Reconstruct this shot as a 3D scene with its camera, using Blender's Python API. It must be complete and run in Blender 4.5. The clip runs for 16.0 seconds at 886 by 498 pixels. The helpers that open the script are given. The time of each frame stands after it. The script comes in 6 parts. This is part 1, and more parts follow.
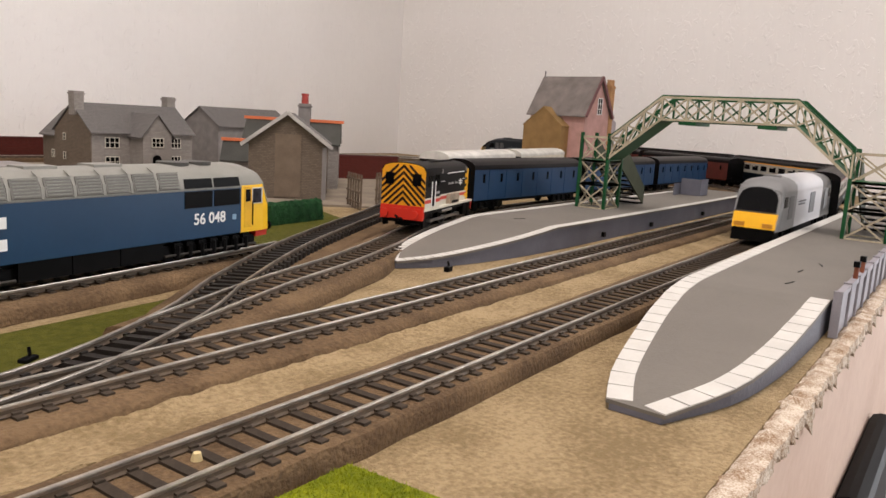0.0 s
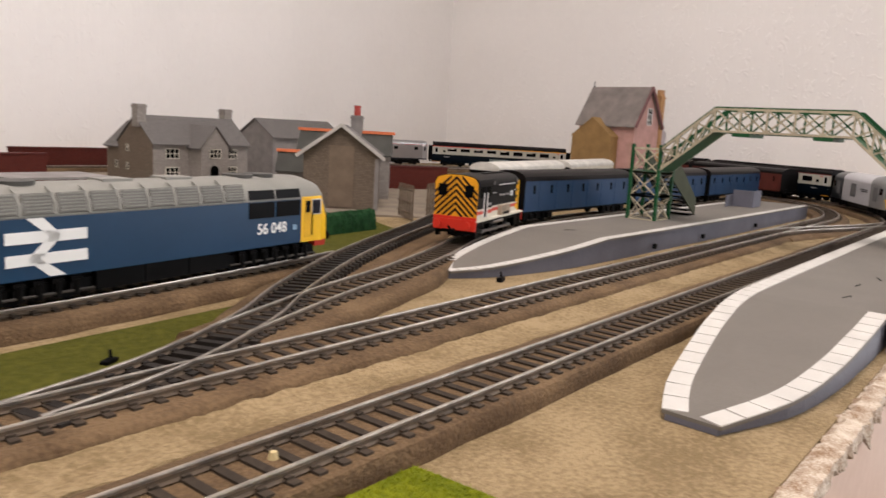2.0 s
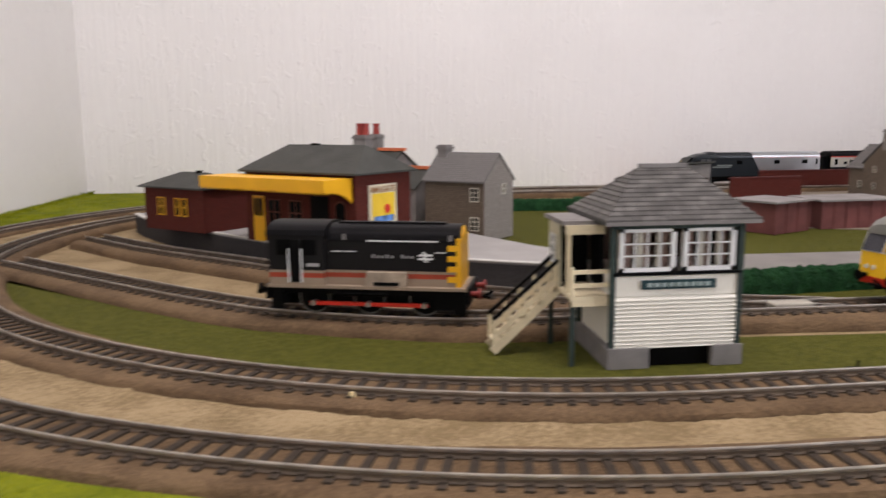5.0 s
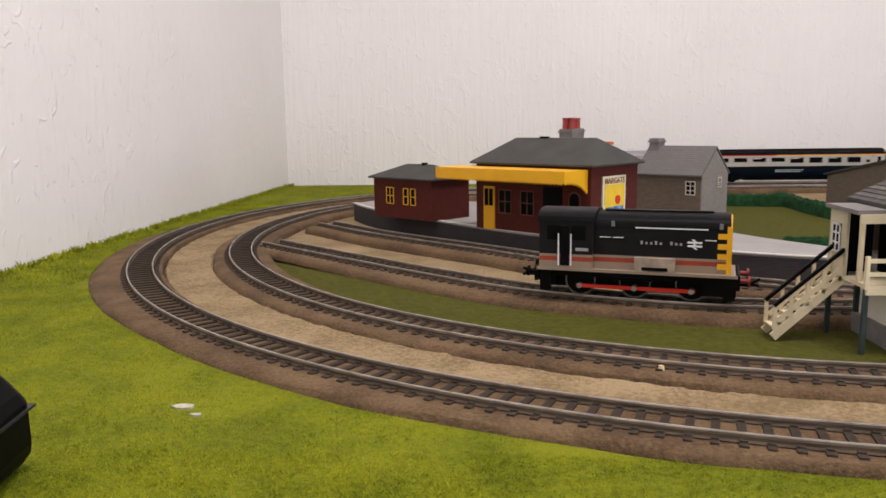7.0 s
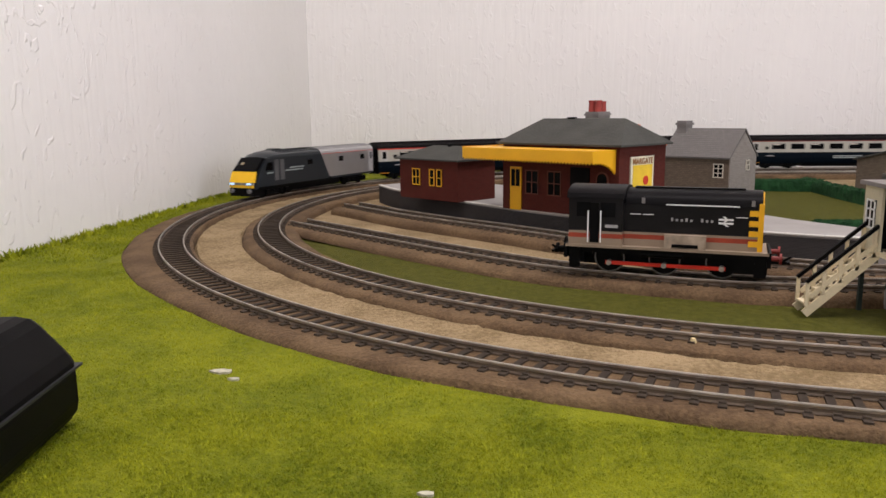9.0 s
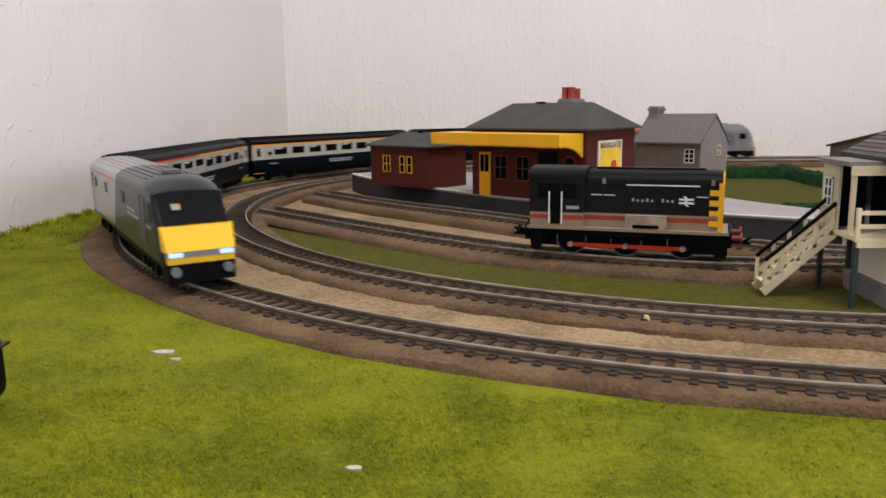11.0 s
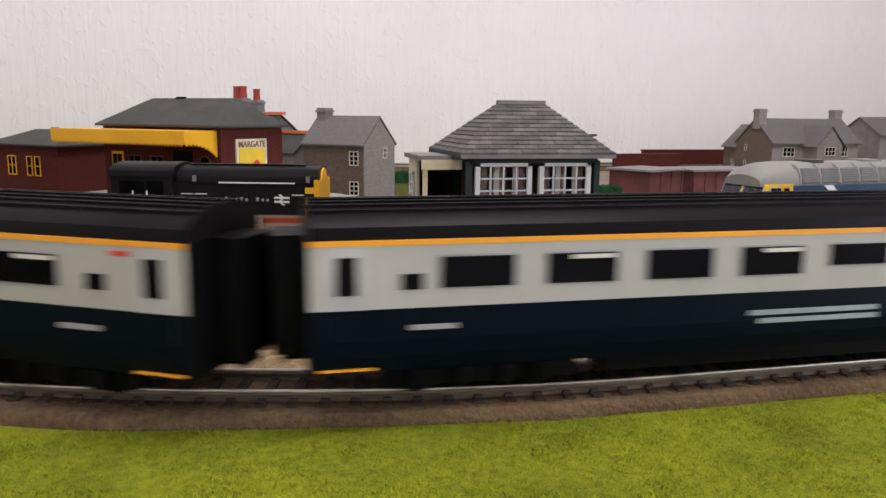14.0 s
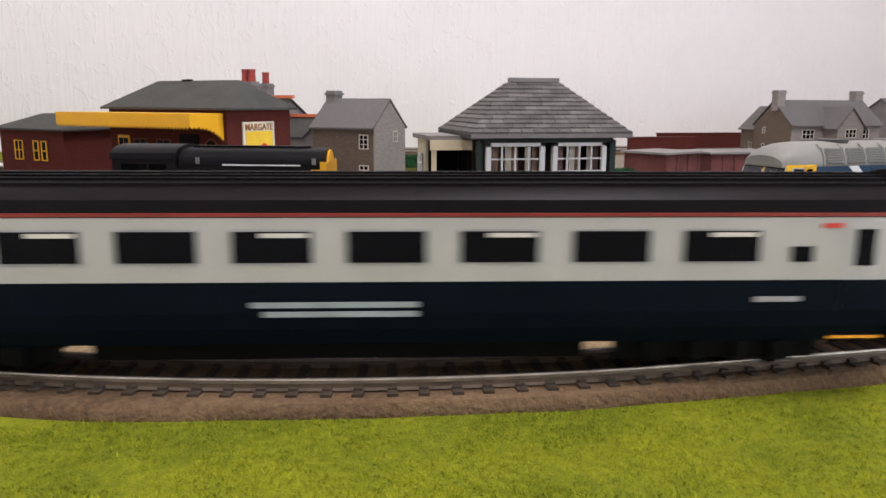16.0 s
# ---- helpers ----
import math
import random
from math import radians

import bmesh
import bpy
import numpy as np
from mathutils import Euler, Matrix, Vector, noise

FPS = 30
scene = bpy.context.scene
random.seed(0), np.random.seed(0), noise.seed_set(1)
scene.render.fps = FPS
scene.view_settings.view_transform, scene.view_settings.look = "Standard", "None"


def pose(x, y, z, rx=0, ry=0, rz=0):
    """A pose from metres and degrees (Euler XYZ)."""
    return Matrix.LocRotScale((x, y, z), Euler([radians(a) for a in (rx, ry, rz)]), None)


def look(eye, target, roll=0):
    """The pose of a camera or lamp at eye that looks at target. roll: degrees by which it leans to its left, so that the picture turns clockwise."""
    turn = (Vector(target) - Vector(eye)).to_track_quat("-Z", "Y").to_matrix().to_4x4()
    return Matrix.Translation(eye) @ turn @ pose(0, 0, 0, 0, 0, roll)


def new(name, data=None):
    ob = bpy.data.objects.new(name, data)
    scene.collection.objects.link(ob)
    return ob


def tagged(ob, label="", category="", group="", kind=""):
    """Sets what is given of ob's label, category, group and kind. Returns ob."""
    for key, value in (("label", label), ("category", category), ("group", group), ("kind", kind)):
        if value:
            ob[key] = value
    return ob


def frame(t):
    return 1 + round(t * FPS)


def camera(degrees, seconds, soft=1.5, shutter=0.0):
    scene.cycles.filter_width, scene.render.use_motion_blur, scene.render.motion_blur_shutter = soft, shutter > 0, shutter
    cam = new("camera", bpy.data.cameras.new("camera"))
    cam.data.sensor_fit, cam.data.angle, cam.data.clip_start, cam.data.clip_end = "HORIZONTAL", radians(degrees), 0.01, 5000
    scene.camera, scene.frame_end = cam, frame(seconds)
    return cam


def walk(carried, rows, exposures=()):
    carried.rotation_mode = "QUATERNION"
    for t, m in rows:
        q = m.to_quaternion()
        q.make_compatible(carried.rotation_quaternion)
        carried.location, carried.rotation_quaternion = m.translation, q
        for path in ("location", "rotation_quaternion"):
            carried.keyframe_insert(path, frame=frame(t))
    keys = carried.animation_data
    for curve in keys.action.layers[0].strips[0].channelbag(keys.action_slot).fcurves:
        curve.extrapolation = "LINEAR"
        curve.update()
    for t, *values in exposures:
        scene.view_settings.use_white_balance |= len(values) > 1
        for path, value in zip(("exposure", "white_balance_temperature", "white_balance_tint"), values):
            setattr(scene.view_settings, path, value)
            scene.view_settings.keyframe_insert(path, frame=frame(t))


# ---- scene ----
cam = camera(60.4, 16.0, shutter=0.5)
PATH = [
    (0, (0.076, -0.645, 0.09), (1.695, 0.482, -0.241), 3.4),
    (0.5, (0.077, -0.647, 0.091), (1.685, 0.494, -0.245), 2.9),
    (1, (0.075, -0.648, 0.092), (1.667, 0.516, -0.242), 2.8),
    (1.5, (0.073, -0.648, 0.092), (1.654, 0.533, -0.234), 2.9),
    (2, (0.066, -0.646, 0.092), (1.616, 0.578, -0.222), 3.3),
    (2.5, (0.04, -0.653, 0.1), (1.445, 0.743, -0.177), 2.5),
    (3, (-0.006, -0.673, 0.11), (1.102, 0.965, -0.188), 1.0),
    (3.5, (-0.046, -0.686, 0.113), (0.769, 1.115, -0.193), -0.3),
    (4, (-0.083, -0.691, 0.111), (0.526, 1.19, -0.193), -0.2),
    (4.5, (-0.113, -0.702, 0.115), (0.298, 1.231, -0.192), -0.5),
    (5, (-0.141, -0.706, 0.109), (0.087, 1.255, -0.21), -0.5),
    (5.2, (-0.155, -0.71, 0.113), (0.01, 1.254, -0.226), -0.7),
    (7.5, (-0.215, -0.731, 0.104), (-0.368, 1.237, -0.218), -0.6),
    (8, (-0.217, -0.732, 0.101), (-0.381, 1.234, -0.225), -0.5),
    (8.5, (-0.218, -0.735, 0.101), (-0.402, 1.228, -0.239), -0.6),
    (11, (-0.203, -0.729, 0.093), (-0.354, 1.231, -0.273), -0.8),
    (11.5, (-0.187, -0.731, 0.089), (-0.252, 1.239, -0.251), -0.5),
    (12, (-0.176, -0.73, 0.089), (-0.148, 1.244, -0.23), -0.1),
    (12.5, (-0.162, -0.718, 0.084), (0.03, 1.247, -0.235), 1.2),
    (13, (-0.135, -0.707, 0.087), (0.242, 1.233, -0.225), 1.1),
    (13.5, (-0.117, -0.703, 0.087), (0.343, 1.216, -0.24), 0.6),
    (14, (-0.118, -0.702, 0.083), (0.356, 1.211, -0.257), 0.6),
    (14.5, (-0.115, -0.7, 0.083), (0.365, 1.209, -0.272), 0.3),
    (15, (-0.114, -0.701, 0.083), (0.368, 1.208, -0.27), 0.1),
    (15.5, (-0.116, -0.702, 0.082), (0.338, 1.213, -0.276), 0.1),
    (16, (-0.114, -0.692, 0.08), (0.325, 1.222, -0.296), 0.3),
]
walk(cam, [(t, look(eye, target, roll)) for t, eye, target, roll in PATH],
     [(0.0, 0.08, 6550, 12), (2.0, 0.07, 6550, 13), (3.2, 0.00, 6200, 14), (5.0, -0.09, 6200, 14), (7.5, -0.07, 6300, 14), (11.0, -0.12, 6150, 13), (12.5, -0.08, 6000, 13), (14.0, 0.00, 6000, 14), (16.0, 0.12, 6000, 14)])

# light: one shaded ceiling lamp, an added fill lamp, window daylight and pale walls in a closed room
world = bpy.data.worlds.new("room_air")
world.use_nodes = True
world.node_tree.nodes["Background"].inputs[0].default_value = (1.0, 0.93, 0.86, 1)
world.node_tree.nodes["Background"].inputs[1].default_value = 0.015
scene.world = world


def area(name, at, size, watts, colour):
    d = bpy.data.lights.new(name, "AREA")
    d.shape, d.size, d.energy, d.color = "DISK", size, watts, colour
    ob = new(name, d)
    ob.location = at
    return ob


area("ceiling_light_glow", (0.25, -0.55, 1.40), 0.45, 13.5, (1.0, 0.905, 0.865))
# Unseen fill lamp, added to brighten the left end of the room.
area("added_fill_light", (-0.24, -0.70, 1.40), 0.45, 6.0, (1.0, 0.905, 0.875))
daylight = bpy.data.lights.new("window_daylight", "AREA")
daylight.shape, daylight.size, daylight.size_y, daylight.energy, daylight.color = "RECTANGLE", 1.5, 0.8, 33.0, (0.92, 0.955, 1.0)
day = new("window_daylight", daylight)
day.matrix_basis = pose(1.69, -1.5, 0.35, 0, 90, 0)

# ---------------------------------------------------------------- materials
MATS = {}


def mat(name, col, rough=0.6, metal=0.0, var=0.15, scale=60.0, bump=0.0, bscale=300.0, col2=None, fine=0.0, coat=0.0):
    """Procedural surface: two scales of colour noise, and relief."""
    if name in MATS:
        return MATS[name]
    m = bpy.data.materials.new(name)
    m.use_nodes = True
    nt = m.node_tree
    b = nt.nodes["Principled BSDF"]
    b.inputs["Roughness"].default_value = rough
    b.inputs["Metallic"].default_value = metal
    b.inputs["Coat Weight"].default_value = coat
    b.inputs["Specular IOR Level"].default_value = 0.5 if rough < 0.2 else 0.07 if max(col) < 0.02 else 0.16 if max(col) < 0.08 else 0.3
    tc = nt.nodes.new("ShaderNodeTexCoord")
    n1 = nt.nodes.new("ShaderNodeTexNoise")
    n1.inputs["Scale"].default_value = scale
    n1.inputs["Detail"].default_value = 5
    n2 = nt.nodes.new("ShaderNodeTexNoise")
    n2.inputs["Scale"].default_value = scale * 14
    n2.inputs["Detail"].default_value = 3
    nt.links.new(tc.outputs["Object"], n1.inputs["Vector"])
    nt.links.new(tc.outputs["Object"], n2.inputs["Vector"])
    mixf = nt.nodes.new("ShaderNodeMath")
    mixf.operation = "MULTIPLY_ADD"
    mixf.inputs[1].default_value = fine if fine else 0.35
    nt.links.new(n2.outputs["Fac"], mixf.inputs[0])
    sub = nt.nodes.new("ShaderNodeMath")
    sub.operation = "SUBTRACT"
    nt.links.new(n1.outputs["Fac"], sub.inputs[0])
    sub.inputs[1].default_value = 0.5 * (fine if fine else 0.35)
    nt.links.new(sub.outputs[0], mixf.inputs[2])
    ramp = nt.nodes.new("ShaderNodeValToRGB")
    c2 = col2 or tuple(c * (1 + var) for c in col)
    c1 = col if col2 else tuple(c * (1 - var) for c in col)
    ramp.color_ramp.elements[0].position, ramp.color_ramp.elements[1].position = 0.32, 0.68
    ramp.color_ramp.elements[0].color = (*c1, 1)
    ramp.color_ramp.elements[1].color = (*[min(c, 1) for c in c2], 1)
    nt.links.new(mixf.outputs[0], ramp.inputs[0])
    nt.links.new(ramp.outputs[0], b.inputs["Base Color"])
    if bump:
        n3 = nt.nodes.new("ShaderNodeTexNoise")
        n3.inputs["Scale"].default_value = bscale
        n3.inputs["Detail"].default_value = 4
        nt.links.new(tc.outputs["Object"], n3.inputs["Vector"])
        bp = nt.nodes.new("ShaderNodeBump")
        bp.inputs["Strength"].default_value = bump
        bp.inputs["Distance"].default_value = 0.002
        nt.links.new(n3.outputs["Fac"], bp.inputs["Height"])
        nt.links.new(bp.outputs[0], b.inputs["Normal"])
    MATS[name] = m
    return m


def brick_mat(name, c1, c2, mortar, w=0.003, h=0.001, rough=0.8, bump=0.4, offset=0.5):
    """Printed card brick or stone courses, too small to build singly."""
    if name in MATS:
        return MATS[name]
    m = mat(name, c1, rough)
    nt = m.node_tree
    b = nt.nodes["Principled BSDF"]
    tc = nt.nodes["Texture Coordinate"]
    # courses run along the wall: u from the horizontal place along the face, v from the height
    sx = nt.nodes.new("ShaderNodeSeparateXYZ")
    nt.links.new(tc.outputs["Object"], sx.inputs[0])
    sn = nt.nodes.new("ShaderNodeSeparateXYZ")
    nt.links.new(tc.outputs["Normal"], sn.inputs[0])
    ab = nt.nodes.new("ShaderNodeMath")
    ab.operation = "ABSOLUTE"
    nt.links.new(sn.outputs[0], ab.inputs[0])
    gt = nt.nodes.new("ShaderNodeMath")
    gt.operation = "GREATER_THAN"
    gt.inputs[1].default_value = 0.7
    nt.links.new(ab.outputs[0], gt.inputs[0])
    mx = nt.nodes.new("ShaderNodeMix")
    nt.links.new(gt.outputs[0], mx.inputs[0])
    nt.links.new(sx.outputs[0], mx.inputs[2])
    nt.links.new(sx.outputs[1], mx.inputs[3])
    cb = nt.nodes.new("ShaderNodeCombineXYZ")
    nt.links.new(mx.outputs[0], cb.inputs[0])
    nt.links.new(sx.outputs[2], cb.inputs[1])
    br = nt.nodes.new("ShaderNodeTexBrick")
    br.offset = offset
    br.inputs["Scale"].default_value = 1.0
    br.inputs["Brick Width"].default_value, br.inputs["Row Height"].default_value = w, h
    br.inputs["Mortar Size"].default_value = h * 0.12
    br.inputs["Color1"].default_value, br.inputs["Color2"].default_value, br.inputs["Mortar"].default_value = (*c1, 1), (*c2, 1), (*mortar, 1)
    nt.links.new(cb.outputs[0], br.inputs["Vector"])
    nt.links.new(br.outputs["Color"], b.inputs["Base Color"])
    bp = nt.nodes.new("ShaderNodeBump")
    bp.inputs["Strength"].default_value, bp.inputs["Distance"].default_value = bump, 0.0004
    bp.invert = True
    nt.links.new(br.outputs["Fac"], bp.inputs["Height"])
    nt.links.new(bp.outputs[0], b.inputs["Normal"])
    return m


def embossed(name, col):
    """Painted wallpaper: fine upright ribs with sparse raised slivers."""
    m = mat(name, col, 0.55, var=0.02, scale=5, bump=0.42, bscale=75)
    nt = m.node_tree
    tc = nt.nodes["Texture Coordinate"]

    def relief(stretch, scale, distortion, low, high):
        mp = nt.nodes.new("ShaderNodeMapping")
        mp.inputs["Scale"].default_value = stretch
        nt.links.new(tc.outputs["Object"], mp.inputs["Vector"])
        n = nt.nodes.new("ShaderNodeTexNoise")
        n.inputs["Scale"].default_value = scale
        n.inputs["Detail"].default_value = 1
        n.inputs["Distortion"].default_value = distortion
        nt.links.new(mp.outputs[0], n.inputs["Vector"])
        step = nt.nodes.new("ShaderNodeMapRange")
        step.interpolation_type = "SMOOTHSTEP"
        step.inputs["From Min"].default_value, step.inputs["From Max"].default_value = low, high
        nt.links.new(n.outputs["Fac"], step.inputs["Value"])
        return step.outputs[0]

    ribs = relief((1.0, 1.0, 0.07), 150, 0.2, 0.35, 0.65)
    slivers = relief((1.0, 1.0, 0.6), 70, 1.4, 0.60, 0.66)
    small = nt.nodes["Bump"].inputs["Height"].links[0].from_socket
    last = None
    for source, weight in ((small, 0.12), (ribs, 0.30), (slivers, 0.85)):
        mix = nt.nodes.new("ShaderNodeMath")
        mix.operation = "MULTIPLY_ADD"
        mix.inputs[1].default_value = weight
        mix.inputs[2].default_value = 0.0
        nt.links.new(source, mix.inputs[0])
        if last:
            nt.links.new(last, mix.inputs[2])
        last = mix.outputs[0]
    nt.links.new(last, nt.nodes["Bump"].inputs["Height"])
    return m


def glow(name, col, power):
    m = bpy.data.materials.new(name)
    m.use_nodes = True
    b = m.node_tree.nodes["Principled BSDF"]
    b.inputs["Base Color"].default_value = (*[c * 0.25 for c in col], 1)
    b.inputs["Emission Color"].default_value = (*col, 1)
    b.inputs["Emission Strength"].default_value = power
    return m


WALLPAPER = embossed("white_embossed_wallpaper", (0.85, 0.825, 0.80))
CEIL = mat("white_ceiling_paint", (0.82, 0.80, 0.77), 0.9, var=0.02, scale=6)
CARPET = mat("brown_carpet", (0.16, 0.11, 0.08), 0.95, var=0.3, scale=40)
SAND = mat("sandy_ballast_scatter", (0.215, 0.15, 0.072), 0.95, scale=34, bump=0.9, bscale=900, col2=(0.375, 0.275, 0.15), fine=0.9)
BED = mat("brown_foam_underlay", (0.082, 0.049, 0.024), 0.95, scale=40, bump=0.6, bscale=700, col2=(0.16, 0.102, 0.052), fine=0.7)
GRASS = mat("bright_green_grass_mat", (0.15, 0.18, 0.001), 0.95, scale=30, bump=1.0, bscale=1300, col2=(0.25, 0.27, 0.004), fine=0.7)
GRASSFIBRE = mat("yellow_green_flock_fibre", (0.17, 0.205, 0.0015), 0.9, scale=30, col2=(0.33, 0.345, 0.008), fine=0.8)
OLIVE = mat("olive_green_grass_mat", (0.062, 0.064, 0.007), 0.95, scale=300, bump=0.9, bscale=1200, col2=(0.105, 0.102, 0.014), fine=0.8)
SLEEPER = mat("dark_plastic_sleeper", (0.048, 0.036, 0.026), 0.8, var=0.3, scale=200)
RAIL = mat("nickel_silver_rail", (0.43, 0.39, 0.34), 0.40, metal=0.85, var=0.25, scale=120)
RUST = mat("brown_rail_side", (0.095, 0.068, 0.045), 0.6, var=0.3, scale=90)
ROAD = mat("grey_card_road", (0.20, 0.185, 0.17), 0.85, var=0.1, scale=30, bump=0.2, bscale=800)
HEDGE = mat("dark_green_hedge_foam", (0.008, 0.035, 0.012), 0.95, scale=120, bump=1.0, bscale=700, col2=(0.02, 0.075, 0.025), fine=0.8)
PLYWOOD = mat("pale_fibreboard_fascia", (0.52, 0.36, 0.27), 0.7, scale=12, col2=(0.62, 0.46, 0.36), bump=0.1, bscale=90)
TORN = mat("torn_card_edge", (0.24, 0.15, 0.085), 0.9, scale=120, col2=(0.60, 0.52, 0.42), fine=0.9, bump=0.6, bscale=400)
PLATTOP = mat("grey_plastic_platform_top", (0.155, 0.14, 0.12), 0.75, var=0.06, scale=25, bump=0.15, bscale=900)
PLATSIDE = mat("blue_grey_plastic_platform_side", (0.115, 0.115, 0.14), 0.7, var=0.1, scale=40, bump=0.2, bscale=500)
WHITELINE = mat("white_painted_edge_slab", (0.54, 0.52, 0.48), 0.7, var=0.06, scale=60)
DARKBRICK = brick_mat("dark_platform_brick", (0.030, 0.028, 0.030), (0.045, 0.04, 0.042), (0.07, 0.065, 0.06))
REDBRICK = brick_mat("deep_red_brick", (0.070, 0.012, 0.009), (0.10, 0.018, 0.012), (0.09, 0.03, 0.022))
STONE = brick_mat("grey_rubble_stone", (0.235, 0.21, 0.19), (0.30, 0.272, 0.25), (0.20, 0.18, 0.16), w=0.0034, h=0.0017, bump=0.3)
# Brown stone of the barn; also the shaded sides of grey stone houses.
TAN_SHADE_STONE = brick_mat("brown_and_shaded_rubble_stone", (0.125, 0.095, 0.068), (0.165, 0.128, 0.094), (0.10, 0.078, 0.058), w=0.0034, h=0.0017, bump=0.3)
GREYSTONE = mat("dressed_grey_stone", (0.20, 0.185, 0.175), 0.85, var=0.15, scale=90)
SLATE = brick_mat("grey_slate_roof", (0.135, 0.125, 0.118), (0.165, 0.153, 0.145), (0.10, 0.094, 0.088), w=0.0026, h=0.0017, bump=0.4)
SLATEPLAIN = mat("grey_green_slate_sheet", (0.060, 0.060, 0.053), 0.75, var=0.12, scale=60, bump=0.3, bscale=500)
ORANGE = mat("orange_ridge_tile", (0.62, 0.17, 0.07), 0.7, var=0.1)
TERRACOTTA = mat("red_chimney_pot", (0.30, 0.045, 0.035), 0.6)
YELLOW = mat("signal_yellow_paint", (0.80, 0.42, 0.01), 0.4, var=0.05)
LOCOYELLOW = mat("warning_panel_yellow", (0.85, 0.50, 0.015), 0.35, var=0.04)
BLUE = mat("rail_blue_paint", (0.007, 0.038, 0.088), 0.38, var=0.07, scale=30)
VANBLUE = mat("faded_rail_blue_paint", (0.006, 0.036, 0.095), 0.5, var=0.12, scale=40)
DKBLUE = mat("dark_coach_blue", (0.0016, 0.0045, 0.0085), 0.42, var=0.06)
BLACK = mat("matt_black_plastic", (0.0026, 0.0025, 0.0026), 0.5, var=0.25, scale=90)
ROOFGREY = mat("grey_loco_roof", (0.225, 0.22, 0.195), 0.55, var=0.08, scale=40)
ROOFDARK = mat("dark_coach_roof", (0.0065, 0.0052, 0.0055), 0.4, var=0.15)
WHITE = mat("white_lettering_paint", (0.80, 0.80, 0.78), 0.5, var=0.02)
CREAM = mat("cream_white_plastic", (0.66, 0.62, 0.52), 0.55, var=0.05)
COACHGREY = mat("coach_pearl_grey", (0.44, 0.425, 0.365), 0.26, var=0.04, coat=0.35)
SILVER = mat("silver_grey_paint", (0.42, 0.415, 0.42), 0.30, metal=0.75, var=0.04, coat=0.3)
DKGREY = mat("dark_slate_grey_paint", (0.019, 0.023, 0.027), 0.3, var=0.06, coat=0.2)
MIDGREY = mat("mid_grey_paint", (0.20, 0.20, 0.20), 0.4, var=0.05)
SHUNTGREY = mat("executive_dark_grey_paint", (0.013, 0.012, 0.012), 0.45, var=0.08)
SHUNTROOF = mat("charcoal_roof_paint", (0.006, 0.0055, 0.006), 0.42, var=0.1)
BEIGE = mat("beige_band_paint", (0.27, 0.205, 0.145), 0.45, var=0.05)
RED = mat("signal_red_paint", (0.55, 0.03, 0.015), 0.4, var=0.06)
STRIPERED = mat("red_stripe_paint", (0.60, 0.05, 0.03), 0.4, var=0.04)
STRIPEORANGE = mat("first_class_yellow_stripe", (0.85, 0.36, 0.02), 0.4, var=0.04)
DEEPGREEN = mat("deep_green_paint", (0.010, 0.065, 0.022), 0.45, var=0.12)
GLASSDARK = mat("dark_tinted_window", (0.003, 0.003, 0.0035), 0.22, var=0.1)
GLASSGREY = mat("pale_reflecting_window", (0.022, 0.022, 0.028), 0.12, var=0.6)
STEEL = mat("bright_steel", (0.5, 0.5, 0.5), 0.3, metal=0.9)
MAROON = mat("faded_maroon_plastic", (0.085, 0.016, 0.011), 0.6, var=0.15)
PINKRED = mat("weathered_pink_brick_sheet", (0.14, 0.048, 0.043), 0.8, var=0.2, scale=50)
PINK = mat("pale_pink_brick_paper", (0.46, 0.27, 0.24), 0.8, var=0.12, scale=80)
OCHRE = mat("ochre_stone_paper", (0.27, 0.165, 0.065), 0.85, var=0.15, scale=60)
CURTAIN = mat("brown_window_curtain", (0.26, 0.17, 0.14), 0.8, var=0.25, scale=200)
BOXWHITE = mat("warm_white_board_paint", (0.80, 0.765, 0.67), 0.55, var=0.05)
LATTICE = mat("grubby_cream_lattice", (0.40, 0.345, 0.245), 0.6, var=0.2, scale=120)
BARE = mat("cream_painted_stair", (0.66, 0.57, 0.38), 0.7, var=0.12)

# ---------------------------------------------------------------- mesh helpers


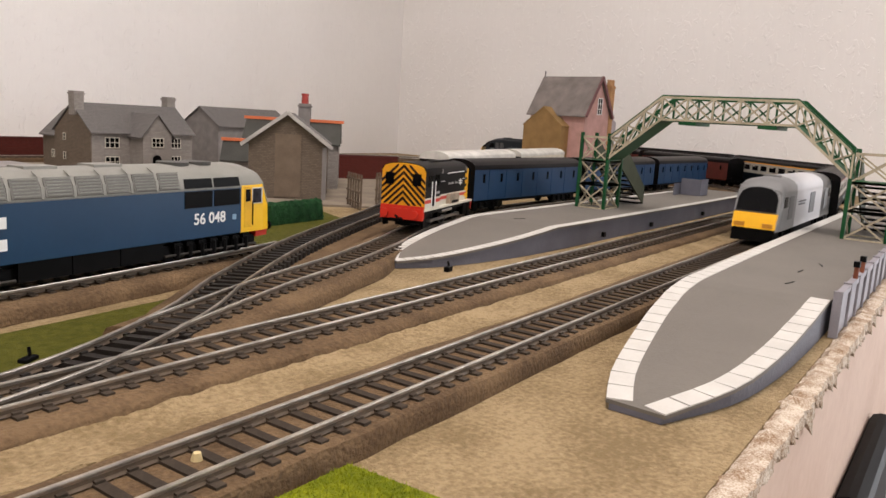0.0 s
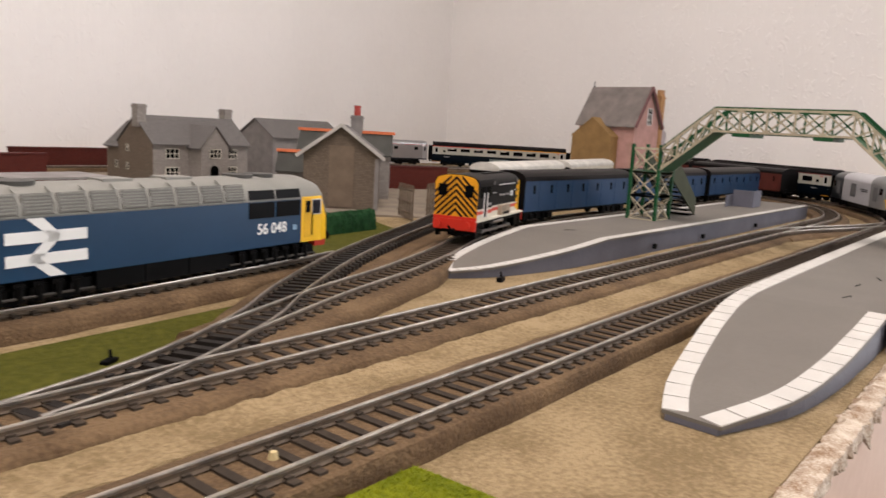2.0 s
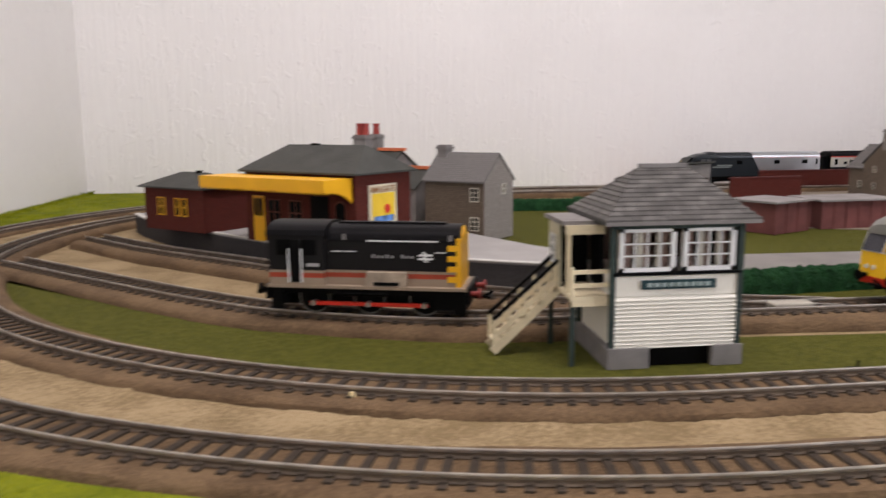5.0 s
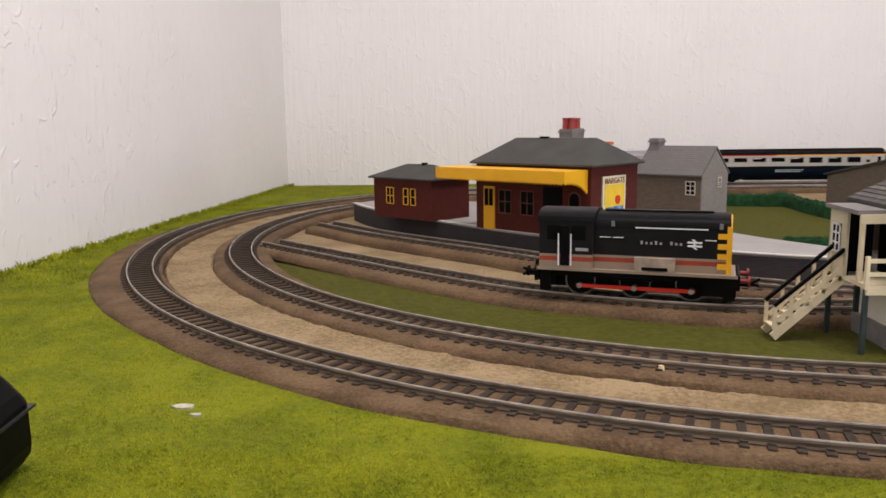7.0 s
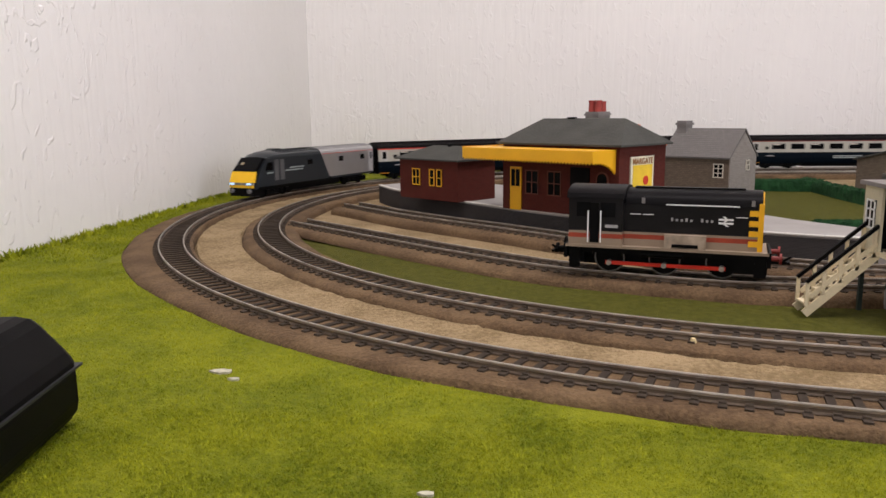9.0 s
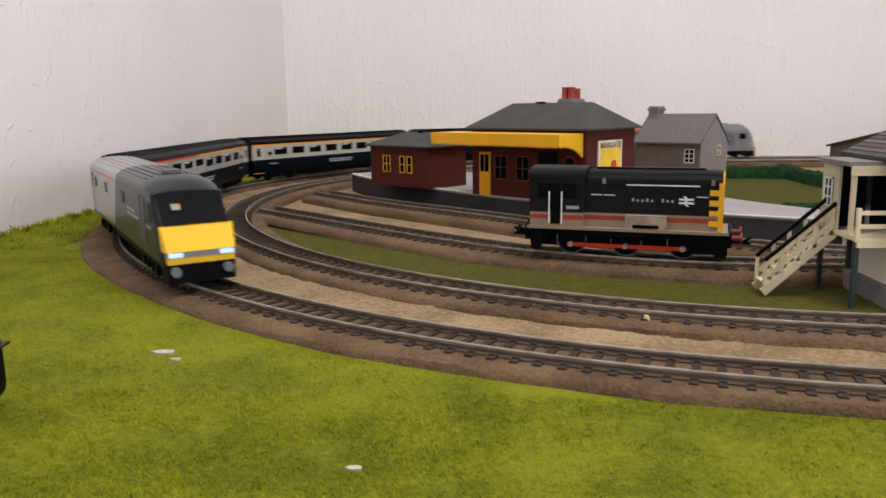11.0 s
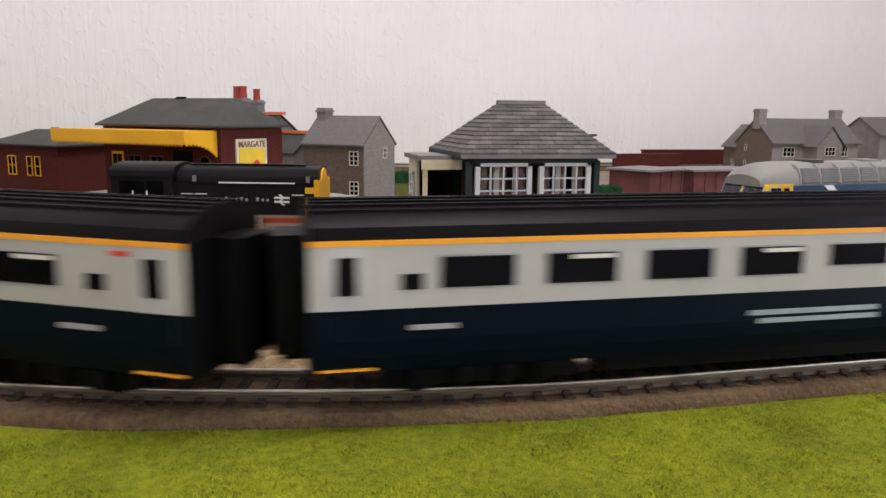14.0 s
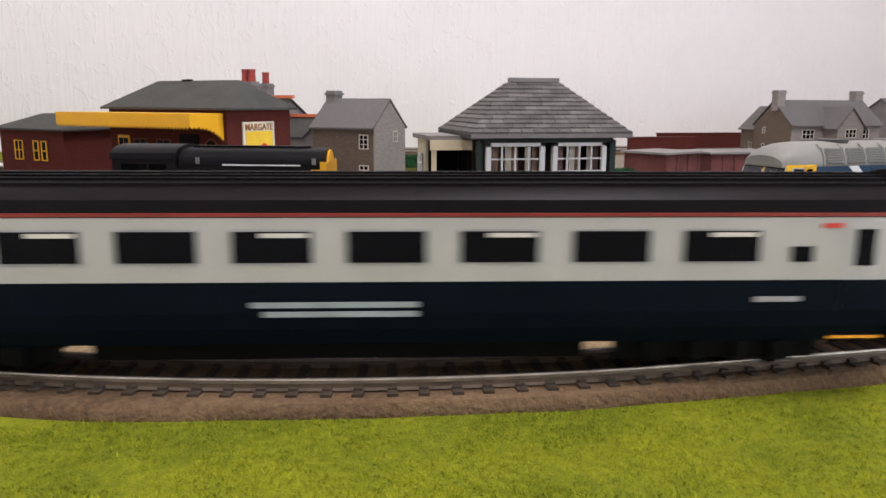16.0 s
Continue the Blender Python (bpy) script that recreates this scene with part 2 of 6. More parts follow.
class MB:
    """Collects quads and polygons for one mesh."""

    def __init__(self):
        self.v, self.f = [], []

    def add(self, verts, faces):
        k = len(self.v)
        self.v += [tuple(p) for p in verts]
        self.f += [tuple(i + k for i in f) for f in faces]
        return self

    def box(self, x0, x1, y0, y1, z0, z1, m=None):
        p = [Vector((x, y, z)) for x in (x0, x1) for y in (y0, y1) for z in (z0, z1)]
        if m:
            p = [m @ q for q in p]
        return self.add(p, [(0, 1, 3, 2), (4, 6, 7, 5), (0, 4, 5, 1), (2, 3, 7, 6), (0, 2, 6, 4), (1, 5, 7, 3)])

    def loft(self, rings, closed=True, caps=True):
        n = len(rings[0])
        k = len(self.v)
        for r in rings:
            self.v += [tuple(p) for p in r]
        m = n if closed else n - 1
        for a in range(len(rings) - 1):
            for i in range(m):
                j = (i + 1) % n
                self.f.append((k + a * n + i, k + a * n + j, k + (a + 1) * n + j, k + (a + 1) * n + i))
        if caps:
            self.f.append(tuple(k + i for i in reversed(range(n))))
            self.f.append(tuple(k + (len(rings) - 1) * n + i for i in range(n)))
        return self

    def slab(self, poly, z0, z1):
        """A flat plate with the outline poly; z1 may be a function of x, y."""
        top = [(x, y, z1(x, y) if callable(z1) else z1) for x, y in poly]
        return self.loft([[(x, y, z0) for x, y in poly], top])

    def beam(self, a, b, w, h=None):
        a, b = Vector(a), Vector(b)
        d = (b - a).normalized()
        s = d.cross(Vector((0, 0, 1)))
        s = s.normalized() if s.length > 1e-5 else Vector((1, 0, 0))
        u = s.cross(d)
        s, u = s * w / 2, u * (h or w) / 2
        return self.loft([[p - s - u, p + s - u, p + s + u, p - s + u] for p in (a, b)])

    def tube(self, a, b, r0, r1=None, n=12):
        a, b = Vector(a), Vector(b)
        d = (b - a).normalized()
        s = d.orthogonal().normalized()
        u = d.cross(s)
        r1 = r0 if r1 is None else r1
        ring = lambda p, r: [p + (s * math.cos(6.28319 * i / n) + u * math.sin(6.28319 * i / n)) * r for i in range(n)]
        return self.loft([ring(a, r0), ring(b, r1)])

    def mesh(self, name):
        me = bpy.data.meshes.new(name)
        me.from_pydata(self.v, [], self.f)
        bm = bmesh.new()
        bm.from_mesh(me)
        bmesh.ops.recalc_face_normals(bm, faces=bm.faces)
        bm.to_mesh(me)
        bm.free()
        return me


def part(name, mb, material, parent=None, label="", smooth=False, bevel=0.0):
    me = mb.mesh(name)
    me.materials.append(material)
    ob = new(name, me)
    if parent:
        ob.parent = parent
    if label:
        ob["label"] = label
    if smooth:
        for p in me.polygons:
            p.use_smooth = True
        me.set_sharp_from_angle(angle=radians(35))
    if bevel:
        b = ob.modifiers.new("soft_edges", "BEVEL")
        b.width, b.segments, b.limit_method = bevel, 5 if bevel > 0.01 else 2, "ANGLE"
    return ob


def thing(name, m, label, category, group="", kind=""):
    ob = new(name)
    ob.empty_display_size = 0.01
    ob.matrix_basis = m
    return tagged(ob, label, category, group, kind)


def setting(name, mb, material, label, category, smooth=False):
    return tagged(part(name, mb, material, None, "", smooth), label, category, kind="structure")


def text_part(name, body, size, material, parent, m, label=""):
    """Lettering as a thin mesh of its own."""
    c = bpy.data.curves.new(name, "FONT")
    c.body, c.size, c.extrude, c.align_x, c.offset = body, size, 0.00015, "CENTER", size * 0.014
    tmp = bpy.data.objects.new(name, c)
    scene.collection.objects.link(tmp)
    me = bpy.data.meshes.new_from_object(tmp.evaluated_get(bpy.context.evaluated_depsgraph_get()))
    bpy.data.objects.remove(tmp)
    me.materials.clear()
    me.materials.append(material)
    ob = new(name, me)
    ob.parent = parent
    ob.matrix_basis = m
    if label:
        ob["label"] = label
    return ob


# ---------------------------------------------------------------- the room
X0, X1, Y0, Y1, FLOOR, TOP = -0.578, 1.645, -0.603, 0.612, -0.92, 1.45
RT, R_OUT, R_IN, LEN = 0.0105, 0.505, 0.438, 1.055
REACH = 0.006  # the outer loop's left curve begins this far past the inner one
setting("wall_left", MB().box(X0 - 0.1, X0, -2.6, Y1 + 0.1, FLOOR, TOP), WALLPAPER, "white wall with embossed wallpaper", "wall")
setting("wall_back", MB().box(X0, X1 + 0.1, Y1, Y1 + 0.1, FLOOR, TOP), WALLPAPER, "white wall with embossed wallpaper behind the layout", "wall")
setting("wall_right", MB().box(X1, X1 + 0.1, -1.1, Y1, FLOOR, TOP).box(X1, X1 + 0.1, -2.6, -1.9, FLOOR, TOP).box(X1, X1 + 0.1, -1.9, -1.1, FLOOR, -0.4).box(X1, X1 + 0.1, -1.9, -1.1, 1.1, TOP), WALLPAPER, "cream white wall with embossed wallpaper and a window opening", "wall")
setting("window_1", MB().box(X1 + 0.02, X1 + 0.04, -1.9, -1.86, -0.4, 1.1).box(X1 + 0.02, X1 + 0.04, -1.14, -1.1, -0.4, 1.1).box(X1 + 0.02, X1 + 0.04, -1.86, -1.14, -0.4, -0.36).box(X1 + 0.02, X1 + 0.04, -1.86, -1.14, 1.06, 1.1).box(X1 + 0.02, X1 + 0.04, -1.515, -1.485, -0.36, 1.06), CEIL, "tall white window frame in the side wall", "window")
setting("wall_front", MB().box(X0 - 0.1, X1 + 0.1, -2.7, -2.6, FLOOR, TOP), WALLPAPER, "plain white wall closing the room", "wall")
setting("floor", MB().box(X0 - 0.1, X1 + 0.1, -2.7, Y1 + 0.1, FLOOR - 0.05, FLOOR), CARPET, "brown carpeted floor", "floor")
setting("ceiling", MB().box(X0 - 0.1, X1 + 0.1, -2.7, Y1 + 0.1, TOP, TOP + 0.05), CEIL, "white painted ceiling", "ceiling")

# ---------------------------------------------------------------- track paths


def oval(s, r):
    """Place and heading on a loop of radius r; s = 0 at the start of the front straight, growing to the right."""
    x0 = -REACH if r == R_OUT else 0.0
    run = LEN - x0
    s %= 2 * run + 2 * math.pi * r
    if s < run:
        return Vector((x0 + s, -r, 0)), 0.0
    s -= run
    if s < math.pi * r:
        a = s / r
        return Vector((LEN + r * math.sin(a), -r * math.cos(a), 0)), a
    s -= math.pi * r
    if s < run:
        return Vector((LEN - s, r, 0)), math.pi
    a = (s - run) / r
    return Vector((x0 - r * math.sin(a), r * math.cos(a), 0)), math.pi + a


def loop_points(r, step=0.0164):
    p = 2 * (LEN + (REACH if r == R_OUT else 0.0)) + 2 * math.pi * r
    n = round(p / step)
    return [oval(i * p / n, r)[0] for i in range(n)]


def smooth_line(pts, step=0.0164):
    """A Catmull-Rom line through pts, at even steps."""
    P = [Vector((*p, 0)) for p in pts]
    P = [2 * P[0] - P[1]] + P + [2 * P[-1] - P[-2]]
    fine = []
    for i in range(1, len(P) - 2):
        for k in range(24):
            t = k / 24
            a, b, c, d = P[i - 1:i + 3]
            fine.append(0.5 * (2 * b + (c - a) * t + (2 * a - 5 * b + 4 * c - d) * t * t + (3 * b - a - 3 * c + d) * t ** 3))
    fine.append(P[-2])
    out, acc = [fine[0]], 0.0
    for a, b in zip(fine, fine[1:]):
        d = (b - a).length
        while acc + d >= step:
            f = (step - acc) / d
            a = a + (b - a) * f
            d = (b - a).length
            acc = 0.0
            out.append(a)
        acc += d
    return out


def normals(pts, closed):
    n = len(pts)
    out = []
    for i in range(n):
        a = pts[(i - 1) % n] if closed or i else pts[0]
        b = pts[(i + 1) % n] if closed or i < n - 1 else pts[-1]
        d = (b - a).normalized()
        out.append(Vector((-d.y, d.x, 0)))
    return out


def ease(x, pairs):
    """A value eased between (x, value) pairs."""
    if x <= pairs[0][0]:
        return pairs[0][1]
    for (x0, v0), (x1, v1) in zip(pairs, pairs[1:]):
        if x <= x1:
            return v0 + (v1 - v0) * (x - x0) / (x1 - x0)
    return pairs[-1][1]


def turned(p):
    """Degrees round the left curve from the front straight."""
    return abs(math.degrees(math.atan2(-p.x, -p.y))) if p.x < 0 else 0.0


def bed_edge(name, p, outward):
    """Half width of the foam under a line: cut wider and narrower along its way."""
    a = turned(p)
    if name == "track_outer" and outward:
        return ease(a, [(0, 0.0165), (10, 0.0170), (20, 0.0200), (30, 0.0235), (45, 0.0250), (55, 0.0305), (67, 0.0350), (85, 0.0350), (115, 0.0280)])
    if name == "track_outer":
        return ease(a, [(0, 0.0235), (12, 0.0230), (28, 0.0180), (60, 0.0160), (110, 0.0180)])
    if name == "track_bay" and outward:
        return ease(p.x, [(0.40, 0.0240), (0.44, 0.0148)])
    if name == "track_inner" and outward:
        return 0.0215
    return 0.0240


def sweep(pts, profile, closed, wob=0.0, name=""):
    nn = normals(pts, closed)
    rings = []
    for i, (p, n) in enumerate(zip(pts, nn)):
        ring = []
        for y, z in profile:
            if wob and abs(y) > 0.0140:
                side = 1 if y > 0 else -1
                e = bed_edge(name, p, side < 0)
                w = wob * (noise.noise((p.x * 26 + (3 if y > 0 else 9), p.y * 26, 0.3)) + 0.5 * noise.noise((p.x * 90, p.y * 90, side)))
                y = side * (0.0140 + (abs(y) - 0.0140) * (e + w - 0.0140) / 0.0105)
                z += 0.0006 * noise.noise((p.x * 60, p.y * 60, y * 200))
            ring.append(p + n * y + Vector((0, 0, z)))
        rings.append(ring)
    if closed:
        rings.append(rings[0])
    return MB().loft(rings, caps=not closed)


BEDPROFILE = [(-0.0245, 0.0), (-0.0240, 0.0034), (-0.0225, 0.0055), (-0.0195, 0.0067), (-0.0145, 0.0070), (-0.011, 0.0069), (0.011, 0.0069), (0.0145, 0.0070), (0.0195, 0.0067), (0.0225, 0.0055), (0.0240, 0.0034), (0.0245, 0.0)]
def sleeper_mesh(name, half, low, material):
    me = MB().box(-half, half, -0.0128, 0.0128, low, 0.0077).box(-half * 0.8, half * 0.8, -0.0102, -0.0071, 0.0077, 0.0084).box(-half * 0.8, half * 0.8, 0.0071, 0.0102, 0.0077, 0.0084).mesh(name)
    me.materials.append(material)
    return me


BLACKSLEEPER = mat("black_point_sleeper", (0.024, 0.020, 0.017), 0.7, var=0.3, scale=200)
DULLRAIL = mat("dull_brown_steel_rail", (0.36, 0.315, 0.27), 0.42, metal=0.8, var=0.3, scale=120)
PLAIN_SLEEPER, POINT_SLEEPER = sleeper_mesh("sleeper", 0.00145, 0.0060, SLEEPER), sleeper_mesh("sleeper", 0.0018, 0.0020, BLACKSLEEPER)
LATER = []


def track(name, pts, closed, label, near=None, points=False, lift=0.0):
    """One line of track: foam bed, two rails, and sleepers."""
    ob = thing(name, pose(0, 0, lift), label, "track", kind="structure")
    low = 0.62 if points else 1.0
    part("ballast_bed", sweep(pts, [(y, z * low) for y, z in BEDPROFILE], closed, 0.0020, name), BED, ob, "brown foam underlay with uneven cut edges", smooth=True)
    for side in (-1, 1):
        y = side * 0.0086
        rail = part("rail", sweep(pts, [(y - 0.00035, 0.0092), (y + 0.00035, 0.0092), (y + 0.0005, 0.0101), (y + 0.0004, 0.0105), (y - 0.0004, 0.0105), (y - 0.0005, 0.0101)], closed), DULLRAIL if points else RAIL, ob, "dull steel rail head" if points else "bright nickel silver rail head")
        part("rail_web", sweep(pts, [(y - 0.0008, 0.0074), (y + 0.0008, 0.0074), (y + 0.00025, 0.0081), (y + 0.00025, 0.0093), (y - 0.00025, 0.0093), (y - 0.00025, 0.0081)], closed), RUST, rail, "brown rail foot")
    LATER.append((ob, pts, closed, near, points))
    return ob


def finish_sleepers():
    """Sleepers last: the nearest ones singly, the rest of each line joined."""
    for ob, pts, closed, near, points in LATER:
        nn = normals(pts, closed)
        ends = list(zip(pts, pts[1:] + (pts[:1] if closed else []), nn))
        rest, single = MB(), 0
        for a, b, n in ends:
            for f in (0.25, 0.75):
                p = a.lerp(b, f)
                ang = math.atan2(-n.x, n.y) + random.uniform(-0.02, 0.02)
                if near and near(p) and single < 290:
                    s = new("sleeper", POINT_SLEEPER if points else PLAIN_SLEEPER)
                    s.parent = ob
                    s.location, s.rotation_euler = p, (0, 0, ang)
                    single += 1
                else:
                    rest.box(-0.00145, 0.00145, -0.0128, 0.0128, 0.0020 if points else 0.0060, 0.0077, Matrix.Translation(p) @ Matrix.Rotation(ang, 4, "Z"))
        if rest.v:
            tagged(part("far_sleepers", rest, BLACKSLEEPER if points else SLEEPER, ob), kind="stuff")


track("track_outer", loop_points(R_OUT), True, "outer loop of nickel silver model railway track on brown foam underlay", lambda p: p.y < -0.2 and -0.52 < p.x < 0.85)
track("track_inner", loop_points(R_IN), True, "inner loop of nickel silver model railway track on brown foam underlay", lambda p: p.y < -0.1 and -0.52 < p.x < 0.85)
SIDING = [(-0.405, -0.088), (-0.30, -0.186), (-0.223, -0.253), (-0.17, -0.287), (-0.075, -0.318), (0.06, -0.319), (0.17, -0.320), (0.25, -0.312), (0.346, -0.296), (0.40, -0.284)]
track("track_siding", smooth_line(SIDING), False, "curved siding of model railway track on brown underlay", lambda p: p.x < 0.3)
track("track_platform", smooth_line([(-0.385, 0.040), (-0.312, -0.042), (-0.22, -0.125), (-0.12, -0.215), (-0.03, -0.272), (0.06, -0.297), (0.14, -0.322)]), False, "siding beside the station platform", lambda p: True)
track("track_junction", smooth_line([(0.15, -0.437), (0.20, -0.424), (0.26, -0.395), (0.315, -0.356), (0.41, -0.300), (0.547, -0.236), (0.70, -0.17), (0.95, -0.12), (1.25, -0.10)]), False, "diverging track of a junction, black sleepers", lambda p: p.x < 0.7, True, lift=0.0002)
track("track_bay", smooth_line([(0.24, -0.405), (0.322, -0.376), (0.39, -0.357), (0.46, -0.332), (0.56, -0.293), (0.70, -0.268), (0.90, -0.262), (1.40, -0.262)]), False, "bay line of track behind the island platform", lambda p: p.x < 0.8, lift=0.0001)
track("track_crossover", smooth_line([(0.84, -0.438), (0.90, -0.447), (0.98, -0.472), (1.06, -0.496), (1.12, -0.503)]), False, "bright crossover between the two loops", lambda p: True, lift=0.0002)

# ---------------------------------------------------------------- the board and its ground
board = setting("ground", MB().box(X0, X1, Y0 + 0.004, Y1, -0.012, 0.0), SAND, "baseboard covered with sandy ballast scatter", "baseboard")
fascia = setting("board_fascia", MB().box(X0, X1, Y0 - 0.004, Y0 + 0.004, -0.16, -0.002), PLYWOOD, "pale pink-brown fibreboard fascia of the layout", "board edge")
legs = MB()
for x in (X0 + 0.05, 0.5, X1 - 0.08):
    for y in (Y0 + 0.06, Y1 - 0.08):
        legs.box(x, x + 0.05, y, y + 0.05, FLOOR, -0.012)
setting("board_legs", legs, PLYWOOD, "wooden legs under the baseboard", "legs")


def ragged():
    """Torn paper lip along the front edge of the board."""
    mb = MB()
    x = 0.19
    rings = []
    while x < X1 - 0.01:
        n1, n2, n3 = noise.noise((x * 60, 0, 0)), noise.noise((x * 210, 5, 0)), noise.noise((x * 520, 9, 0))
        out = max(0.0, 0.0014 + 0.0020 * n1 + 0.0020 * n2 + 0.0012 * n3)
        up = 0.0010 + 0.0014 * noise.noise((x * 130, 0, 7)) + 0.0008 * n3
        y = Y0 + 0.004
        rings.append([(x, y + 0.0005 + 0.0035 * n2, -0.001), (x, y - 0.003 + 0.0025 * n1, up), (x, y - 0.0078 - out * 0.5, up * 0.3), (x, y - 0.0084 - out * 0.6, -0.0015 - out * 1.8), (x, y - 0.0070, -0.0055)])
        x += 0.0013
    return mb.loft(rings)


setting("torn_edge", ragged(), TORN, "torn off-white paper along the board edge", "torn paper edge", smooth=True)


def sand_strip():
    """Loose sand between the two loops, heaped unevenly against the foam."""
    rings = []
    a = [(x, 0.0) for x in np.arange(0.98, 0.0, -0.0035)] + [(0.0, t) for t in np.arange(0.0, 150.0, 0.45)]
    for x, t in a:
        q = radians(t)
        d = Vector((-math.sin(q), -math.cos(q), 0))
        at = Vector((x, 0, 0))
        r0 = R_IN + 0.0196 + 0.0016 * noise.noise((x * 90, t * 0.9, 2)) + 0.0010 * noise.noise((x * 300, t * 2.6, 5))
        r1 = R_OUT - bed_edge("track_outer", d * R_OUT, False) + 0.0016 + REACH * math.sin(q) + 0.0018 * noise.noise((x * 80, t * 0.8, 8)) + 0.0010 * noise.noise((x * 300, t * 2.6, 11))
        ring = []
        for k in range(13):
            f = k / 12
            z = 0.0 if k in (0, 12) else 0.0046 - 0.0016 * math.sin(math.pi * f) + 0.0008 * noise.noise((x * 140 + f * 5, t * 1.4, f * 9)) + 0.0004 * noise.noise((x * 500, t * 5, f * 31))
            ring.append(at + d * (r0 + (r1 - r0) * f) + Vector((0, 0, z)))
        rings.append(ring)
    return MB().loft(rings)


setting("ground_sand", sand_strip(), SAND, "loose pale sand between the two loops of track", "sand", smooth=True)


def ground_slab(name, poly, material, label, h=0.0016, category="grass"):
    return setting(name, MB().slab(poly, -0.001, h), material, label, category)


def arc(r, a0, a1, n=40):
    return [(r * math.cos(radians(a0 + (a1 - a0) * i / n)), r * math.sin(radians(a0 + (a1 - a0) * i / n))) for i in range(n + 1)]


# bright grass outside the loop's left end, up to the walls and the front edge
def loop_edge(extra, a):
    """A point on the outer foam's edge, a degrees round the left curve."""
    q = radians(a)
    p = Vector((-math.sin(q), -math.cos(q), 0))
    r = R_OUT + bed_edge("track_outer", p * R_OUT, True) + extra
    return (-REACH + p.x * r, p.y * r)


lawn = [(0.213, -0.5245), (0.10, -0.5225), (0.0, -R_OUT - 0.0162)] + [loop_edge(-0.0004, a) for a in range(1, 180, 3)] + [(0.0, R_OUT + 0.026), (0.25, R_OUT + 0.024), (0.25, Y1 - 0.003), (X0 + 0.002, Y1 - 0.003), (X0 + 0.002, Y0 + 0.002), (0.19, Y0 + 0.002), (0.215, -0.57)]
LAWN_TOP = 0.0030
ground_lawn = ground_slab("ground_lawn", lawn, GRASS, "bright green grass mat along the curve", LAWN_TOP)


def inside(x, y, poly):
    hit = False
    for (x0, y0), (x1, y1) in zip(poly, poly[1:] + poly[:1]):
        if (y0 > y) != (y1 > y) and x < x0 + (x1 - x0) * (y - y0) / (y1 - y0):
            hit = not hit
    return hit


def flock(name, poly, boxes, z, material, parent, said, seed):
    """Short standing fibres of a grass mat, leaning all ways, in uneven tufts."""
    rnd = random.Random(seed)
    v, f = [], []
    for bx0, bx1, by0, by1, count, tall in boxes:
        for _ in range(count):
            x, y = rnd.uniform(bx0, bx1), rnd.uniform(by0, by1)
            if not inside(x, y, poly):
                continue
            thick = noise.noise((x * 70, y * 70, 1.3)) + 0.5 * noise.noise((x * 240, y * 240, 4.0))
            if thick < rnd.uniform(-1.6, 0.0):
                continue
            a, h = rnd.uniform(0, 6.283), tall * rnd.uniform(0.5, 1.15) * (1 + 0.5 * thick)
            w = tall * rnd.uniform(0.18, 0.34)
            lx, ly = rnd.gauss(0, 0.55) * h, rnd.gauss(0, 0.55) * h
            k = len(v)
            v += [(x - w * math.cos(a), y - w * math.sin(a), z - 0.0002), (x + w * math.cos(a), y + w * math.sin(a), z - 0.0002), (x + lx, y + ly, z + h)]
            f.append((k, k + 1, k + 2))
    me = bpy.data.meshes.new(name)
    me.from_pydata(v, [], f)
    me.materials.append(material)
    ob = new(name, me)
    ob.parent = parent
    ob["label"] = said
    return tagged(ob, kind="stuff")


flock("grass_fibres", lawn, [(-0.36, 0.22, -0.60, -0.50, 150000, 0.0008), (-0.575, -0.20, -0.60, -0.25, 150000, 0.0009), (-0.576, -0.50, -0.25, 0.30, 14000, 0.0018), (-0.576, 0.0, 0.30, 0.609, 20000, 0.0018), (-0.577, -0.568, -0.45, 0.609, 3000, 0.0050)], LAWN_TOP, GRASSFIBRE, ground_lawn, "bright green flock fibres", 5)
ri = R_IN - 0.0235
verge = [(p[0], p[1]) for p in arc(ri, 190, 270, 30)] + [(0.10, -ri), (0.19, -0.405), (0.275, -0.365), (0.30, -0.345), (0.17, -0.357), (0.06, -0.351), (-0.075, -0.343), (-0.17, -0.312), (-0.235, -0.275), (-0.33, -0.19), (-0.42, -0.115)]
ground_slab("ground_verge", verge, OLIVE, "olive green grass strip between the tracks")
yard = [(0.03, -0.285), (0.16, -0.292), (0.30, -0.287), (0.42, -0.262), (0.56, -0.205), (0.60, -0.12), (0.52, -0.02), (0.50, 0.12), (0.47, 0.26), (0.05, 0.30), (-0.20, 0.30), (-0.13, 0.12), (-0.02, -0.05), (0.02, -0.20)]
ground_slab("ground_yard", yard, OLIVE, "olive green grass behind the sidings", 0.0014)
ground_slab("road", [(-0.03, -0.205), (0.30, -0.205), (0.42, -0.19), (0.50, -0.13), (0.46, -0.10), (0.36, -0.125), (-0.02, -0.115)], ROAD, "grey card road between green hedges", 0.0026, "road")
ground_slab("road_yard", [(0.31, 0.03), (0.60, -0.10), (0.66, -0.16), (0.78, -0.10), (1.0, 0.05), (1.0, 0.42), (0.30, 0.42), (0.24, 0.26)], mat("dusty_card", (0.225, 0.185, 0.14), 0.9, var=0.18, scale=30), "dusty pale ground round the houses", 0.002, "yard")

# ---------------------------------------------------------------- platforms


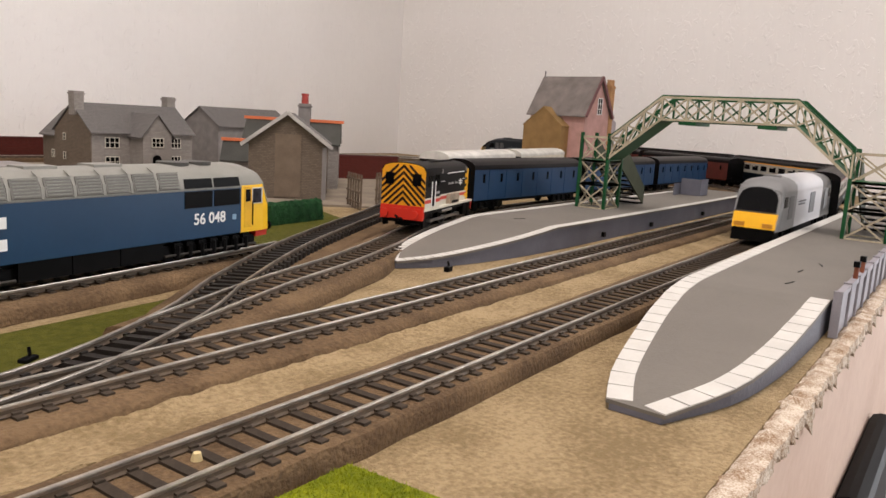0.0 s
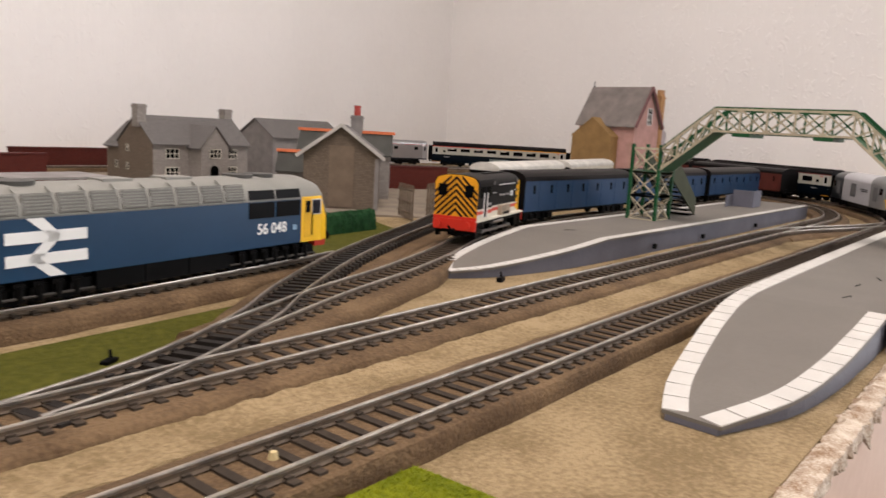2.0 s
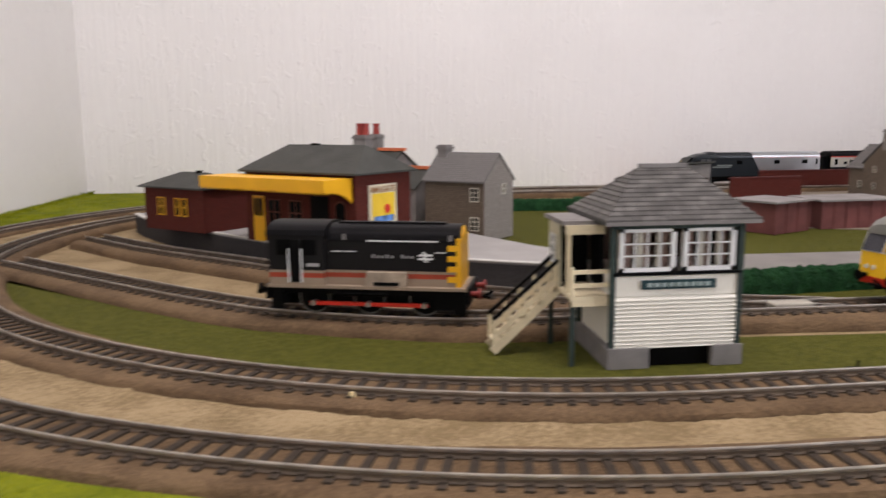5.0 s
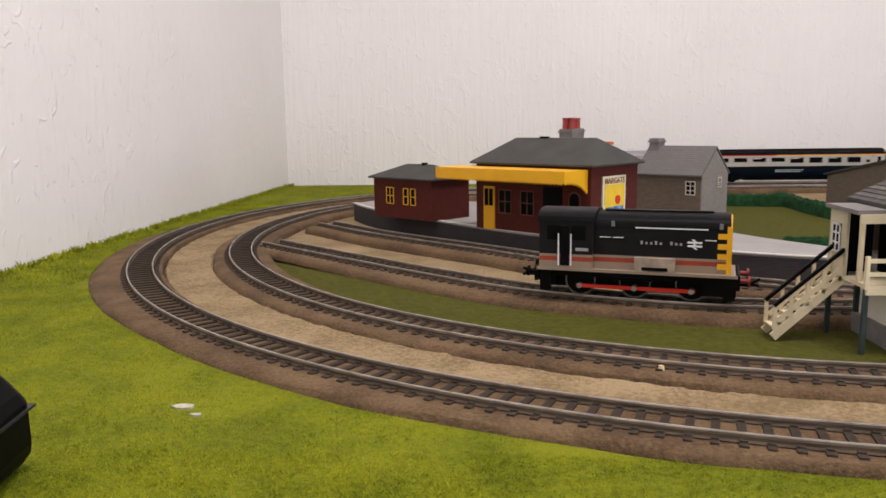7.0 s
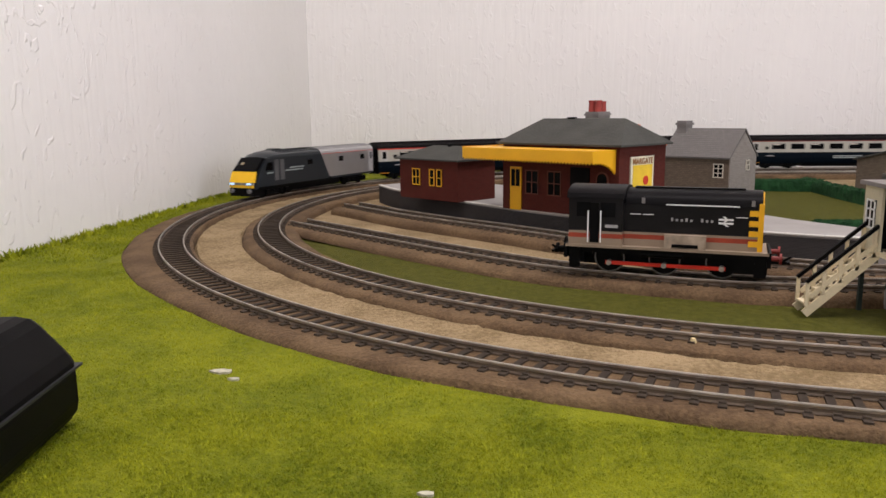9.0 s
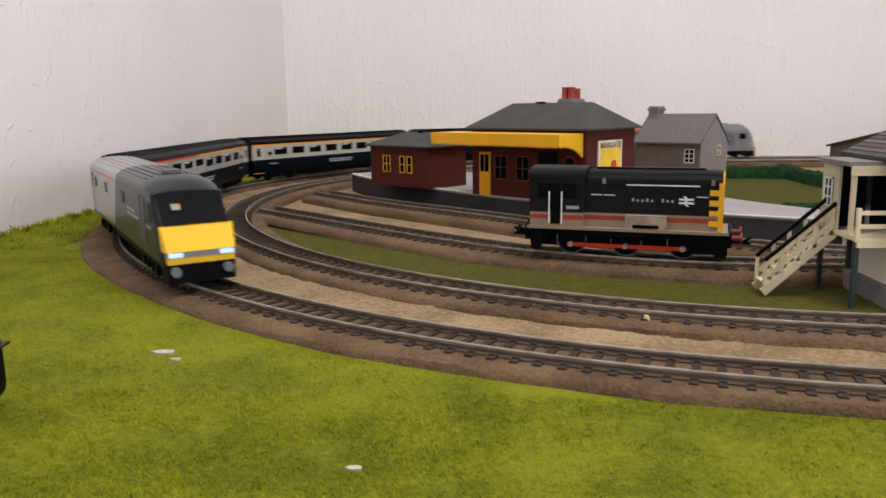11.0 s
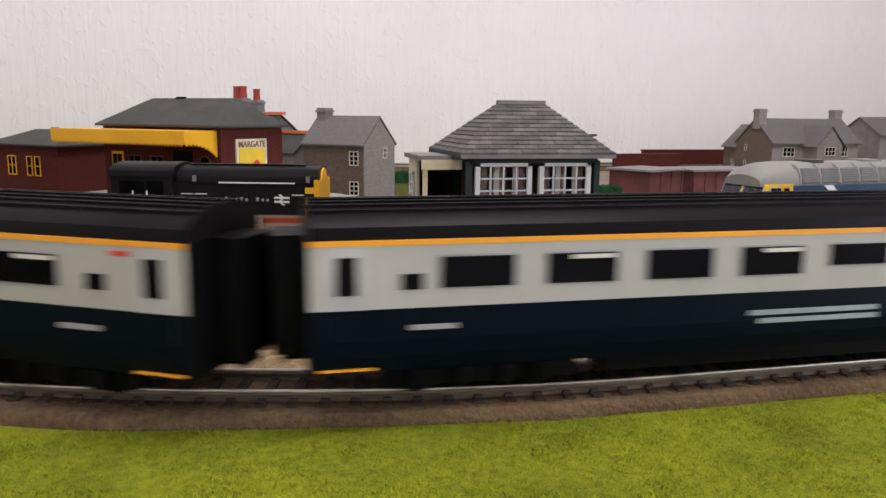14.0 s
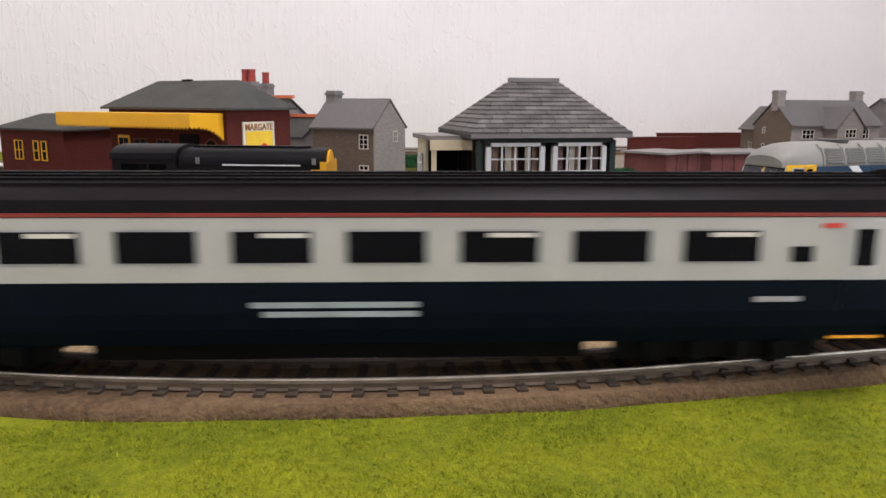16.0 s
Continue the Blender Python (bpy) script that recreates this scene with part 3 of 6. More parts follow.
def platform(name, left, right, z_of, label, fence=None):
    """Ramped platform: side walls, deck, and a row of white edge slabs along each side. left and right run from the ramp's tip."""
    ob = thing(name, pose(0, 0, 0), label, "platform")
    L, Rr = smooth_line(left, 0.012), smooth_line(right, 0.012)
    poly = [(p.x, p.y) for p in Rr] + [(p.x, p.y) for p in reversed(L)]
    part("wall", MB().slab(poly, 0.0002, lambda x, y: z_of(x) - 0.0012), PLATSIDE, ob, "blue-grey plastic platform side")
    grow = MB()
    n = min(len(L), len(Rr))
    rs = [(L[round(i * (len(L) - 1) / (n - 1))], Rr[round(i * (len(Rr) - 1) / (n - 1))]) for i in range(n)]
    rings = []
    for a, b in rs:
        d = (b - a).normalized() * 0.0012
        a, b = a - d, b + d
        za, zb = z_of(a.x), z_of(b.x)
        rings.append([(a.x, a.y, za - 0.0013), (b.x, b.y, zb - 0.0013), (b.x, b.y, zb), (a.x, a.y, za)])
    grow.loft(rings)
    part("deck", grow, PLATTOP, ob, "grey platform deck")
    return ob, L, Rr


def edge_slabs(ob, line, inward, z_of, x_to, w=0.0085):
    for a, b in zip(line, line[1:]):
        if a.x > x_to:
            break
        d = (b - a).normalized()
        n = Vector((-d.y, d.x, 0)) * inward
        g = d * 0.0004
        o = n * -0.001
        rings = [[(*(p + o).xy, z_of(p.x) - 0.0004), (*(p + o + n * w).xy, z_of(p.x) - 0.0004), (*(p + o + n * w).xy, z_of(p.x) + 0.0004), (*(p + o).xy, z_of(p.x) + 0.0004)] for p in (a + g, b - g)]
        part("edge_slab", MB().loft(rings), WHITELINE, ob)


z1 = lambda x: 0.0048 + 0.0127 * max(0.0, min(1.0, (x - 0.432) / 0.15))
pl1, L1, Rt1 = platform("island_platform", [(0.433, -0.357), (0.455, -0.343), (0.50, -0.330), (0.55, -0.322), (0.62, -0.318), (0.9, -0.318), (1.16, -0.318)], [(0.432, -0.363), (0.46, -0.378), (0.52, -0.390), (0.585, -0.394), (0.70, -0.395), (0.9, -0.396), (1.16, -0.396)], z1, "grey model island platform with ramped end and white edges")
for line, inward in ((L1, -1), (Rt1, 1)):
    edge_slabs(pl1, smooth_line([(p.x, p.y) for p in line], 0.0062), inward, z1, 1.15, 0.0066)
z2 = lambda x: 0.0035 + 0.0140 * max(0.0, min(1.0, (x - 0.303) / 0.16))
pl2, L2, Rt2 = platform("near_platform", [(0.304, -0.556), (0.33, -0.547), (0.38, -0.537), (0.42, -0.531), (0.47, -0.528), (0.7, -0.527), (1.25, -0.527)], [(0.303, -0.574), (0.34, -0.587), (0.38, -0.592), (0.42, -0.5935), (0.465, -0.594), (0.7, -0.594), (1.25, -0.594)], z2, "grey model platform with ramped end and white edge slabs")
edge_slabs(pl2, L2, -1, z2, 1.24)
edge_slabs(pl2, Rt2, 1, z2, 0.462)
for (x, y, a) in ((0.58, -0.573, 20), (0.545, -0.568, -4), (0.50, -0.571, -12), (0.60, -0.352, -30)):
    part("surface_mark", MB().box(-0.005, 0.005, -0.0004, 0.0004, 0.0, 0.0003, pose(x, y, 0.0175, 0, 0, a)), BLACK, pl2 if y < -0.5 else pl1, "small dark slot in the deck")
for x in (0.66, 0.77, 0.93):
    part("clip", MB().box(x - 0.002, x + 0.002, -0.3995, -0.397, 0.004, 0.008), BLACK, pl1, "small black joining clip")
LILACGREY = mat("pale_lilac_grey_plastic", (0.25, 0.235, 0.255), 0.6, var=0.1, scale=60)
fence = thing("platform_fence", pose(0.468, -0.598, 0), "pale grey panelled platform fence, partly broken", "fence")
for i in range(24):
    x = i * 0.030
    part("panel", MB().box(x, x + 0.0285, -0.001, 0.0008, 0.0002, 0.0205).box(x, x + 0.0285, -0.0018, 0.0014, 0.0190, 0.0218), LILACGREY, fence)
    part("post", MB().box(x - 0.0012, x + 0.0012, -0.0022, 0.0018, 0.0002, 0.0226), LILACGREY, fence)
for x in (0.52, 0.545):
    sig = thing("signal_lever", pose(x, -0.5985, 0.0218), "tiny brown and black ground lever on the fence", "lever")
    part("stem", MB().tube((0, 0, 0), (0, 0, 0.007), 0.0012), mat("rusty_brown", (0.20, 0.06, 0.03), 0.7), sig)
    part("head", MB().box(-0.002, 0.002, -0.0015, 0.0015, 0.006, 0.009), BLACK, sig)
bench = thing("platform_shelter", pose(1.02, -0.352, 0.0177), "grey plastic open platform shelter", "shelter")
part("back_panel", MB().box(-0.024, 0.024, 0.010, 0.0115, 0, 0.014), PLATSIDE, bench)
part("front_panel", MB().box(0.0, 0.030, -0.014, -0.0125, 0, 0.020), PLATSIDE, bench)
part("cross_panel", MB().box(-0.001, 0.0005, -0.0125, 0.010, 0, 0.020), PLATSIDE, bench)


# ---------------------------------------------------------------- footbridge
def footbridge():
    ob = thing("footbridge", pose(0.755, 0, 0.0177), "green and cream lattice footbridge over the tracks", "footbridge")
    z0, zt, zd = 0.0, 0.066, 0.104
    xs = (-0.016, 0.016)
    ya, yb, yc, yd = -0.335, -0.362, -0.408, -0.518
    ye, yf = -0.562, -0.592

    def lattice(p, q, r, s, name="lattice_panel", colour=LATTICE, said="cream lattice of crossed bars"):
        """p q bottom corners, r s top corners (same order)."""
        p, q, r, s = map(Vector, (p, q, r, s))
        mb = MB()
        for a, b in ((p, s), (q, r)):
            mb.beam(a, b, 0.0009, 0.0012)
        for a, b in ((p, q), (r, s)):
            mb.beam(a, b, 0.0014, 0.0018)
        part(name, mb, colour, ob, said)

    for y_pair in ((ya, yb), (ye, yf)):
        for x in xs:
            for y in y_pair:
                part("post", MB().box(x - 0.0014, x + 0.0014, y - 0.0014, y + 0.0014, z0, zt + 0.004), DEEPGREEN, ob)
        for k in range(3):
            a, b = z0 + k * zt / 3, z0 + (k + 1) * zt / 3
            for x in xs:
                lattice((x, y_pair[0], a), (x, y_pair[1], a), (x, y_pair[0], b), (x, y_pair[1], b))
            for y in y_pair:
                lattice((xs[0], y, a), (xs[1], y, a), (xs[0], y, b), (xs[1], y, b))
        part("landing", MB().box(xs[0], xs[1], min(y_pair), max(y_pair), zt * 0.66, zt * 0.66 + 0.0015), DEEPGREEN, ob)
    spans = [((yb, zt), (yc, zd))] + [((yc + (yd - yc) * i / 5, zd), (yc + (yd - yc) * (i + 1) / 5, zd)) for i in range(5)] + [((yd, zd), (ye, zt))]
    depth = 0.019
    for i, ((y0, a), (y1, b)) in enumerate(spans):
        parts = 3 if i in (0, len(spans) - 1) else 1
        for k in range(parts):
            f0, f1 = k / parts, (k + 1) / parts
            p0, p1 = (y0 + (y1 - y0) * f0, a + (b - a) * f0), (y0 + (y1 - y0) * f1, a + (b - a) * f1)
            for x in xs:
                o = 0.0007 if x > 0 else -0.0007
                for u, colour, said in ((x + o, LATTICE, "cream lattice of crossed bars"), (x - o, DEEPGREEN, "green inner side of the lattice")):
                    lattice((u, p0[0], p0[1] - depth), (u, p1[0], p1[1] - depth), (u, p0[0], p0[1]), (u, p1[0], p1[1]), "lattice_panel", colour, said)
                    part("upright", MB().beam((u, p1[0], p1[1] - depth), (u, p1[0], p1[1]), 0.0015), colour, ob)
        for x in xs:
            part("top_rail", MB().beam((x, y0, a + 0.0012), (x, y1, b + 0.0012), 0.0026, 0.0018), DEEPGREEN, ob)
        dk = [(xs[0], y0, a - depth), (xs[1], y0, a - depth), (xs[1], y0, a - depth - 0.0014), (xs[0], y0, a - depth - 0.0014)]
        dk2 = [(xs[0], y1, b - depth), (xs[1], y1, b - depth), (xs[1], y1, b - depth - 0.0014), (xs[0], y1, b - depth - 0.0014)]
        part("deck", MB().loft([dk, dk2]), DEEPGREEN, ob, "green walkway")
    for y0, y1 in ((-0.425, -0.440), (-0.49, -0.505)):
        part("bracket", MB().box(-0.020, 0.020, y1, y0, zd - depth - 0.004, zd - depth - 0.0014), DEEPGREEN, ob)
    for y in (-0.349, -0.577):
        for k in range(9):
            part("tread", MB().box(0.016 + k * 0.0075, 0.026 + k * 0.0075, y - 0.011, y + 0.011, zt * 0.66 * (1 - (k + 1) / 9), zt * 0.66 * (1 - (k + 1) / 9) + 0.0016), BLACK, ob, "dark stair tread")
        for s in (-0.0125, 0.0125):
            part("stair_side", MB().loft([[(0.016, y + s - 0.0006, zt * 0.66 - 0.004), (0.016, y + s + 0.0006, zt * 0.66 - 0.004), (0.016, y + s + 0.0006, zt), (0.016, y + s - 0.0006, zt)], [(0.085, y + s - 0.0006, 0), (0.085, y + s + 0.0006, 0), (0.085, y + s + 0.0006, 0.017), (0.085, y + s - 0.0006, 0.017)]]), mat("dull_green_card", (0.055, 0.06, 0.035), 0.7), ob)
    return ob


footbridge()


# ---------------------------------------------------------------- buildings
def gable_house(ob, x0, x1, y0, y1, eave, ridge, wall, roof, along="x", over=0.004, th=0.002, name="wall", z0=0.0):
    """A block with a pitched roof: walls with gables, two roof slopes."""
    if along == "x":
        ym = (y0 + y1) / 2
        prof = [(y0, z0), (y1, z0), (y1, eave), (ym, ridge), (y0, eave)]
        part(name, MB().loft([[(x, y, z) for y, z in prof] for x in (x0, x1)]), wall, ob)
        for y, s in ((y0, -1), (y1, 1)):
            dz = (ridge - eave) / abs(ym - y) * over
            part("roof", MB().loft([[(x, ym, ridge + 0.0004), (x, y + s * over, eave - dz + 0.0004), (x, y + s * over, eave - dz + th), (x, ym, ridge + th)] for x in (x0 - over * 0.6, x1 + over * 0.6)]), roof, ob, "slate roof slope")
    else:
        xm = (x0 + x1) / 2
        prof = [(x0, z0), (x1, z0), (x1, eave), (xm, ridge), (x0, eave)]
        part(name, MB().loft([[(x, y, z) for x, z in prof] for y in (y0, y1)]), wall, ob)
        for x, s in ((x0, -1), (x1, 1)):
            dz = (ridge - eave) / abs(xm - x) * over
            part("roof", MB().loft([[(xm, y, ridge + 0.0004), (x + s * over, y, eave - dz + 0.0004), (x + s * over, y, eave - dz + th), (xm, y, ridge + th)] for y in (y0 - over * 0.6, y1 + over * 0.6)]), roof, ob, "slate roof slope")


def window(ob, cx, cy, cz, w, h, facing, cols=2, rows=2, frame_mat=None, glass=None, t=0.0008):
    """A framed window on a wall; facing is the way it looks: -y, +y, -x or +x."""
    frame_mat = frame_mat or CREAM
    a = {"-y": 0, "+x": 90, "+y": 180, "-x": -90}[facing]
    m = pose(cx, cy, cz, 0, 0, a)
    fr = MB()
    b = 0.0009
    fr.box(-w / 2, w / 2, -t, 0.0005, -h / 2, -h / 2 + b, m).box(-w / 2, w / 2, -t, 0.0005, h / 2 - b, h / 2, m)
    fr.box(-w / 2, -w / 2 + b, -t, 0.0005, -h / 2, h / 2, m).box(w / 2 - b, w / 2, -t, 0.0005, -h / 2, h / 2, m)
    for i in range(1, cols):
        x = -w / 2 + w * i / cols
        fr.box(x - 0.00035, x + 0.00035, -t, 0.0002, -h / 2, h / 2, m)
    for i in range(1, rows):
        z = -h / 2 + h * i / rows
        fr.box(-w / 2, w / 2, -t, 0.0002, z - 0.00035, z + 0.00035, m)
    win = part("window", fr, frame_mat, ob)
    part("pane", MB().box(-w / 2, w / 2, -t * 0.45, 0.0006, -h / 2, h / 2, m), glass or GLASSDARK, win, "dark window pane")
    return win


def chimney(ob, x, y, z0, z1, w, d, material, pots=0, potmat=None, poth=0.012):
    c = part("chimney", MB().box(x - w / 2, x + w / 2, y - d / 2, y + d / 2, z0, z1).box(x - w / 2 - 0.001, x + w / 2 + 0.001, y - d / 2 - 0.001, y + d / 2 + 0.001, z1 - 0.004, z1 - 0.002), material, ob)
    for i in range(pots):
        px = x + (i - (pots - 1) / 2) * (w / max(pots, 1)) * 0.95
        part("chimney_pot", MB().tube((px, y, z1), (px, y, z1 + poth), 0.0040, 0.0034).tube((px, y, z1 + poth - 0.002), (px, y, z1 + poth), 0.0040), potmat or TERRACOTTA, c, "red clay chimney pot")


def manor():
    ob = thing("stone_house", pose(0, 0, 0.002), "grey stone two-storey house with slate roof and porch gable", "house")
    gable_house(ob, 0.575, 0.715, 0.215, 0.295, 0.052, 0.083, STONE, SLATE)
    gable_house(ob, 0.625, 0.665, 0.188, 0.255, 0.050, 0.074, STONE, SLATE, "y", name="porch_wing")
    gable_house(ob, 0.580, 0.640, 0.285, 0.335, 0.045, 0.074, TAN_SHADE_STONE, SLATE, "y", name="rear_wing")
    # Thin darker skin paints shade onto the gable facing away from the window.
    part("gable_wall", MB().loft([[(x, 0.2148, 0), (x, 0.2952, 0), (x, 0.2952, 0.0505), (x, 0.255, 0.0815), (x, 0.2148, 0.0505)] for x in (0.5738, 0.5750)]), TAN_SHADE_STONE, ob, "stone gable wall, darker brown for its shaded side")
    part("door", MB().box(0.638, 0.650, 0.1872, 0.1885, 0, 0.020).tube((0.644, 0.1872, 0.020), (0.644, 0.1885, 0.020), 0.006), BLACK, ob, "dark arched porch door")
    window(ob, 0.645, 0.188, 0.041, 0.017, 0.012, "-y", 3)
    for x in (0.601, 0.690):
        for z in (0.016, 0.039):
            window(ob, x, 0.215, z, 0.019 if x < 0.65 else 0.015, 0.013, "-y", 3)
    for z in (0.020, 0.043):
        window(ob, 0.5738, 0.272, z, 0.006, 0.009, "-x", 1, 2)
    window(ob, 0.580, 0.31, 0.02, 0.008, 0.010, "-x", 2, 2)
    chimney(ob, 0.577, 0.250, 0.07, 0.098, 0.012, 0.013, STONE)
    chimney(ob, 0.712, 0.262, 0.07, 0.098, 0.012, 0.013, STONE)


def barn():
    ob = thing("stone_barn", pose(0.625, -0.062, 0.002, 0, 0, 42), "brown stone barn with a boarded gable end and white bargeboards", "barn")
    gable_house(ob, -0.004, 0.085, -0.0385, 0.0385, 0.0565, 0.085, TAN_SHADE_STONE, SLATE)
    for s in (-1, 1):
        part("bargeboard", MB().beam((-0.0085, 0.0, 0.0872), (-0.0085, s * 0.046, 0.0532), 0.0022, 0.0035), mat("pale_bargeboard_paint", (0.42, 0.40, 0.37), 0.7), ob, "pale bargeboard")
    part("boarded_opening", MB().box(-0.0052, -0.0038, -0.014, 0.012, 0.002, 0.066), mat("brown_board", (0.16, 0.12, 0.085), 0.85), ob, "boarded hoist opening")
    part("quoin", MB().box(-0.0055, 0.003, -0.0398, -0.0355, 0, 0.054), GREYSTONE, ob)


def cottage():
    ob = thing("ridge_tiled_cottage", pose(0.735, 0.045, 0.002, 0, 0, 42), "stone cottage with orange ridge tiles and tall chimney", "house")
    gable_house(ob, -0.03, 0.05, -0.055, 0.055, 0.053, 0.0755, STONE, SLATEPLAIN, "y")
    part("ridge_tiles", MB().beam((0.010, -0.060, 0.0790), (0.010, 0.060, 0.0790), 0.006, 0.0035), ORANGE, ob, "orange ridge tiles")
    gable_house(ob, -0.055, -0.02, 0.03, 0.075, 0.032, 0.050, STONE, SLATEPLAIN, "y", name="outhouse")
    part("ridge_tiles", MB().beam((-0.0375, 0.026, 0.053), (-0.0375, 0.079, 0.053), 0.006, 0.0035), ORANGE, ob, "orange ridge tiles")
    chimney(ob, 0.012, -0.012, 0.069, 0.099, 0.026, 0.014, GREYSTONE, 3)


def warehouse():
    ob = thing("stone_warehouse", pose(0, 0, 0.002), "long grey stone warehouse with slate roof", "warehouse")
    gable_house(ob, 0.800, 0.945, 0.268, 0.352, 0.062, 0.087, GREYSTONE, SLATE)
    # Black arch laid on the wall paints the entrance's shade.
    part("archway", MB().box(0.858, 0.888, 0.2668, 0.2685, 0, 0.030).tube((0.873, 0.2668, 0.030), (0.873, 0.2685, 0.030), 0.015, n=24), BLACK, ob, "black arched panel for the shaded cart entrance")
    part("door", MB().box(0.812, 0.820, 0.2670, 0.2685, 0, 0.018), DEEPGREEN, ob, "small green door")
    window(ob, 0.873, 0.268, 0.056, 0.008, 0.007, "-y", 1, 1)


def lean_shed():
    ob = thing("lean_to_shed", pose(0.222, 0.128, 0.002, 0, 0, 26), "grey stone lean-to shed with open front", "shed")
    for x in (0.0, 0.061):
        part("end_wall", MB().loft([[(q, 0.0, 0), (q, 0.085, 0), (q, 0.085, 0.039), (q, 0.0, 0.060)] for q in (x, x + 0.002)]), GREYSTONE, ob)
    part("rear_wall", MB().box(0.002, 0.061, 0.083, 0.085, 0, 0.038), GREYSTONE, ob)
    part("lintel", MB().box(0.002, 0.061, -0.0008, 0.0012, 0.044, 0.060), GREYSTONE, ob)
    part("pier", MB().box(0.030, 0.033, -0.0004, 0.003, 0, 0.045), GREYSTONE, ob)
    # Black floor puts the shed's inner shade into colour.
    part("floor", MB().box(0.002, 0.061, 0.002, 0.083, 0, 0.001), BLACK, ob, "interior floor, black for the shade inside")
    # A thin skin, darker brown than the other walls.
    part("side_wall", MB().loft([[(x, -0.0006, 0), (x, 0.085, 0), (x, 0.085, 0.040), (x, -0.0006, 0.061)] for x in (-0.0015, 0.0)]), TAN_SHADE_STONE, ob, "side wall, darker brown than the rest")
    part("roof", MB().loft([[(x, -0.004, 0.0615), (x, 0.089, 0.0395), (x, 0.089, 0.0415), (x, -0.004, 0.0635)] for x in (-0.004, 0.067)]), SLATEPLAIN, ob, "sloping grey roof")


def red_shed(x, y, w, d, h, rz, label):
    ob = thing("low_brick_shed", pose(x, y, 0.002, 0, 0, rz), label, "shed")
    part("wall", MB().box(0, w, 0, d, 0, h), PINKRED, ob)
    n = int(w / 0.014)
    for i in range(n + 1):
        part("pilaster", MB().box(i * w / n - 0.001, i * w / n + 0.001, -0.0012, 0.0005, 0, h), PINKRED, ob)
    part("roof", MB().box(-0.003, w + 0.003, -0.003, d + 0.003, h, h + 0.002), mat("grey_flat_roof_card", (0.25, 0.23, 0.22), 0.8), ob, "flat grey card roof")


def tall_pink_house():
    ob = thing("tall_pink_house", pose(1.306, -0.071, 0.002, 0, 0, -8) @ Matrix.Scale(1.22, 4), "tall pink brick house with steep slate roof", "house")
    gable_house(ob, 0.0, 0.062, 0.0, 0.096, 0.098, 0.146, PINK, mat("weathered_stone_tile", (0.20, 0.175, 0.16), 0.85, var=0.2, scale=60), "y", 0.006)
    gable_house(ob, -0.018, 0.0, 0.026, 0.094, 0.074, 0.100, OCHRE, OCHRE, "x", 0.001, name="ochre_annex")
    window(ob, 0.036, 0.0, 0.106, 0.012, 0.024, "-y", 2, 3, WHITE)
    for s, x in ((1, 0.0), (-1, 0.062)):
        part("bargeboard", MB().beam((x - s * 0.005, -0.005, 0.090), (0.031, -0.005, 0.1475), 0.002, 0.004), mat("dull_purple_paint", (0.16, 0.07, 0.07), 0.6), ob)
    part("finial", MB().tube((0.031, 0.097, 0.146), (0.031, 0.097, 0.156), 0.0007), BLACK, ob)
    chimney(ob, 0.0685, 0.005, 0.0, 0.138, 0.010, 0.010, mat("tan_brick", (0.40, 0.22, 0.10), 0.8), 3, mat("tan_brick", (0.4, 0.22, 0.1), 0.8), 0.008)
    part("lean_to", MB().loft([[(0.062, y, 0), (0.105, y, 0), (0.105, y, 0.085), (0.062, y, 0.108)] for y in (0.012, 0.06)]), mat("pale_lilac_roof", (0.42, 0.38, 0.40), 0.7), ob, "pale lean-to")


manor(), barn(), cottage(), warehouse(), lean_shed(), tall_pink_house()
red_shed(0.262, -0.018, 0.055, 0.05, 0.030, 26, "weathered pink-red brick lean-to with flat roof")
red_shed(0.330, 0.012, 0.085, 0.05, 0.028, 4, "long pink-red brick store with flat roof")


def garden_house():
    ob = thing("small_stone_house", pose(-0.029, 0.018, 0.003, 0, 0, -41), "small grey stone house with slate roof and one chimney", "house")
    # Light and shade are put into the stone: brown sides dark, gable pale.
    gable_house(ob, -0.036, 0.030, -0.026, 0.026, 0.056, 0.079, TAN_SHADE_STONE, SLATE, "x", 0.003)
    part("gable_wall", MB().loft([[(x, -0.0262, 0), (x, 0.0262, 0), (x, 0.0262, 0.0555), (x, 0, 0.078), (x, -0.0262, 0.0555)] for x in (0.030, 0.0312)]), STONE, ob, "stone gable, paler grey for its lit side")
    for z in (0.016, 0.043):
        window(ob, 0.020, -0.026, z, 0.010, 0.013, "-y", 2, 3)
    window(ob, 0.0312, 0.008, 0.047, 0.007, 0.010, "+x", 2, 2)
    chimney(ob, -0.030, 0.0, 0.06, 0.088, 0.010, 0.012, GREYSTONE)


garden_house()


def hip_roof(ob, x0, x1, y0, y1, z0, z1, inset, material, th=0.0015, label="hipped slate roof"):
    ym = (y0 + y1) / 2
    base = [(x0, y0, z0), (x1, y0, z0), (x1, y1, z0), (x0, y1, z0)]
    mb = MB().add([*base, *[(x, y, z - th) for x, y, z in base], (x0 + inset, ym, z1), (x1 - inset, ym, z1)], [(0, 1, 9, 8), (1, 2, 9), (2, 3, 8, 9), (3, 0, 8), (4, 5, 1, 0), (5, 6, 2, 1), (6, 7, 3, 2), (7, 4, 0, 3), (7, 6, 5, 4)])
    return part("roof", mb, material, ob, label)


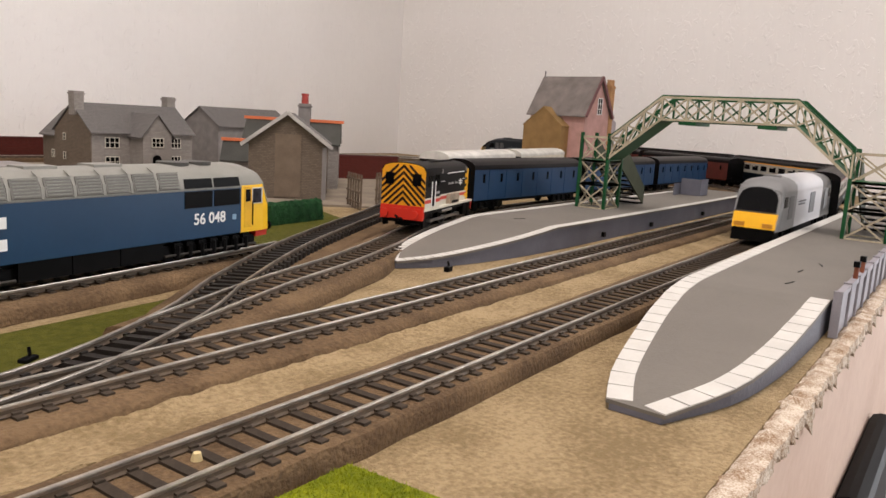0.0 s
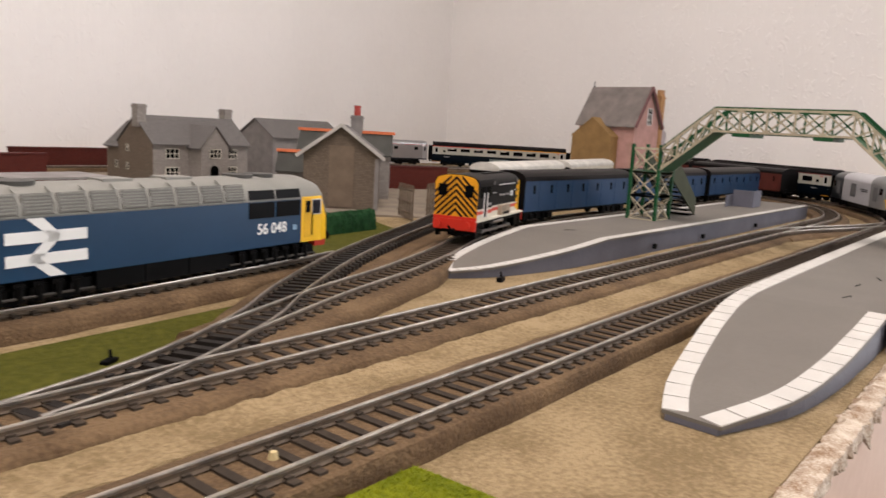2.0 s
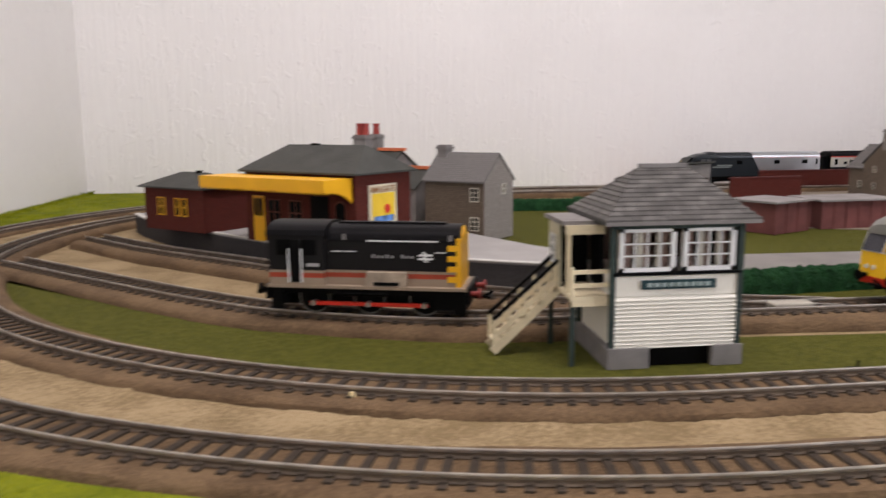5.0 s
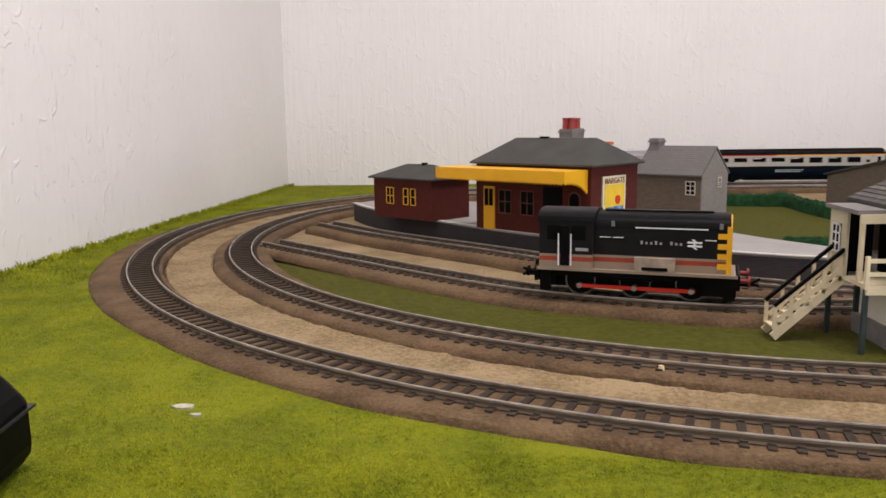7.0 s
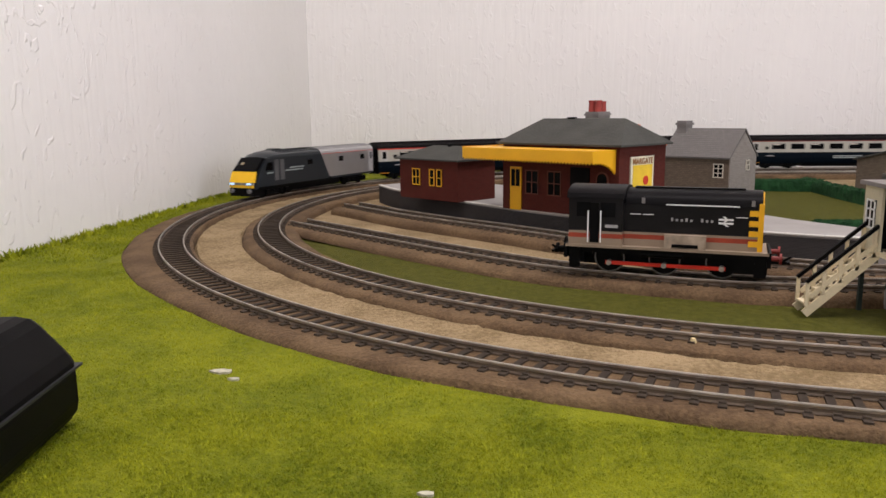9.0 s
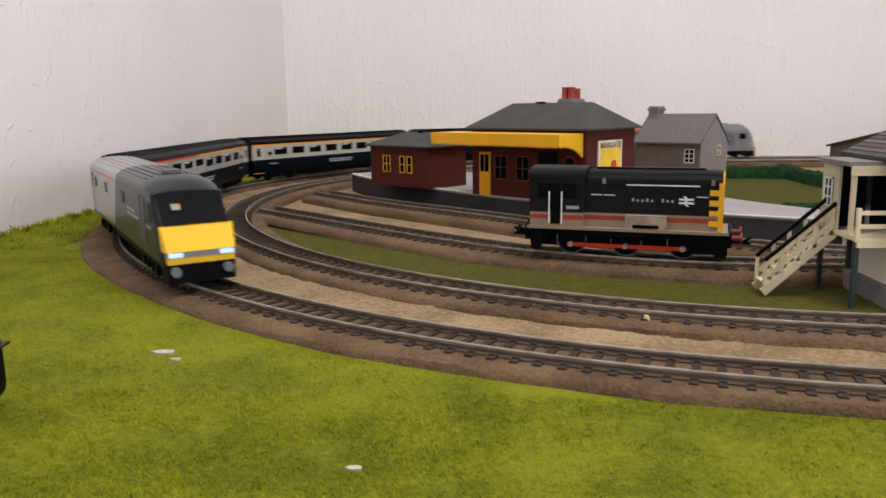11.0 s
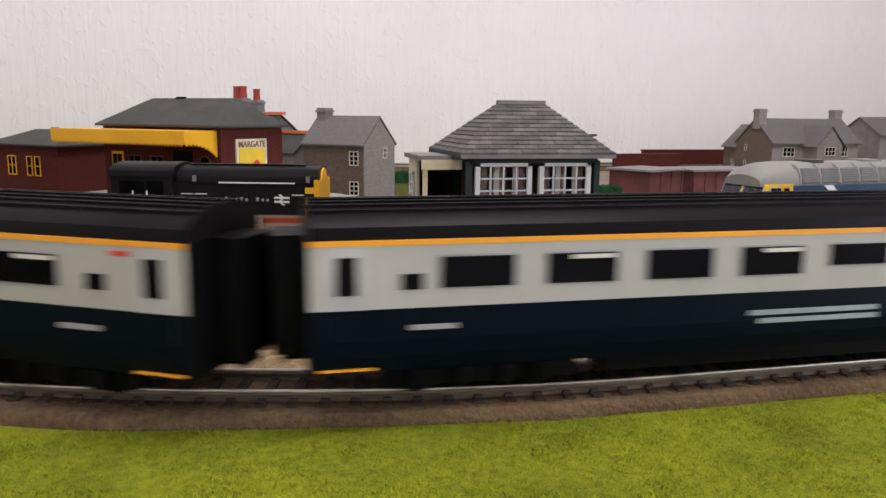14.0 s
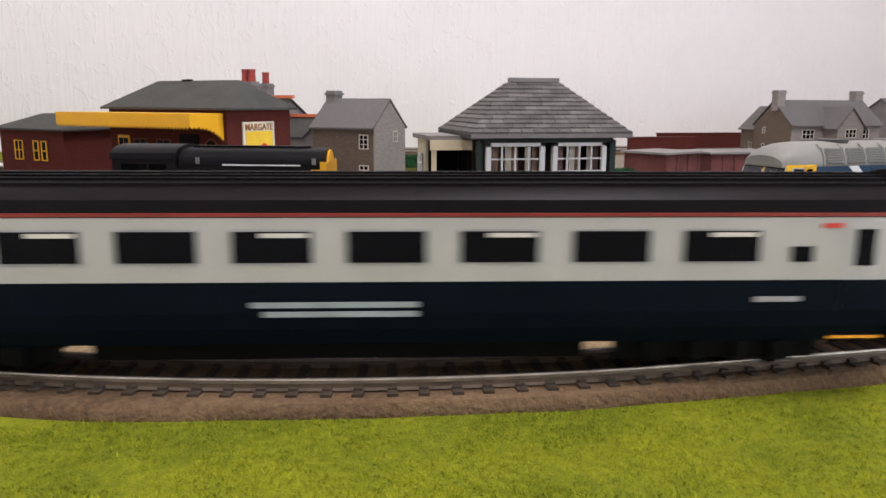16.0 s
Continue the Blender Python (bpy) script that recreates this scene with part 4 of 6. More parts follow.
def station():
    m = pose(-0.140, -0.159, 0, 0, 0, -41)
    edge = [(-0.372, 0.130), (-0.353, 0.090), (-0.318, 0.033), (-0.288, -0.006), (-0.236, -0.070), (-0.184, -0.124), (-0.120, -0.176), (-0.069, -0.206), (-0.026, -0.228), (0.012, -0.242)]
    line = smooth_line(edge, 0.012)
    back = [(0.030, -0.205), (-0.01, -0.150), (-0.05, -0.07), (-0.11, -0.01), (-0.20, 0.10), (-0.27, 0.17), (-0.345, 0.165)]
    pl = thing("station_platform", pose(0, 0, 0), "curved station platform, dark brick face and grey top", "platform")
    poly = [(p.x, p.y) for p in line] + back
    part("wall", MB().slab(poly, 0.0002, 0.0185), DARKBRICK, pl, "dark brick platform face")
    part("deck", MB().slab(poly, 0.0186, 0.0200), mat("pale_grey_platform", (0.30, 0.285, 0.27), 0.8, var=0.08, scale=30), pl, "pale grey platform surface")
    edge_slabs(pl, line, 1, lambda x: 0.0203, 1.0, 0.005)
    part("ramp", MB().loft([[(0.010, -0.243, 0), (0.032, -0.204, 0), (0.032, -0.204, 0.020), (0.010, -0.243, 0.020)], [(0.062, -0.268, 0), (0.080, -0.232, 0), (0.080, -0.232, 0.002), (0.062, -0.268, 0.002)]]), mat("pale_grey_platform", (0.3, 0.285, 0.27), 0.8), pl, "ramp at the platform's end")
    ob = thing("station_building", m @ pose(0, 0, 0.0202), "deep red brick station building with slate hipped roof and yellow canopy", "station")
    part("wall", MB().box(-0.115, 0, 0, 0.065, 0, 0.055), REDBRICK, ob)
    hip_roof(ob, -0.119, 0.004, -0.004, 0.069, 0.0560, 0.0752, 0.021, SLATEPLAIN)
    part("ridge_cap", MB().box(-0.072, -0.064, 0.031, 0.034, 0.0747, 0.0762), BLACK, ob)
    can = part("canopy", MB().box(-0.134, -0.0042, -0.029, 0.002, 0.0482, 0.0525), YELLOW, ob, "yellow canopy")
    part("valance", MB().box(-0.1342, -0.0030, -0.0296, -0.0288, 0.0440, 0.0525), YELLOW, can, "yellow front valance")
    v = MB()
    for i in range(43):
        x = -0.133 + i * 0.003
        v.add([(x, -0.0296, 0.0440), (x + 0.0024, -0.0296, 0.0440), (x + 0.0012, -0.0296, 0.0424), (x, -0.0288, 0.0440), (x + 0.0024, -0.0288, 0.0440), (x + 0.0012, -0.0288, 0.0424)], [(0, 1, 2), (3, 5, 4), (0, 2, 5, 3), (1, 4, 5, 2)])
    part("dagged_edge", v, YELLOW, can, "pointed yellow trim")
    ends = [(0.0, 0.0525), (-0.0288, 0.0525), (-0.0288, 0.0440), (-0.0215, 0.0440), (-0.0150, 0.0430), (-0.0085, 0.0408), (-0.0035, 0.0378), (0.0, 0.0350)]
    part("end_valance", MB().loft([[(x, y, z) for y, z in ends] for x in (-0.0042, -0.0030)]), YELLOW, can, "yellow end valance curving down to the wall")
    teeth = MB()
    for (ya, za), (yb, zb) in zip(ends[2:], ends[3:]):
        for k in range(2):
            p0, p1 = (ya + (yb - ya) * k / 2, za + (zb - za) * k / 2), (ya + (yb - ya) * (k + 0.8) / 2, za + (zb - za) * (k + 0.8) / 2)
            teeth.loft([[(x, p0[0], p0[1]), (x, p1[0], p1[1]), (x, (p0[0] + p1[0]) / 2, (p0[1] + p1[1]) / 2 - 0.0015)] for x in (-0.0042, -0.0030)])
    part("end_teeth", teeth, YELLOW, can, "pointed yellow trim")
    part("door", MB().box(-0.106, -0.094, -0.0012, 0.0004, 0, 0.036), YELLOW, ob, "yellow panelled door")
    part("door_light", MB().box(-0.1045, -0.1005, -0.0016, 0, 0.020, 0.034).box(-0.0995, -0.0955, -0.0016, 0, 0.020, 0.034), GLASSDARK, ob)
    # No opening is cut: a black panel gives the entrance its shade.
    part("recess", MB().box(-0.044, -0.026, -0.0008, 0.0004, 0, 0.038), BLACK, ob, "black panel for the shaded booking hall entrance")
    part("arched_window", MB().box(-0.020, -0.009, -0.0006, 0.0004, 0.014, 0.030).tube((-0.0145, -0.0006, 0.030), (-0.0145, 0.0004, 0.030), 0.0055, n=18), mat("brown_sash", (0.16, 0.05, 0.03), 0.6), ob, "arched brown window surround")
    part("arched_pane", MB().box(-0.0188, -0.0102, -0.0009, 0.0, 0.0155, 0.030).tube((-0.0145, -0.0009, 0.030), (-0.0145, 0.0, 0.030), 0.0043, n=18), GLASSDARK, ob)
    for x in (-0.083, -0.060):
        window(ob, x, 0, 0.024, 0.014, 0.020, "-y", 2, 2, mat("brown_sash", (0.16, 0.05, 0.03), 0.6))
    post = part("poster", MB().box(0.0, 0.0012, 0.014, 0.046, 0.016, 0.0465), mat("poster_white_border", (0.70, 0.66, 0.50), 0.5), ob, "yellow travel poster with white border")
    part("poster_field", MB().box(0.0012, 0.0016, 0.0165, 0.0435, 0.0185, 0.040), mat("poster_yellow", (0.80, 0.55, 0.04), 0.5, var=0.1), post)
    part("poster_foot", MB().box(0.0016, 0.0019, 0.018, 0.042, 0.0185, 0.023), mat("poster_blue", (0.10, 0.22, 0.5), 0.5, var=0.8, scale=90), post)
    part("poster_figure", MB().tube((0.0015, 0.034, 0.028), (0.0021, 0.034, 0.028), 0.0035), STRIPERED, post)
    text_part("poster_lettering", "MARGATE", 0.0062, mat("poster_brown_ink", (0.25, 0.10, 0.02), 0.6), post, pose(0.0014, 0.030, 0.0408, 90, 0, 90))
    hut = thing("platform_hut", m @ pose(0, 0, 0.0202), "small red brick platform hut with hipped slate roof", "hut")
    part("wall", MB().box(-0.252, -0.172, 0.002, 0.052, 0, 0.037), REDBRICK, hut)
    hip_roof(hut, -0.256, -0.168, -0.002, 0.056, 0.0385, 0.050, 0.026, SLATEPLAIN)
    part("vent", MB().tube((-0.206, 0.027, 0.046), (-0.206, 0.027, 0.0515), 0.003), BLACK, hut)
    for x, w in ((-0.228, 0.011), (-0.206, 0.007), (-0.196, 0.007)):
        window(hut, x, 0.002, 0.021, w, 0.016, "-y", 2 if w > 0.01 else 1, 2, YELLOW)
    rear = thing("terrace_house", pose(-0.124, 0.112, 0.002, 0, 0, -41), "grey stone house with orange ridge tiles and three red pots", "house")
    gable_house(rear, -0.022, 0.042, -0.030, 0.034, 0.060, 0.080, GREYSTONE, SLATEPLAIN, "x", 0.003)
    part("ridge_tiles", MB().beam((0.012, 0.002, 0.0835), (0.046, 0.002, 0.0835), 0.005, 0.003), ORANGE, rear, "orange ridge tiles")
    chimney(rear, -0.008, 0.0, 0.070, 0.0985, 0.017, 0.012, GREYSTONE, 2, poth=0.012)
    gable_house(rear, -0.064, -0.026, 0.035, 0.084, 0.058, 0.078, GREYSTONE, SLATEPLAIN, "y", 0.003, name="rear_wing")
    chimney(rear, -0.045, 0.068, 0.072, 0.0985, 0.012, 0.012, GREYSTONE, 1, poth=0.012)
    gable_house(rear, 0.043, 0.076, -0.022, 0.028, 0.046, 0.062, GREYSTONE, SLATEPLAIN, "x", 0.003, name="side_wing")
    part("ridge_tiles", MB().beam((0.043, 0.003, 0.0655), (0.078, 0.003, 0.0655), 0.005, 0.003), ORANGE, rear, "orange ridge tiles")
    part("door", MB().box(0.052, 0.063, -0.0232, -0.0218, 0.014, 0.040), mat("faded_green_paint", (0.12, 0.22, 0.14), 0.6), rear, "faded green door")


station()


def signal_box():
    ob = thing("signal_box", pose(0, 0, 0.0052), "white clapboard signal box with hipped slate roof and sash windows", "signal box")
    x0, x1, y0, y1 = -0.0300, 0.0285, -0.391, -0.343
    part("plinth", MB().box(x0 - 0.002, x0 + 0.017, y0 - 0.002, y1, -0.0034, 0.006), GREYSTONE, ob, "grey stone plinth")
    part("plinth", MB().box(x1 - 0.012, x1 + 0.002, y0 - 0.002, y1, -0.0034, 0.006), GREYSTONE, ob, "grey stone plinth")
    # A black block fills the opening in place of shade.
    part("lever_opening", MB().box(x0 + 0.017, x1 - 0.012, y0 + 0.002, y1, -0.0034, 0.006), BLACK, ob, "black block for the shaded rodding opening")
    part("body", MB().box(x0 + 0.001, x1 - 0.001, y0 + 0.001, y1 - 0.001, 0.0055, 0.038), BOXWHITE, ob)
    for i in range(13):
        z = 0.0055 + i * 0.0018
        part("clapboard", MB().loft([[(x, y0 + 0.001, z), (x, y0 - 0.0010, z + 0.0002), (x, y0 + 0.0005, z + 0.0018), (x, y0 + 0.001, z + 0.0018)] for x in (x0 + 0.0012, x1 - 0.0012)]), BOXWHITE, ob)
    part("board", MB().box(x0, x1, y0, y0 + 0.001, 0.029, 0.038), BOXWHITE, ob)
    for x in (x0, x1):
        for y in (y0, y1):
            part("corner_post", MB().box(x - 0.0012, x + 0.0012, y - 0.0008, y + 0.0012, 0.0055, 0.060), mat("grey_green_paint", (0.035, 0.05, 0.045), 0.5), ob)
    part("sill", MB().box(x0, x1, y0 - 0.0014, y0 + 0.001, 0.0385, 0.0397), BLACK, ob)
    sign = part("name_board", MB().box(-0.017, 0.017, y0 - 0.0012, y0 + 0.0003, 0.0322, 0.0362), mat("dark_teal_sign", (0.02, 0.045, 0.05), 0.5), ob, "dark name board with a pale line of lettering")
    for i in range(9):
        part("lettering_bar", MB().box(-0.0145 + i * 0.0033, -0.0122 + i * 0.0033, y0 - 0.0015, y0 - 0.001, 0.0333, 0.0351), mat("faded_sign_letter", (0.30, 0.36, 0.34), 0.6), sign)
    part("room_back", MB().box(x0 + 0.001, x1 - 0.001, y1 - 0.003, y1 - 0.001, 0.038, 0.060), mat("room_brown", (0.20, 0.14, 0.12), 0.8), ob)
    part("side_wall", MB().box(x1 - 0.001, x1 + 0.0005, y0 + 0.001, y1, 0.038, 0.060), mat("grey_green_paint", (0.035, 0.05, 0.045), 0.5), ob)
    for k, (a, b) in enumerate(((x0 + 0.004, -0.003), (0.003, x1 - 0.004))):
        for i in range(8):
            f = a + (b - a) * i / 8
            if i in (0, 1, 3, 4, 6, 7):
                # Cream strips stand for light seen through the panes.
                part("curtain_and_light_strip", MB().box(f, f + (b - a) / 9, y0 + 0.0045, y0 + 0.0055, 0.040, 0.058), CURTAIN if i % 3 else CREAM, ob, "brown curtains and cream strips of light painted behind the panes")
        part("window", MB().box(a - 0.0012, b + 0.0012, y0 - 0.0006, y0 + 0.0012, 0.0400, 0.0418).box(a - 0.0012, b + 0.0012, y0 - 0.0006, y0 + 0.0012, 0.0575, 0.0590).box(a - 0.0012, a + 0.0008, y0 - 0.0006, y0 + 0.0012, 0.04, 0.059).box(b - 0.0008, b + 0.0012, y0 - 0.0006, y0 + 0.0012, 0.04, 0.059), WHITE, ob, "white sash window frame")
        g = MB()
        for i in range(1, 4):
            f = a + (b - a) * i / 4
            g.box(f - 0.0003, f + 0.0003, y0 - 0.0002, y0 + 0.0008, 0.0418, 0.0575)
        for i in range(1, 3):
            z = 0.0418 + i * 0.0157 / 3
            g.box(a, b, y0 - 0.0002, y0 + 0.0008, z - 0.0003, z + 0.0003)
        part("glazing_bar", g, WHITE, ob)
    part("head_band", MB().box(x0, x1, y0 - 0.0008, y0 + 0.001, 0.0590, 0.0625), mat("grey_green_paint", (0.035, 0.05, 0.045), 0.5), ob)
    # roof: courses of slates, each a little proud of the next
    ex0, ex1, ey0, ey1, ez, rz = x0 - 0.0050, x1 + 0.0065, y0 - 0.0050, y1 + 0.0070, 0.0625, 0.0838
    rx0, rx1, ym = -0.0105, 0.0125, (y0 + y1) / 2
    hip_roof(ob, ex0, ex1, ey0, ey1, ez, rz, rx0 - ex0, SLATEPLAIN)
    n = 12
    tones = [mat("slate_tone_a", (0.080, 0.074, 0.068), 0.8, var=0.25, scale=150), mat("slate_tone_b", (0.110, 0.102, 0.094), 0.8, var=0.25, scale=150)]
    for side in ("f", "b"):
        ya = ey0 if side == "f" else ey1
        for k in range(n):
            f0, f1 = k / n, (k + 1.25) / n
            f1 = min(f1, 1.0)
            za, zb = ez + (rz - ez) * f0 + 0.0011, ez + (rz - ez) * f1 + 0.0004
            yA, yB = ya + (ym - ya) * f0, ya + (ym - ya) * f1
            xa0, xa1 = ex0 + (rx0 - ex0) * f0, ex1 + (rx1 - ex1) * f0
            cnt = max(3, int((xa1 - xa0) / 0.0052))
            for i in range(cnt):
                p0, p1 = xa0 + (xa1 - xa0) * i / cnt, xa0 + (xa1 - xa0) * (i + 1) / cnt - 0.0002
                l0, l1 = ex0 + (rx0 - ex0) * f1, ex1 + (rx1 - ex1) * f1
                q0, q1 = min(max(p0, l0), l1), min(max(p1, l0), l1)
                part("slate", MB().add([(p0, yA, za), (p1, yA, za), (q1, yB, zb), (q0, yB, zb), (p0, yA, za - 0.0009), (p1, yA, za - 0.0009)], [(0, 1, 2, 3), (0, 4, 5, 1), (0, 3, 4), (1, 5, 2)]), tones[(i * 7 + k * 3) % 5 % 2], ob)
    for side in (0, 1):
        xa, xr = (ex0, rx0) if side == 0 else (ex1, rx1)
        for k in range(n):
            f0, f1 = k / n, min((k + 1.25) / n, 1.0)
            za, zb = ez + (rz - ez) * f0 + 0.0011, ez + (rz - ez) * f1 + 0.0004
            X, Xb = xa + (xr - xa) * f0, xa + (xr - xa) * f1
            ya0, ya1 = ey0 + (ym - ey0) * f0, ey1 + (ym - ey1) * f0
            yb0, yb1 = ey0 + (ym - ey0) * f1, ey1 + (ym - ey1) * f1
            part("slate_course", MB().add([(X, ya0, za), (X, ya1, za), (Xb, yb1, zb), (Xb, yb0, zb), (X, ya0, za - 0.0009), (X, ya1, za - 0.0009)], [(0, 1, 2, 3), (0, 4, 5, 1)]), tones[k % 2], ob)
    part("ridge", MB().beam((rx0, ym, rz + 0.0012), (rx1, ym, rz + 0.0012), 0.0025, 0.0018), GREYSTONE, ob)
    part("fascia", MB().box(ex0, ex1, ey0 - 0.0004, ey0 + 0.0006, ez - 0.0014, ez + 0.0002), GREYSTONE, ob, "pale grey fascia")
    # porch and stairs at the side
    px = x0 - 0.017
    part("porch_roof", MB().box(px - 0.002, x0 + 0.001, y0 + 0.012, y1 - 0.002, 0.0595, 0.0615), GREYSTONE, ob, "flat porch roof")
    part("porch_wall", MB().box(px, px + 0.0012, y0 + 0.026, y1 - 0.004, 0.029, 0.0595), mat("cream_green_trim", (0.52, 0.48, 0.34), 0.6), ob)
    # Shade inside the porch is put in as black lining.
    part("porch_back", MB().box(px + 0.0012, x0, y1 - 0.012, y1 - 0.004, 0.029, 0.0595).box(px + 0.0012, px + 0.0020, y0 + 0.0262, y1 - 0.012, 0.029, 0.0595), BLACK, ob, "porch interior coloured black for its shade")
    part("porch_post", MB().box(px, px + 0.0018, y0 + 0.012, y0 + 0.0140, 0.029, 0.0595), BARE, ob, "cream porch post")
    part("porch_fascia", MB().box(px - 0.001, x0, y0 + 0.0112, y0 + 0.0122, 0.0555, 0.0597), BARE, ob, "cream porch fascia")
    window(ob, px, y0 + 0.036, 0.046, 0.009, 0.014, "-x", 2, 3, WHITE)
    # Doorway shade is a flat black panel on the wall.
    part("doorway", MB().box(x0 - 0.0012, x0 + 0.0006, y0 + 0.014, y0 + 0.028, 0.031, 0.057), BLACK, ob, "black panel for the shaded open doorway")
    part("landing", MB().box(px, x0, y0 + 0.004, y1 - 0.004, 0.027, 0.029), BARE, ob, "cream landing")
    for k, (yy) in enumerate((y0 + 0.004,)):
        for z in (0.034, 0.040):
            part("landing_rail", MB().box(px, x0, yy - 0.0006, yy + 0.0006, z - 0.001, z + 0.0008), BARE, ob)
        part("landing_post", MB().box(px - 0.0008, px + 0.0008, yy - 0.001, yy + 0.001, 0.027, 0.042), BARE, ob)
        part("landing_board", MB().box(px, x0, yy - 0.0008, yy + 0.0006, 0.0245, 0.029), BARE, ob)
    for yy in (y0 + 0.005, y1 - 0.006):
        part("support", MB().box(px, px + 0.002, yy, yy + 0.002, -0.0034, 0.027), mat("grey_green_paint", (0.035, 0.05, 0.045), 0.5), ob)
    fx = -0.078
    for yy in (y0 + 0.027, y0 + 0.039):
        part("stringer", MB().beam((fx, yy, -0.0015), (px, yy, 0.0275), 0.0012, 0.004), BARE, ob, "cream stair stringer")
        part("handrail", MB().beam((fx, yy, 0.014), (px, yy, 0.0415), 0.0016, 0.0016), BLACK, ob)
        part("stair_panel", MB().beam((fx + 0.002, yy, 0.0068), (px, yy, 0.0330), 0.0006, 0.0022), BARE, ob)
        for i in range(5):
            f = (i + 0.1) / 4.3
            x = fx + (px - fx) * f
            z = 0.0015 + 0.026 * f
            part("baluster", MB().box(x - 0.0008, x + 0.0008, yy - 0.0006, yy + 0.0006, z, z + 0.0125), BARE, ob)
    for i in range(9):
        f = (i + 0.6) / 9
        part("tread", MB().box(fx + (px - fx) * f - 0.002, fx + (px - fx) * f + 0.002, y0 + 0.027, y0 + 0.039, 0.0015 + 0.026 * f - 0.0004, 0.0015 + 0.026 * f + 0.0004), BARE, ob)


signal_box()


def hedge(pts, w, h, label):
    """A clipped foam hedge with an uneven leafy surface."""
    line = smooth_line(pts, 0.0035)
    nn = normals(line, False)
    rings = []
    for i, (p, n) in enumerate(zip(line, nn)):
        r = []
        for k in range(9):
            a = math.pi * k / 8
            o = 1 + 0.22 * noise.noise((p.x * 260, p.y * 260, k * 1.7))
            r.append(p + n * (math.cos(a) * w / 2 * o) + Vector((0, 0, 0.001 + h * min(1, math.sin(a) * 1.25) * o)))
        rings.append(r)
    mb = MB().loft(rings)
    rnd = random.Random(len(pts) + int(w * 1e5))
    for i in range(len(line) * 7):
        p = line[rnd.randrange(len(line))]
        a = rnd.uniform(0, math.pi)
        q = p + Vector((rnd.uniform(-1, 1) * 0.002, math.cos(a) * w / 2, 0.001 + h * math.sin(a) * 1.02))
        d = Vector((rnd.uniform(-1, 1), rnd.uniform(-1, 1), rnd.uniform(-0.3, 1))).normalized() * 0.0013
        e = d.orthogonal()
        mb.add([q - e, q + d, q + e, q - d], [(0, 1, 2, 3)])
    ob = new("hedge", mb.mesh("hedge"))
    ob.data.materials.append(HEDGE)
    return tagged(ob, label, "hedge", kind="")


hedge([(0.060, -0.258), (0.12, -0.256), (0.20, -0.250), (0.30, -0.246), (0.40, -0.225)], 0.012, 0.016, "dark green clipped hedge beside the siding")
hedge([(0.02, -0.112), (0.06, -0.112), (0.107, -0.112)], 0.010, 0.013, "dark green clipped hedge beside the road")
hedge([(-0.075, -0.055), (-0.03, -0.098), (0.0, -0.135)], 0.010, 0.012, "dark green hedge behind the station platform")
hedge([(0.150, 0.27), (0.148, 0.15), (0.158, 0.062), (0.195, 0.030), (0.25, 0.014)], 0.012, 0.015, "dark green hedge curving round the shed")
hedge([(-0.02, 0.24), (0.06, 0.245), (0.16, 0.23)], 0.012, 0.015, "dark green hedge at the back of the field")
hedge([(0.482, -0.192), (0.515, -0.190), (0.548, -0.186)], 0.012, 0.017, "bright-tipped green hedge by the junction")

for x, y, w, rz in ((0.50, 0.44, 0.22, 0), (0.38, 0.30, 0.11, 4), (0.76, 0.44, 0.46, 0), (0.86, 0.10, 0.10, -30)):
    wl = thing("brick_wall", pose(x, y, 0.001, 0, 0, rz), "low dark red brick boundary wall", "wall")
    part("wall", MB().box(0, w, 0, 0.004, 0, 0.032), REDBRICK, wl)
    part("coping", MB().box(-0.001, w + 0.001, -0.001, 0.005, 0.032, 0.034), MAROON, wl)
for x, y, rz in ((0.625, -0.165, 60), (0.665, -0.15, 20)):
    g = thing("lattice_fence", pose(x, y, 0.001, 0, 0, rz), "weathered brown wooden fence propped by the yard", "fence")
    for i in range(6):
        part("post", MB().box(i * 0.008, i * 0.008 + 0.0016, 0, 0.0016, 0, 0.034), mat("weathered_brown_wood", (0.13, 0.095, 0.065), 0.85, var=0.3, scale=150), g)
    for z in (0.006, 0.016, 0.028):
        part("fence_rail", MB().box(0, 0.0425, 0.0016, 0.0026, z, z + 0.0016), mat("weathered_brown_wood", (0.13, 0.095, 0.065), 0.85, var=0.3, scale=150), g)
ctl = thing("train_controller", pose(-0.384, -0.546, LAWN_TOP, 0, 0, 8), "black rounded plastic train controller lying on the grass", "controller")
part("case", MB().loft([[(-0.055, -0.030, z), (x, -0.030, z), (x, 0.030, z), (-0.055, 0.030, z)] for x, z in ((0.026, 0.0), (0.0325, 0.005), (0.0325, 0.022), (0.020, 0.037))]), BLACK, ctl, bevel=0.006)
part("seam", MB().loft([[(-0.0555, -0.0303, z), (0.0329, -0.0303, z), (0.0329, 0.0303, z), (-0.0555, 0.0303, z)] for z in (0.0195, 0.0203)]), mat("dark_grey_seam", (0.02, 0.02, 0.022), 0.4), ctl)
part("screw", MB().tube((0.014, -0.006, 0.0365), (0.014, -0.006, 0.0378), 0.0022), STEEL, ctl, "bright screw head")
# Unidentified black case; its fixing to the fascia is made up.
front_case = thing("black_case", pose(0.475, Y0 - 0.0042, -0.155), "black plastic case at the board's front", "control box")
part("case", MB().box(0, 0.16, -0.016, 0, 0, 0.075), BLACK, front_case, bevel=0.006)



# ---------------------------------------------------------------- rolling stock: x along the vehicle, z = 0 on the rail top
def band(stations, z0, z1):
    """A length of body between two heights. stations: (x at z0, x at z1, half width)."""
    return MB().loft([[(a, -w, z0), (a, w, z0), (b, w, z1), (b, -w, z1)] for a, b, w in stations])


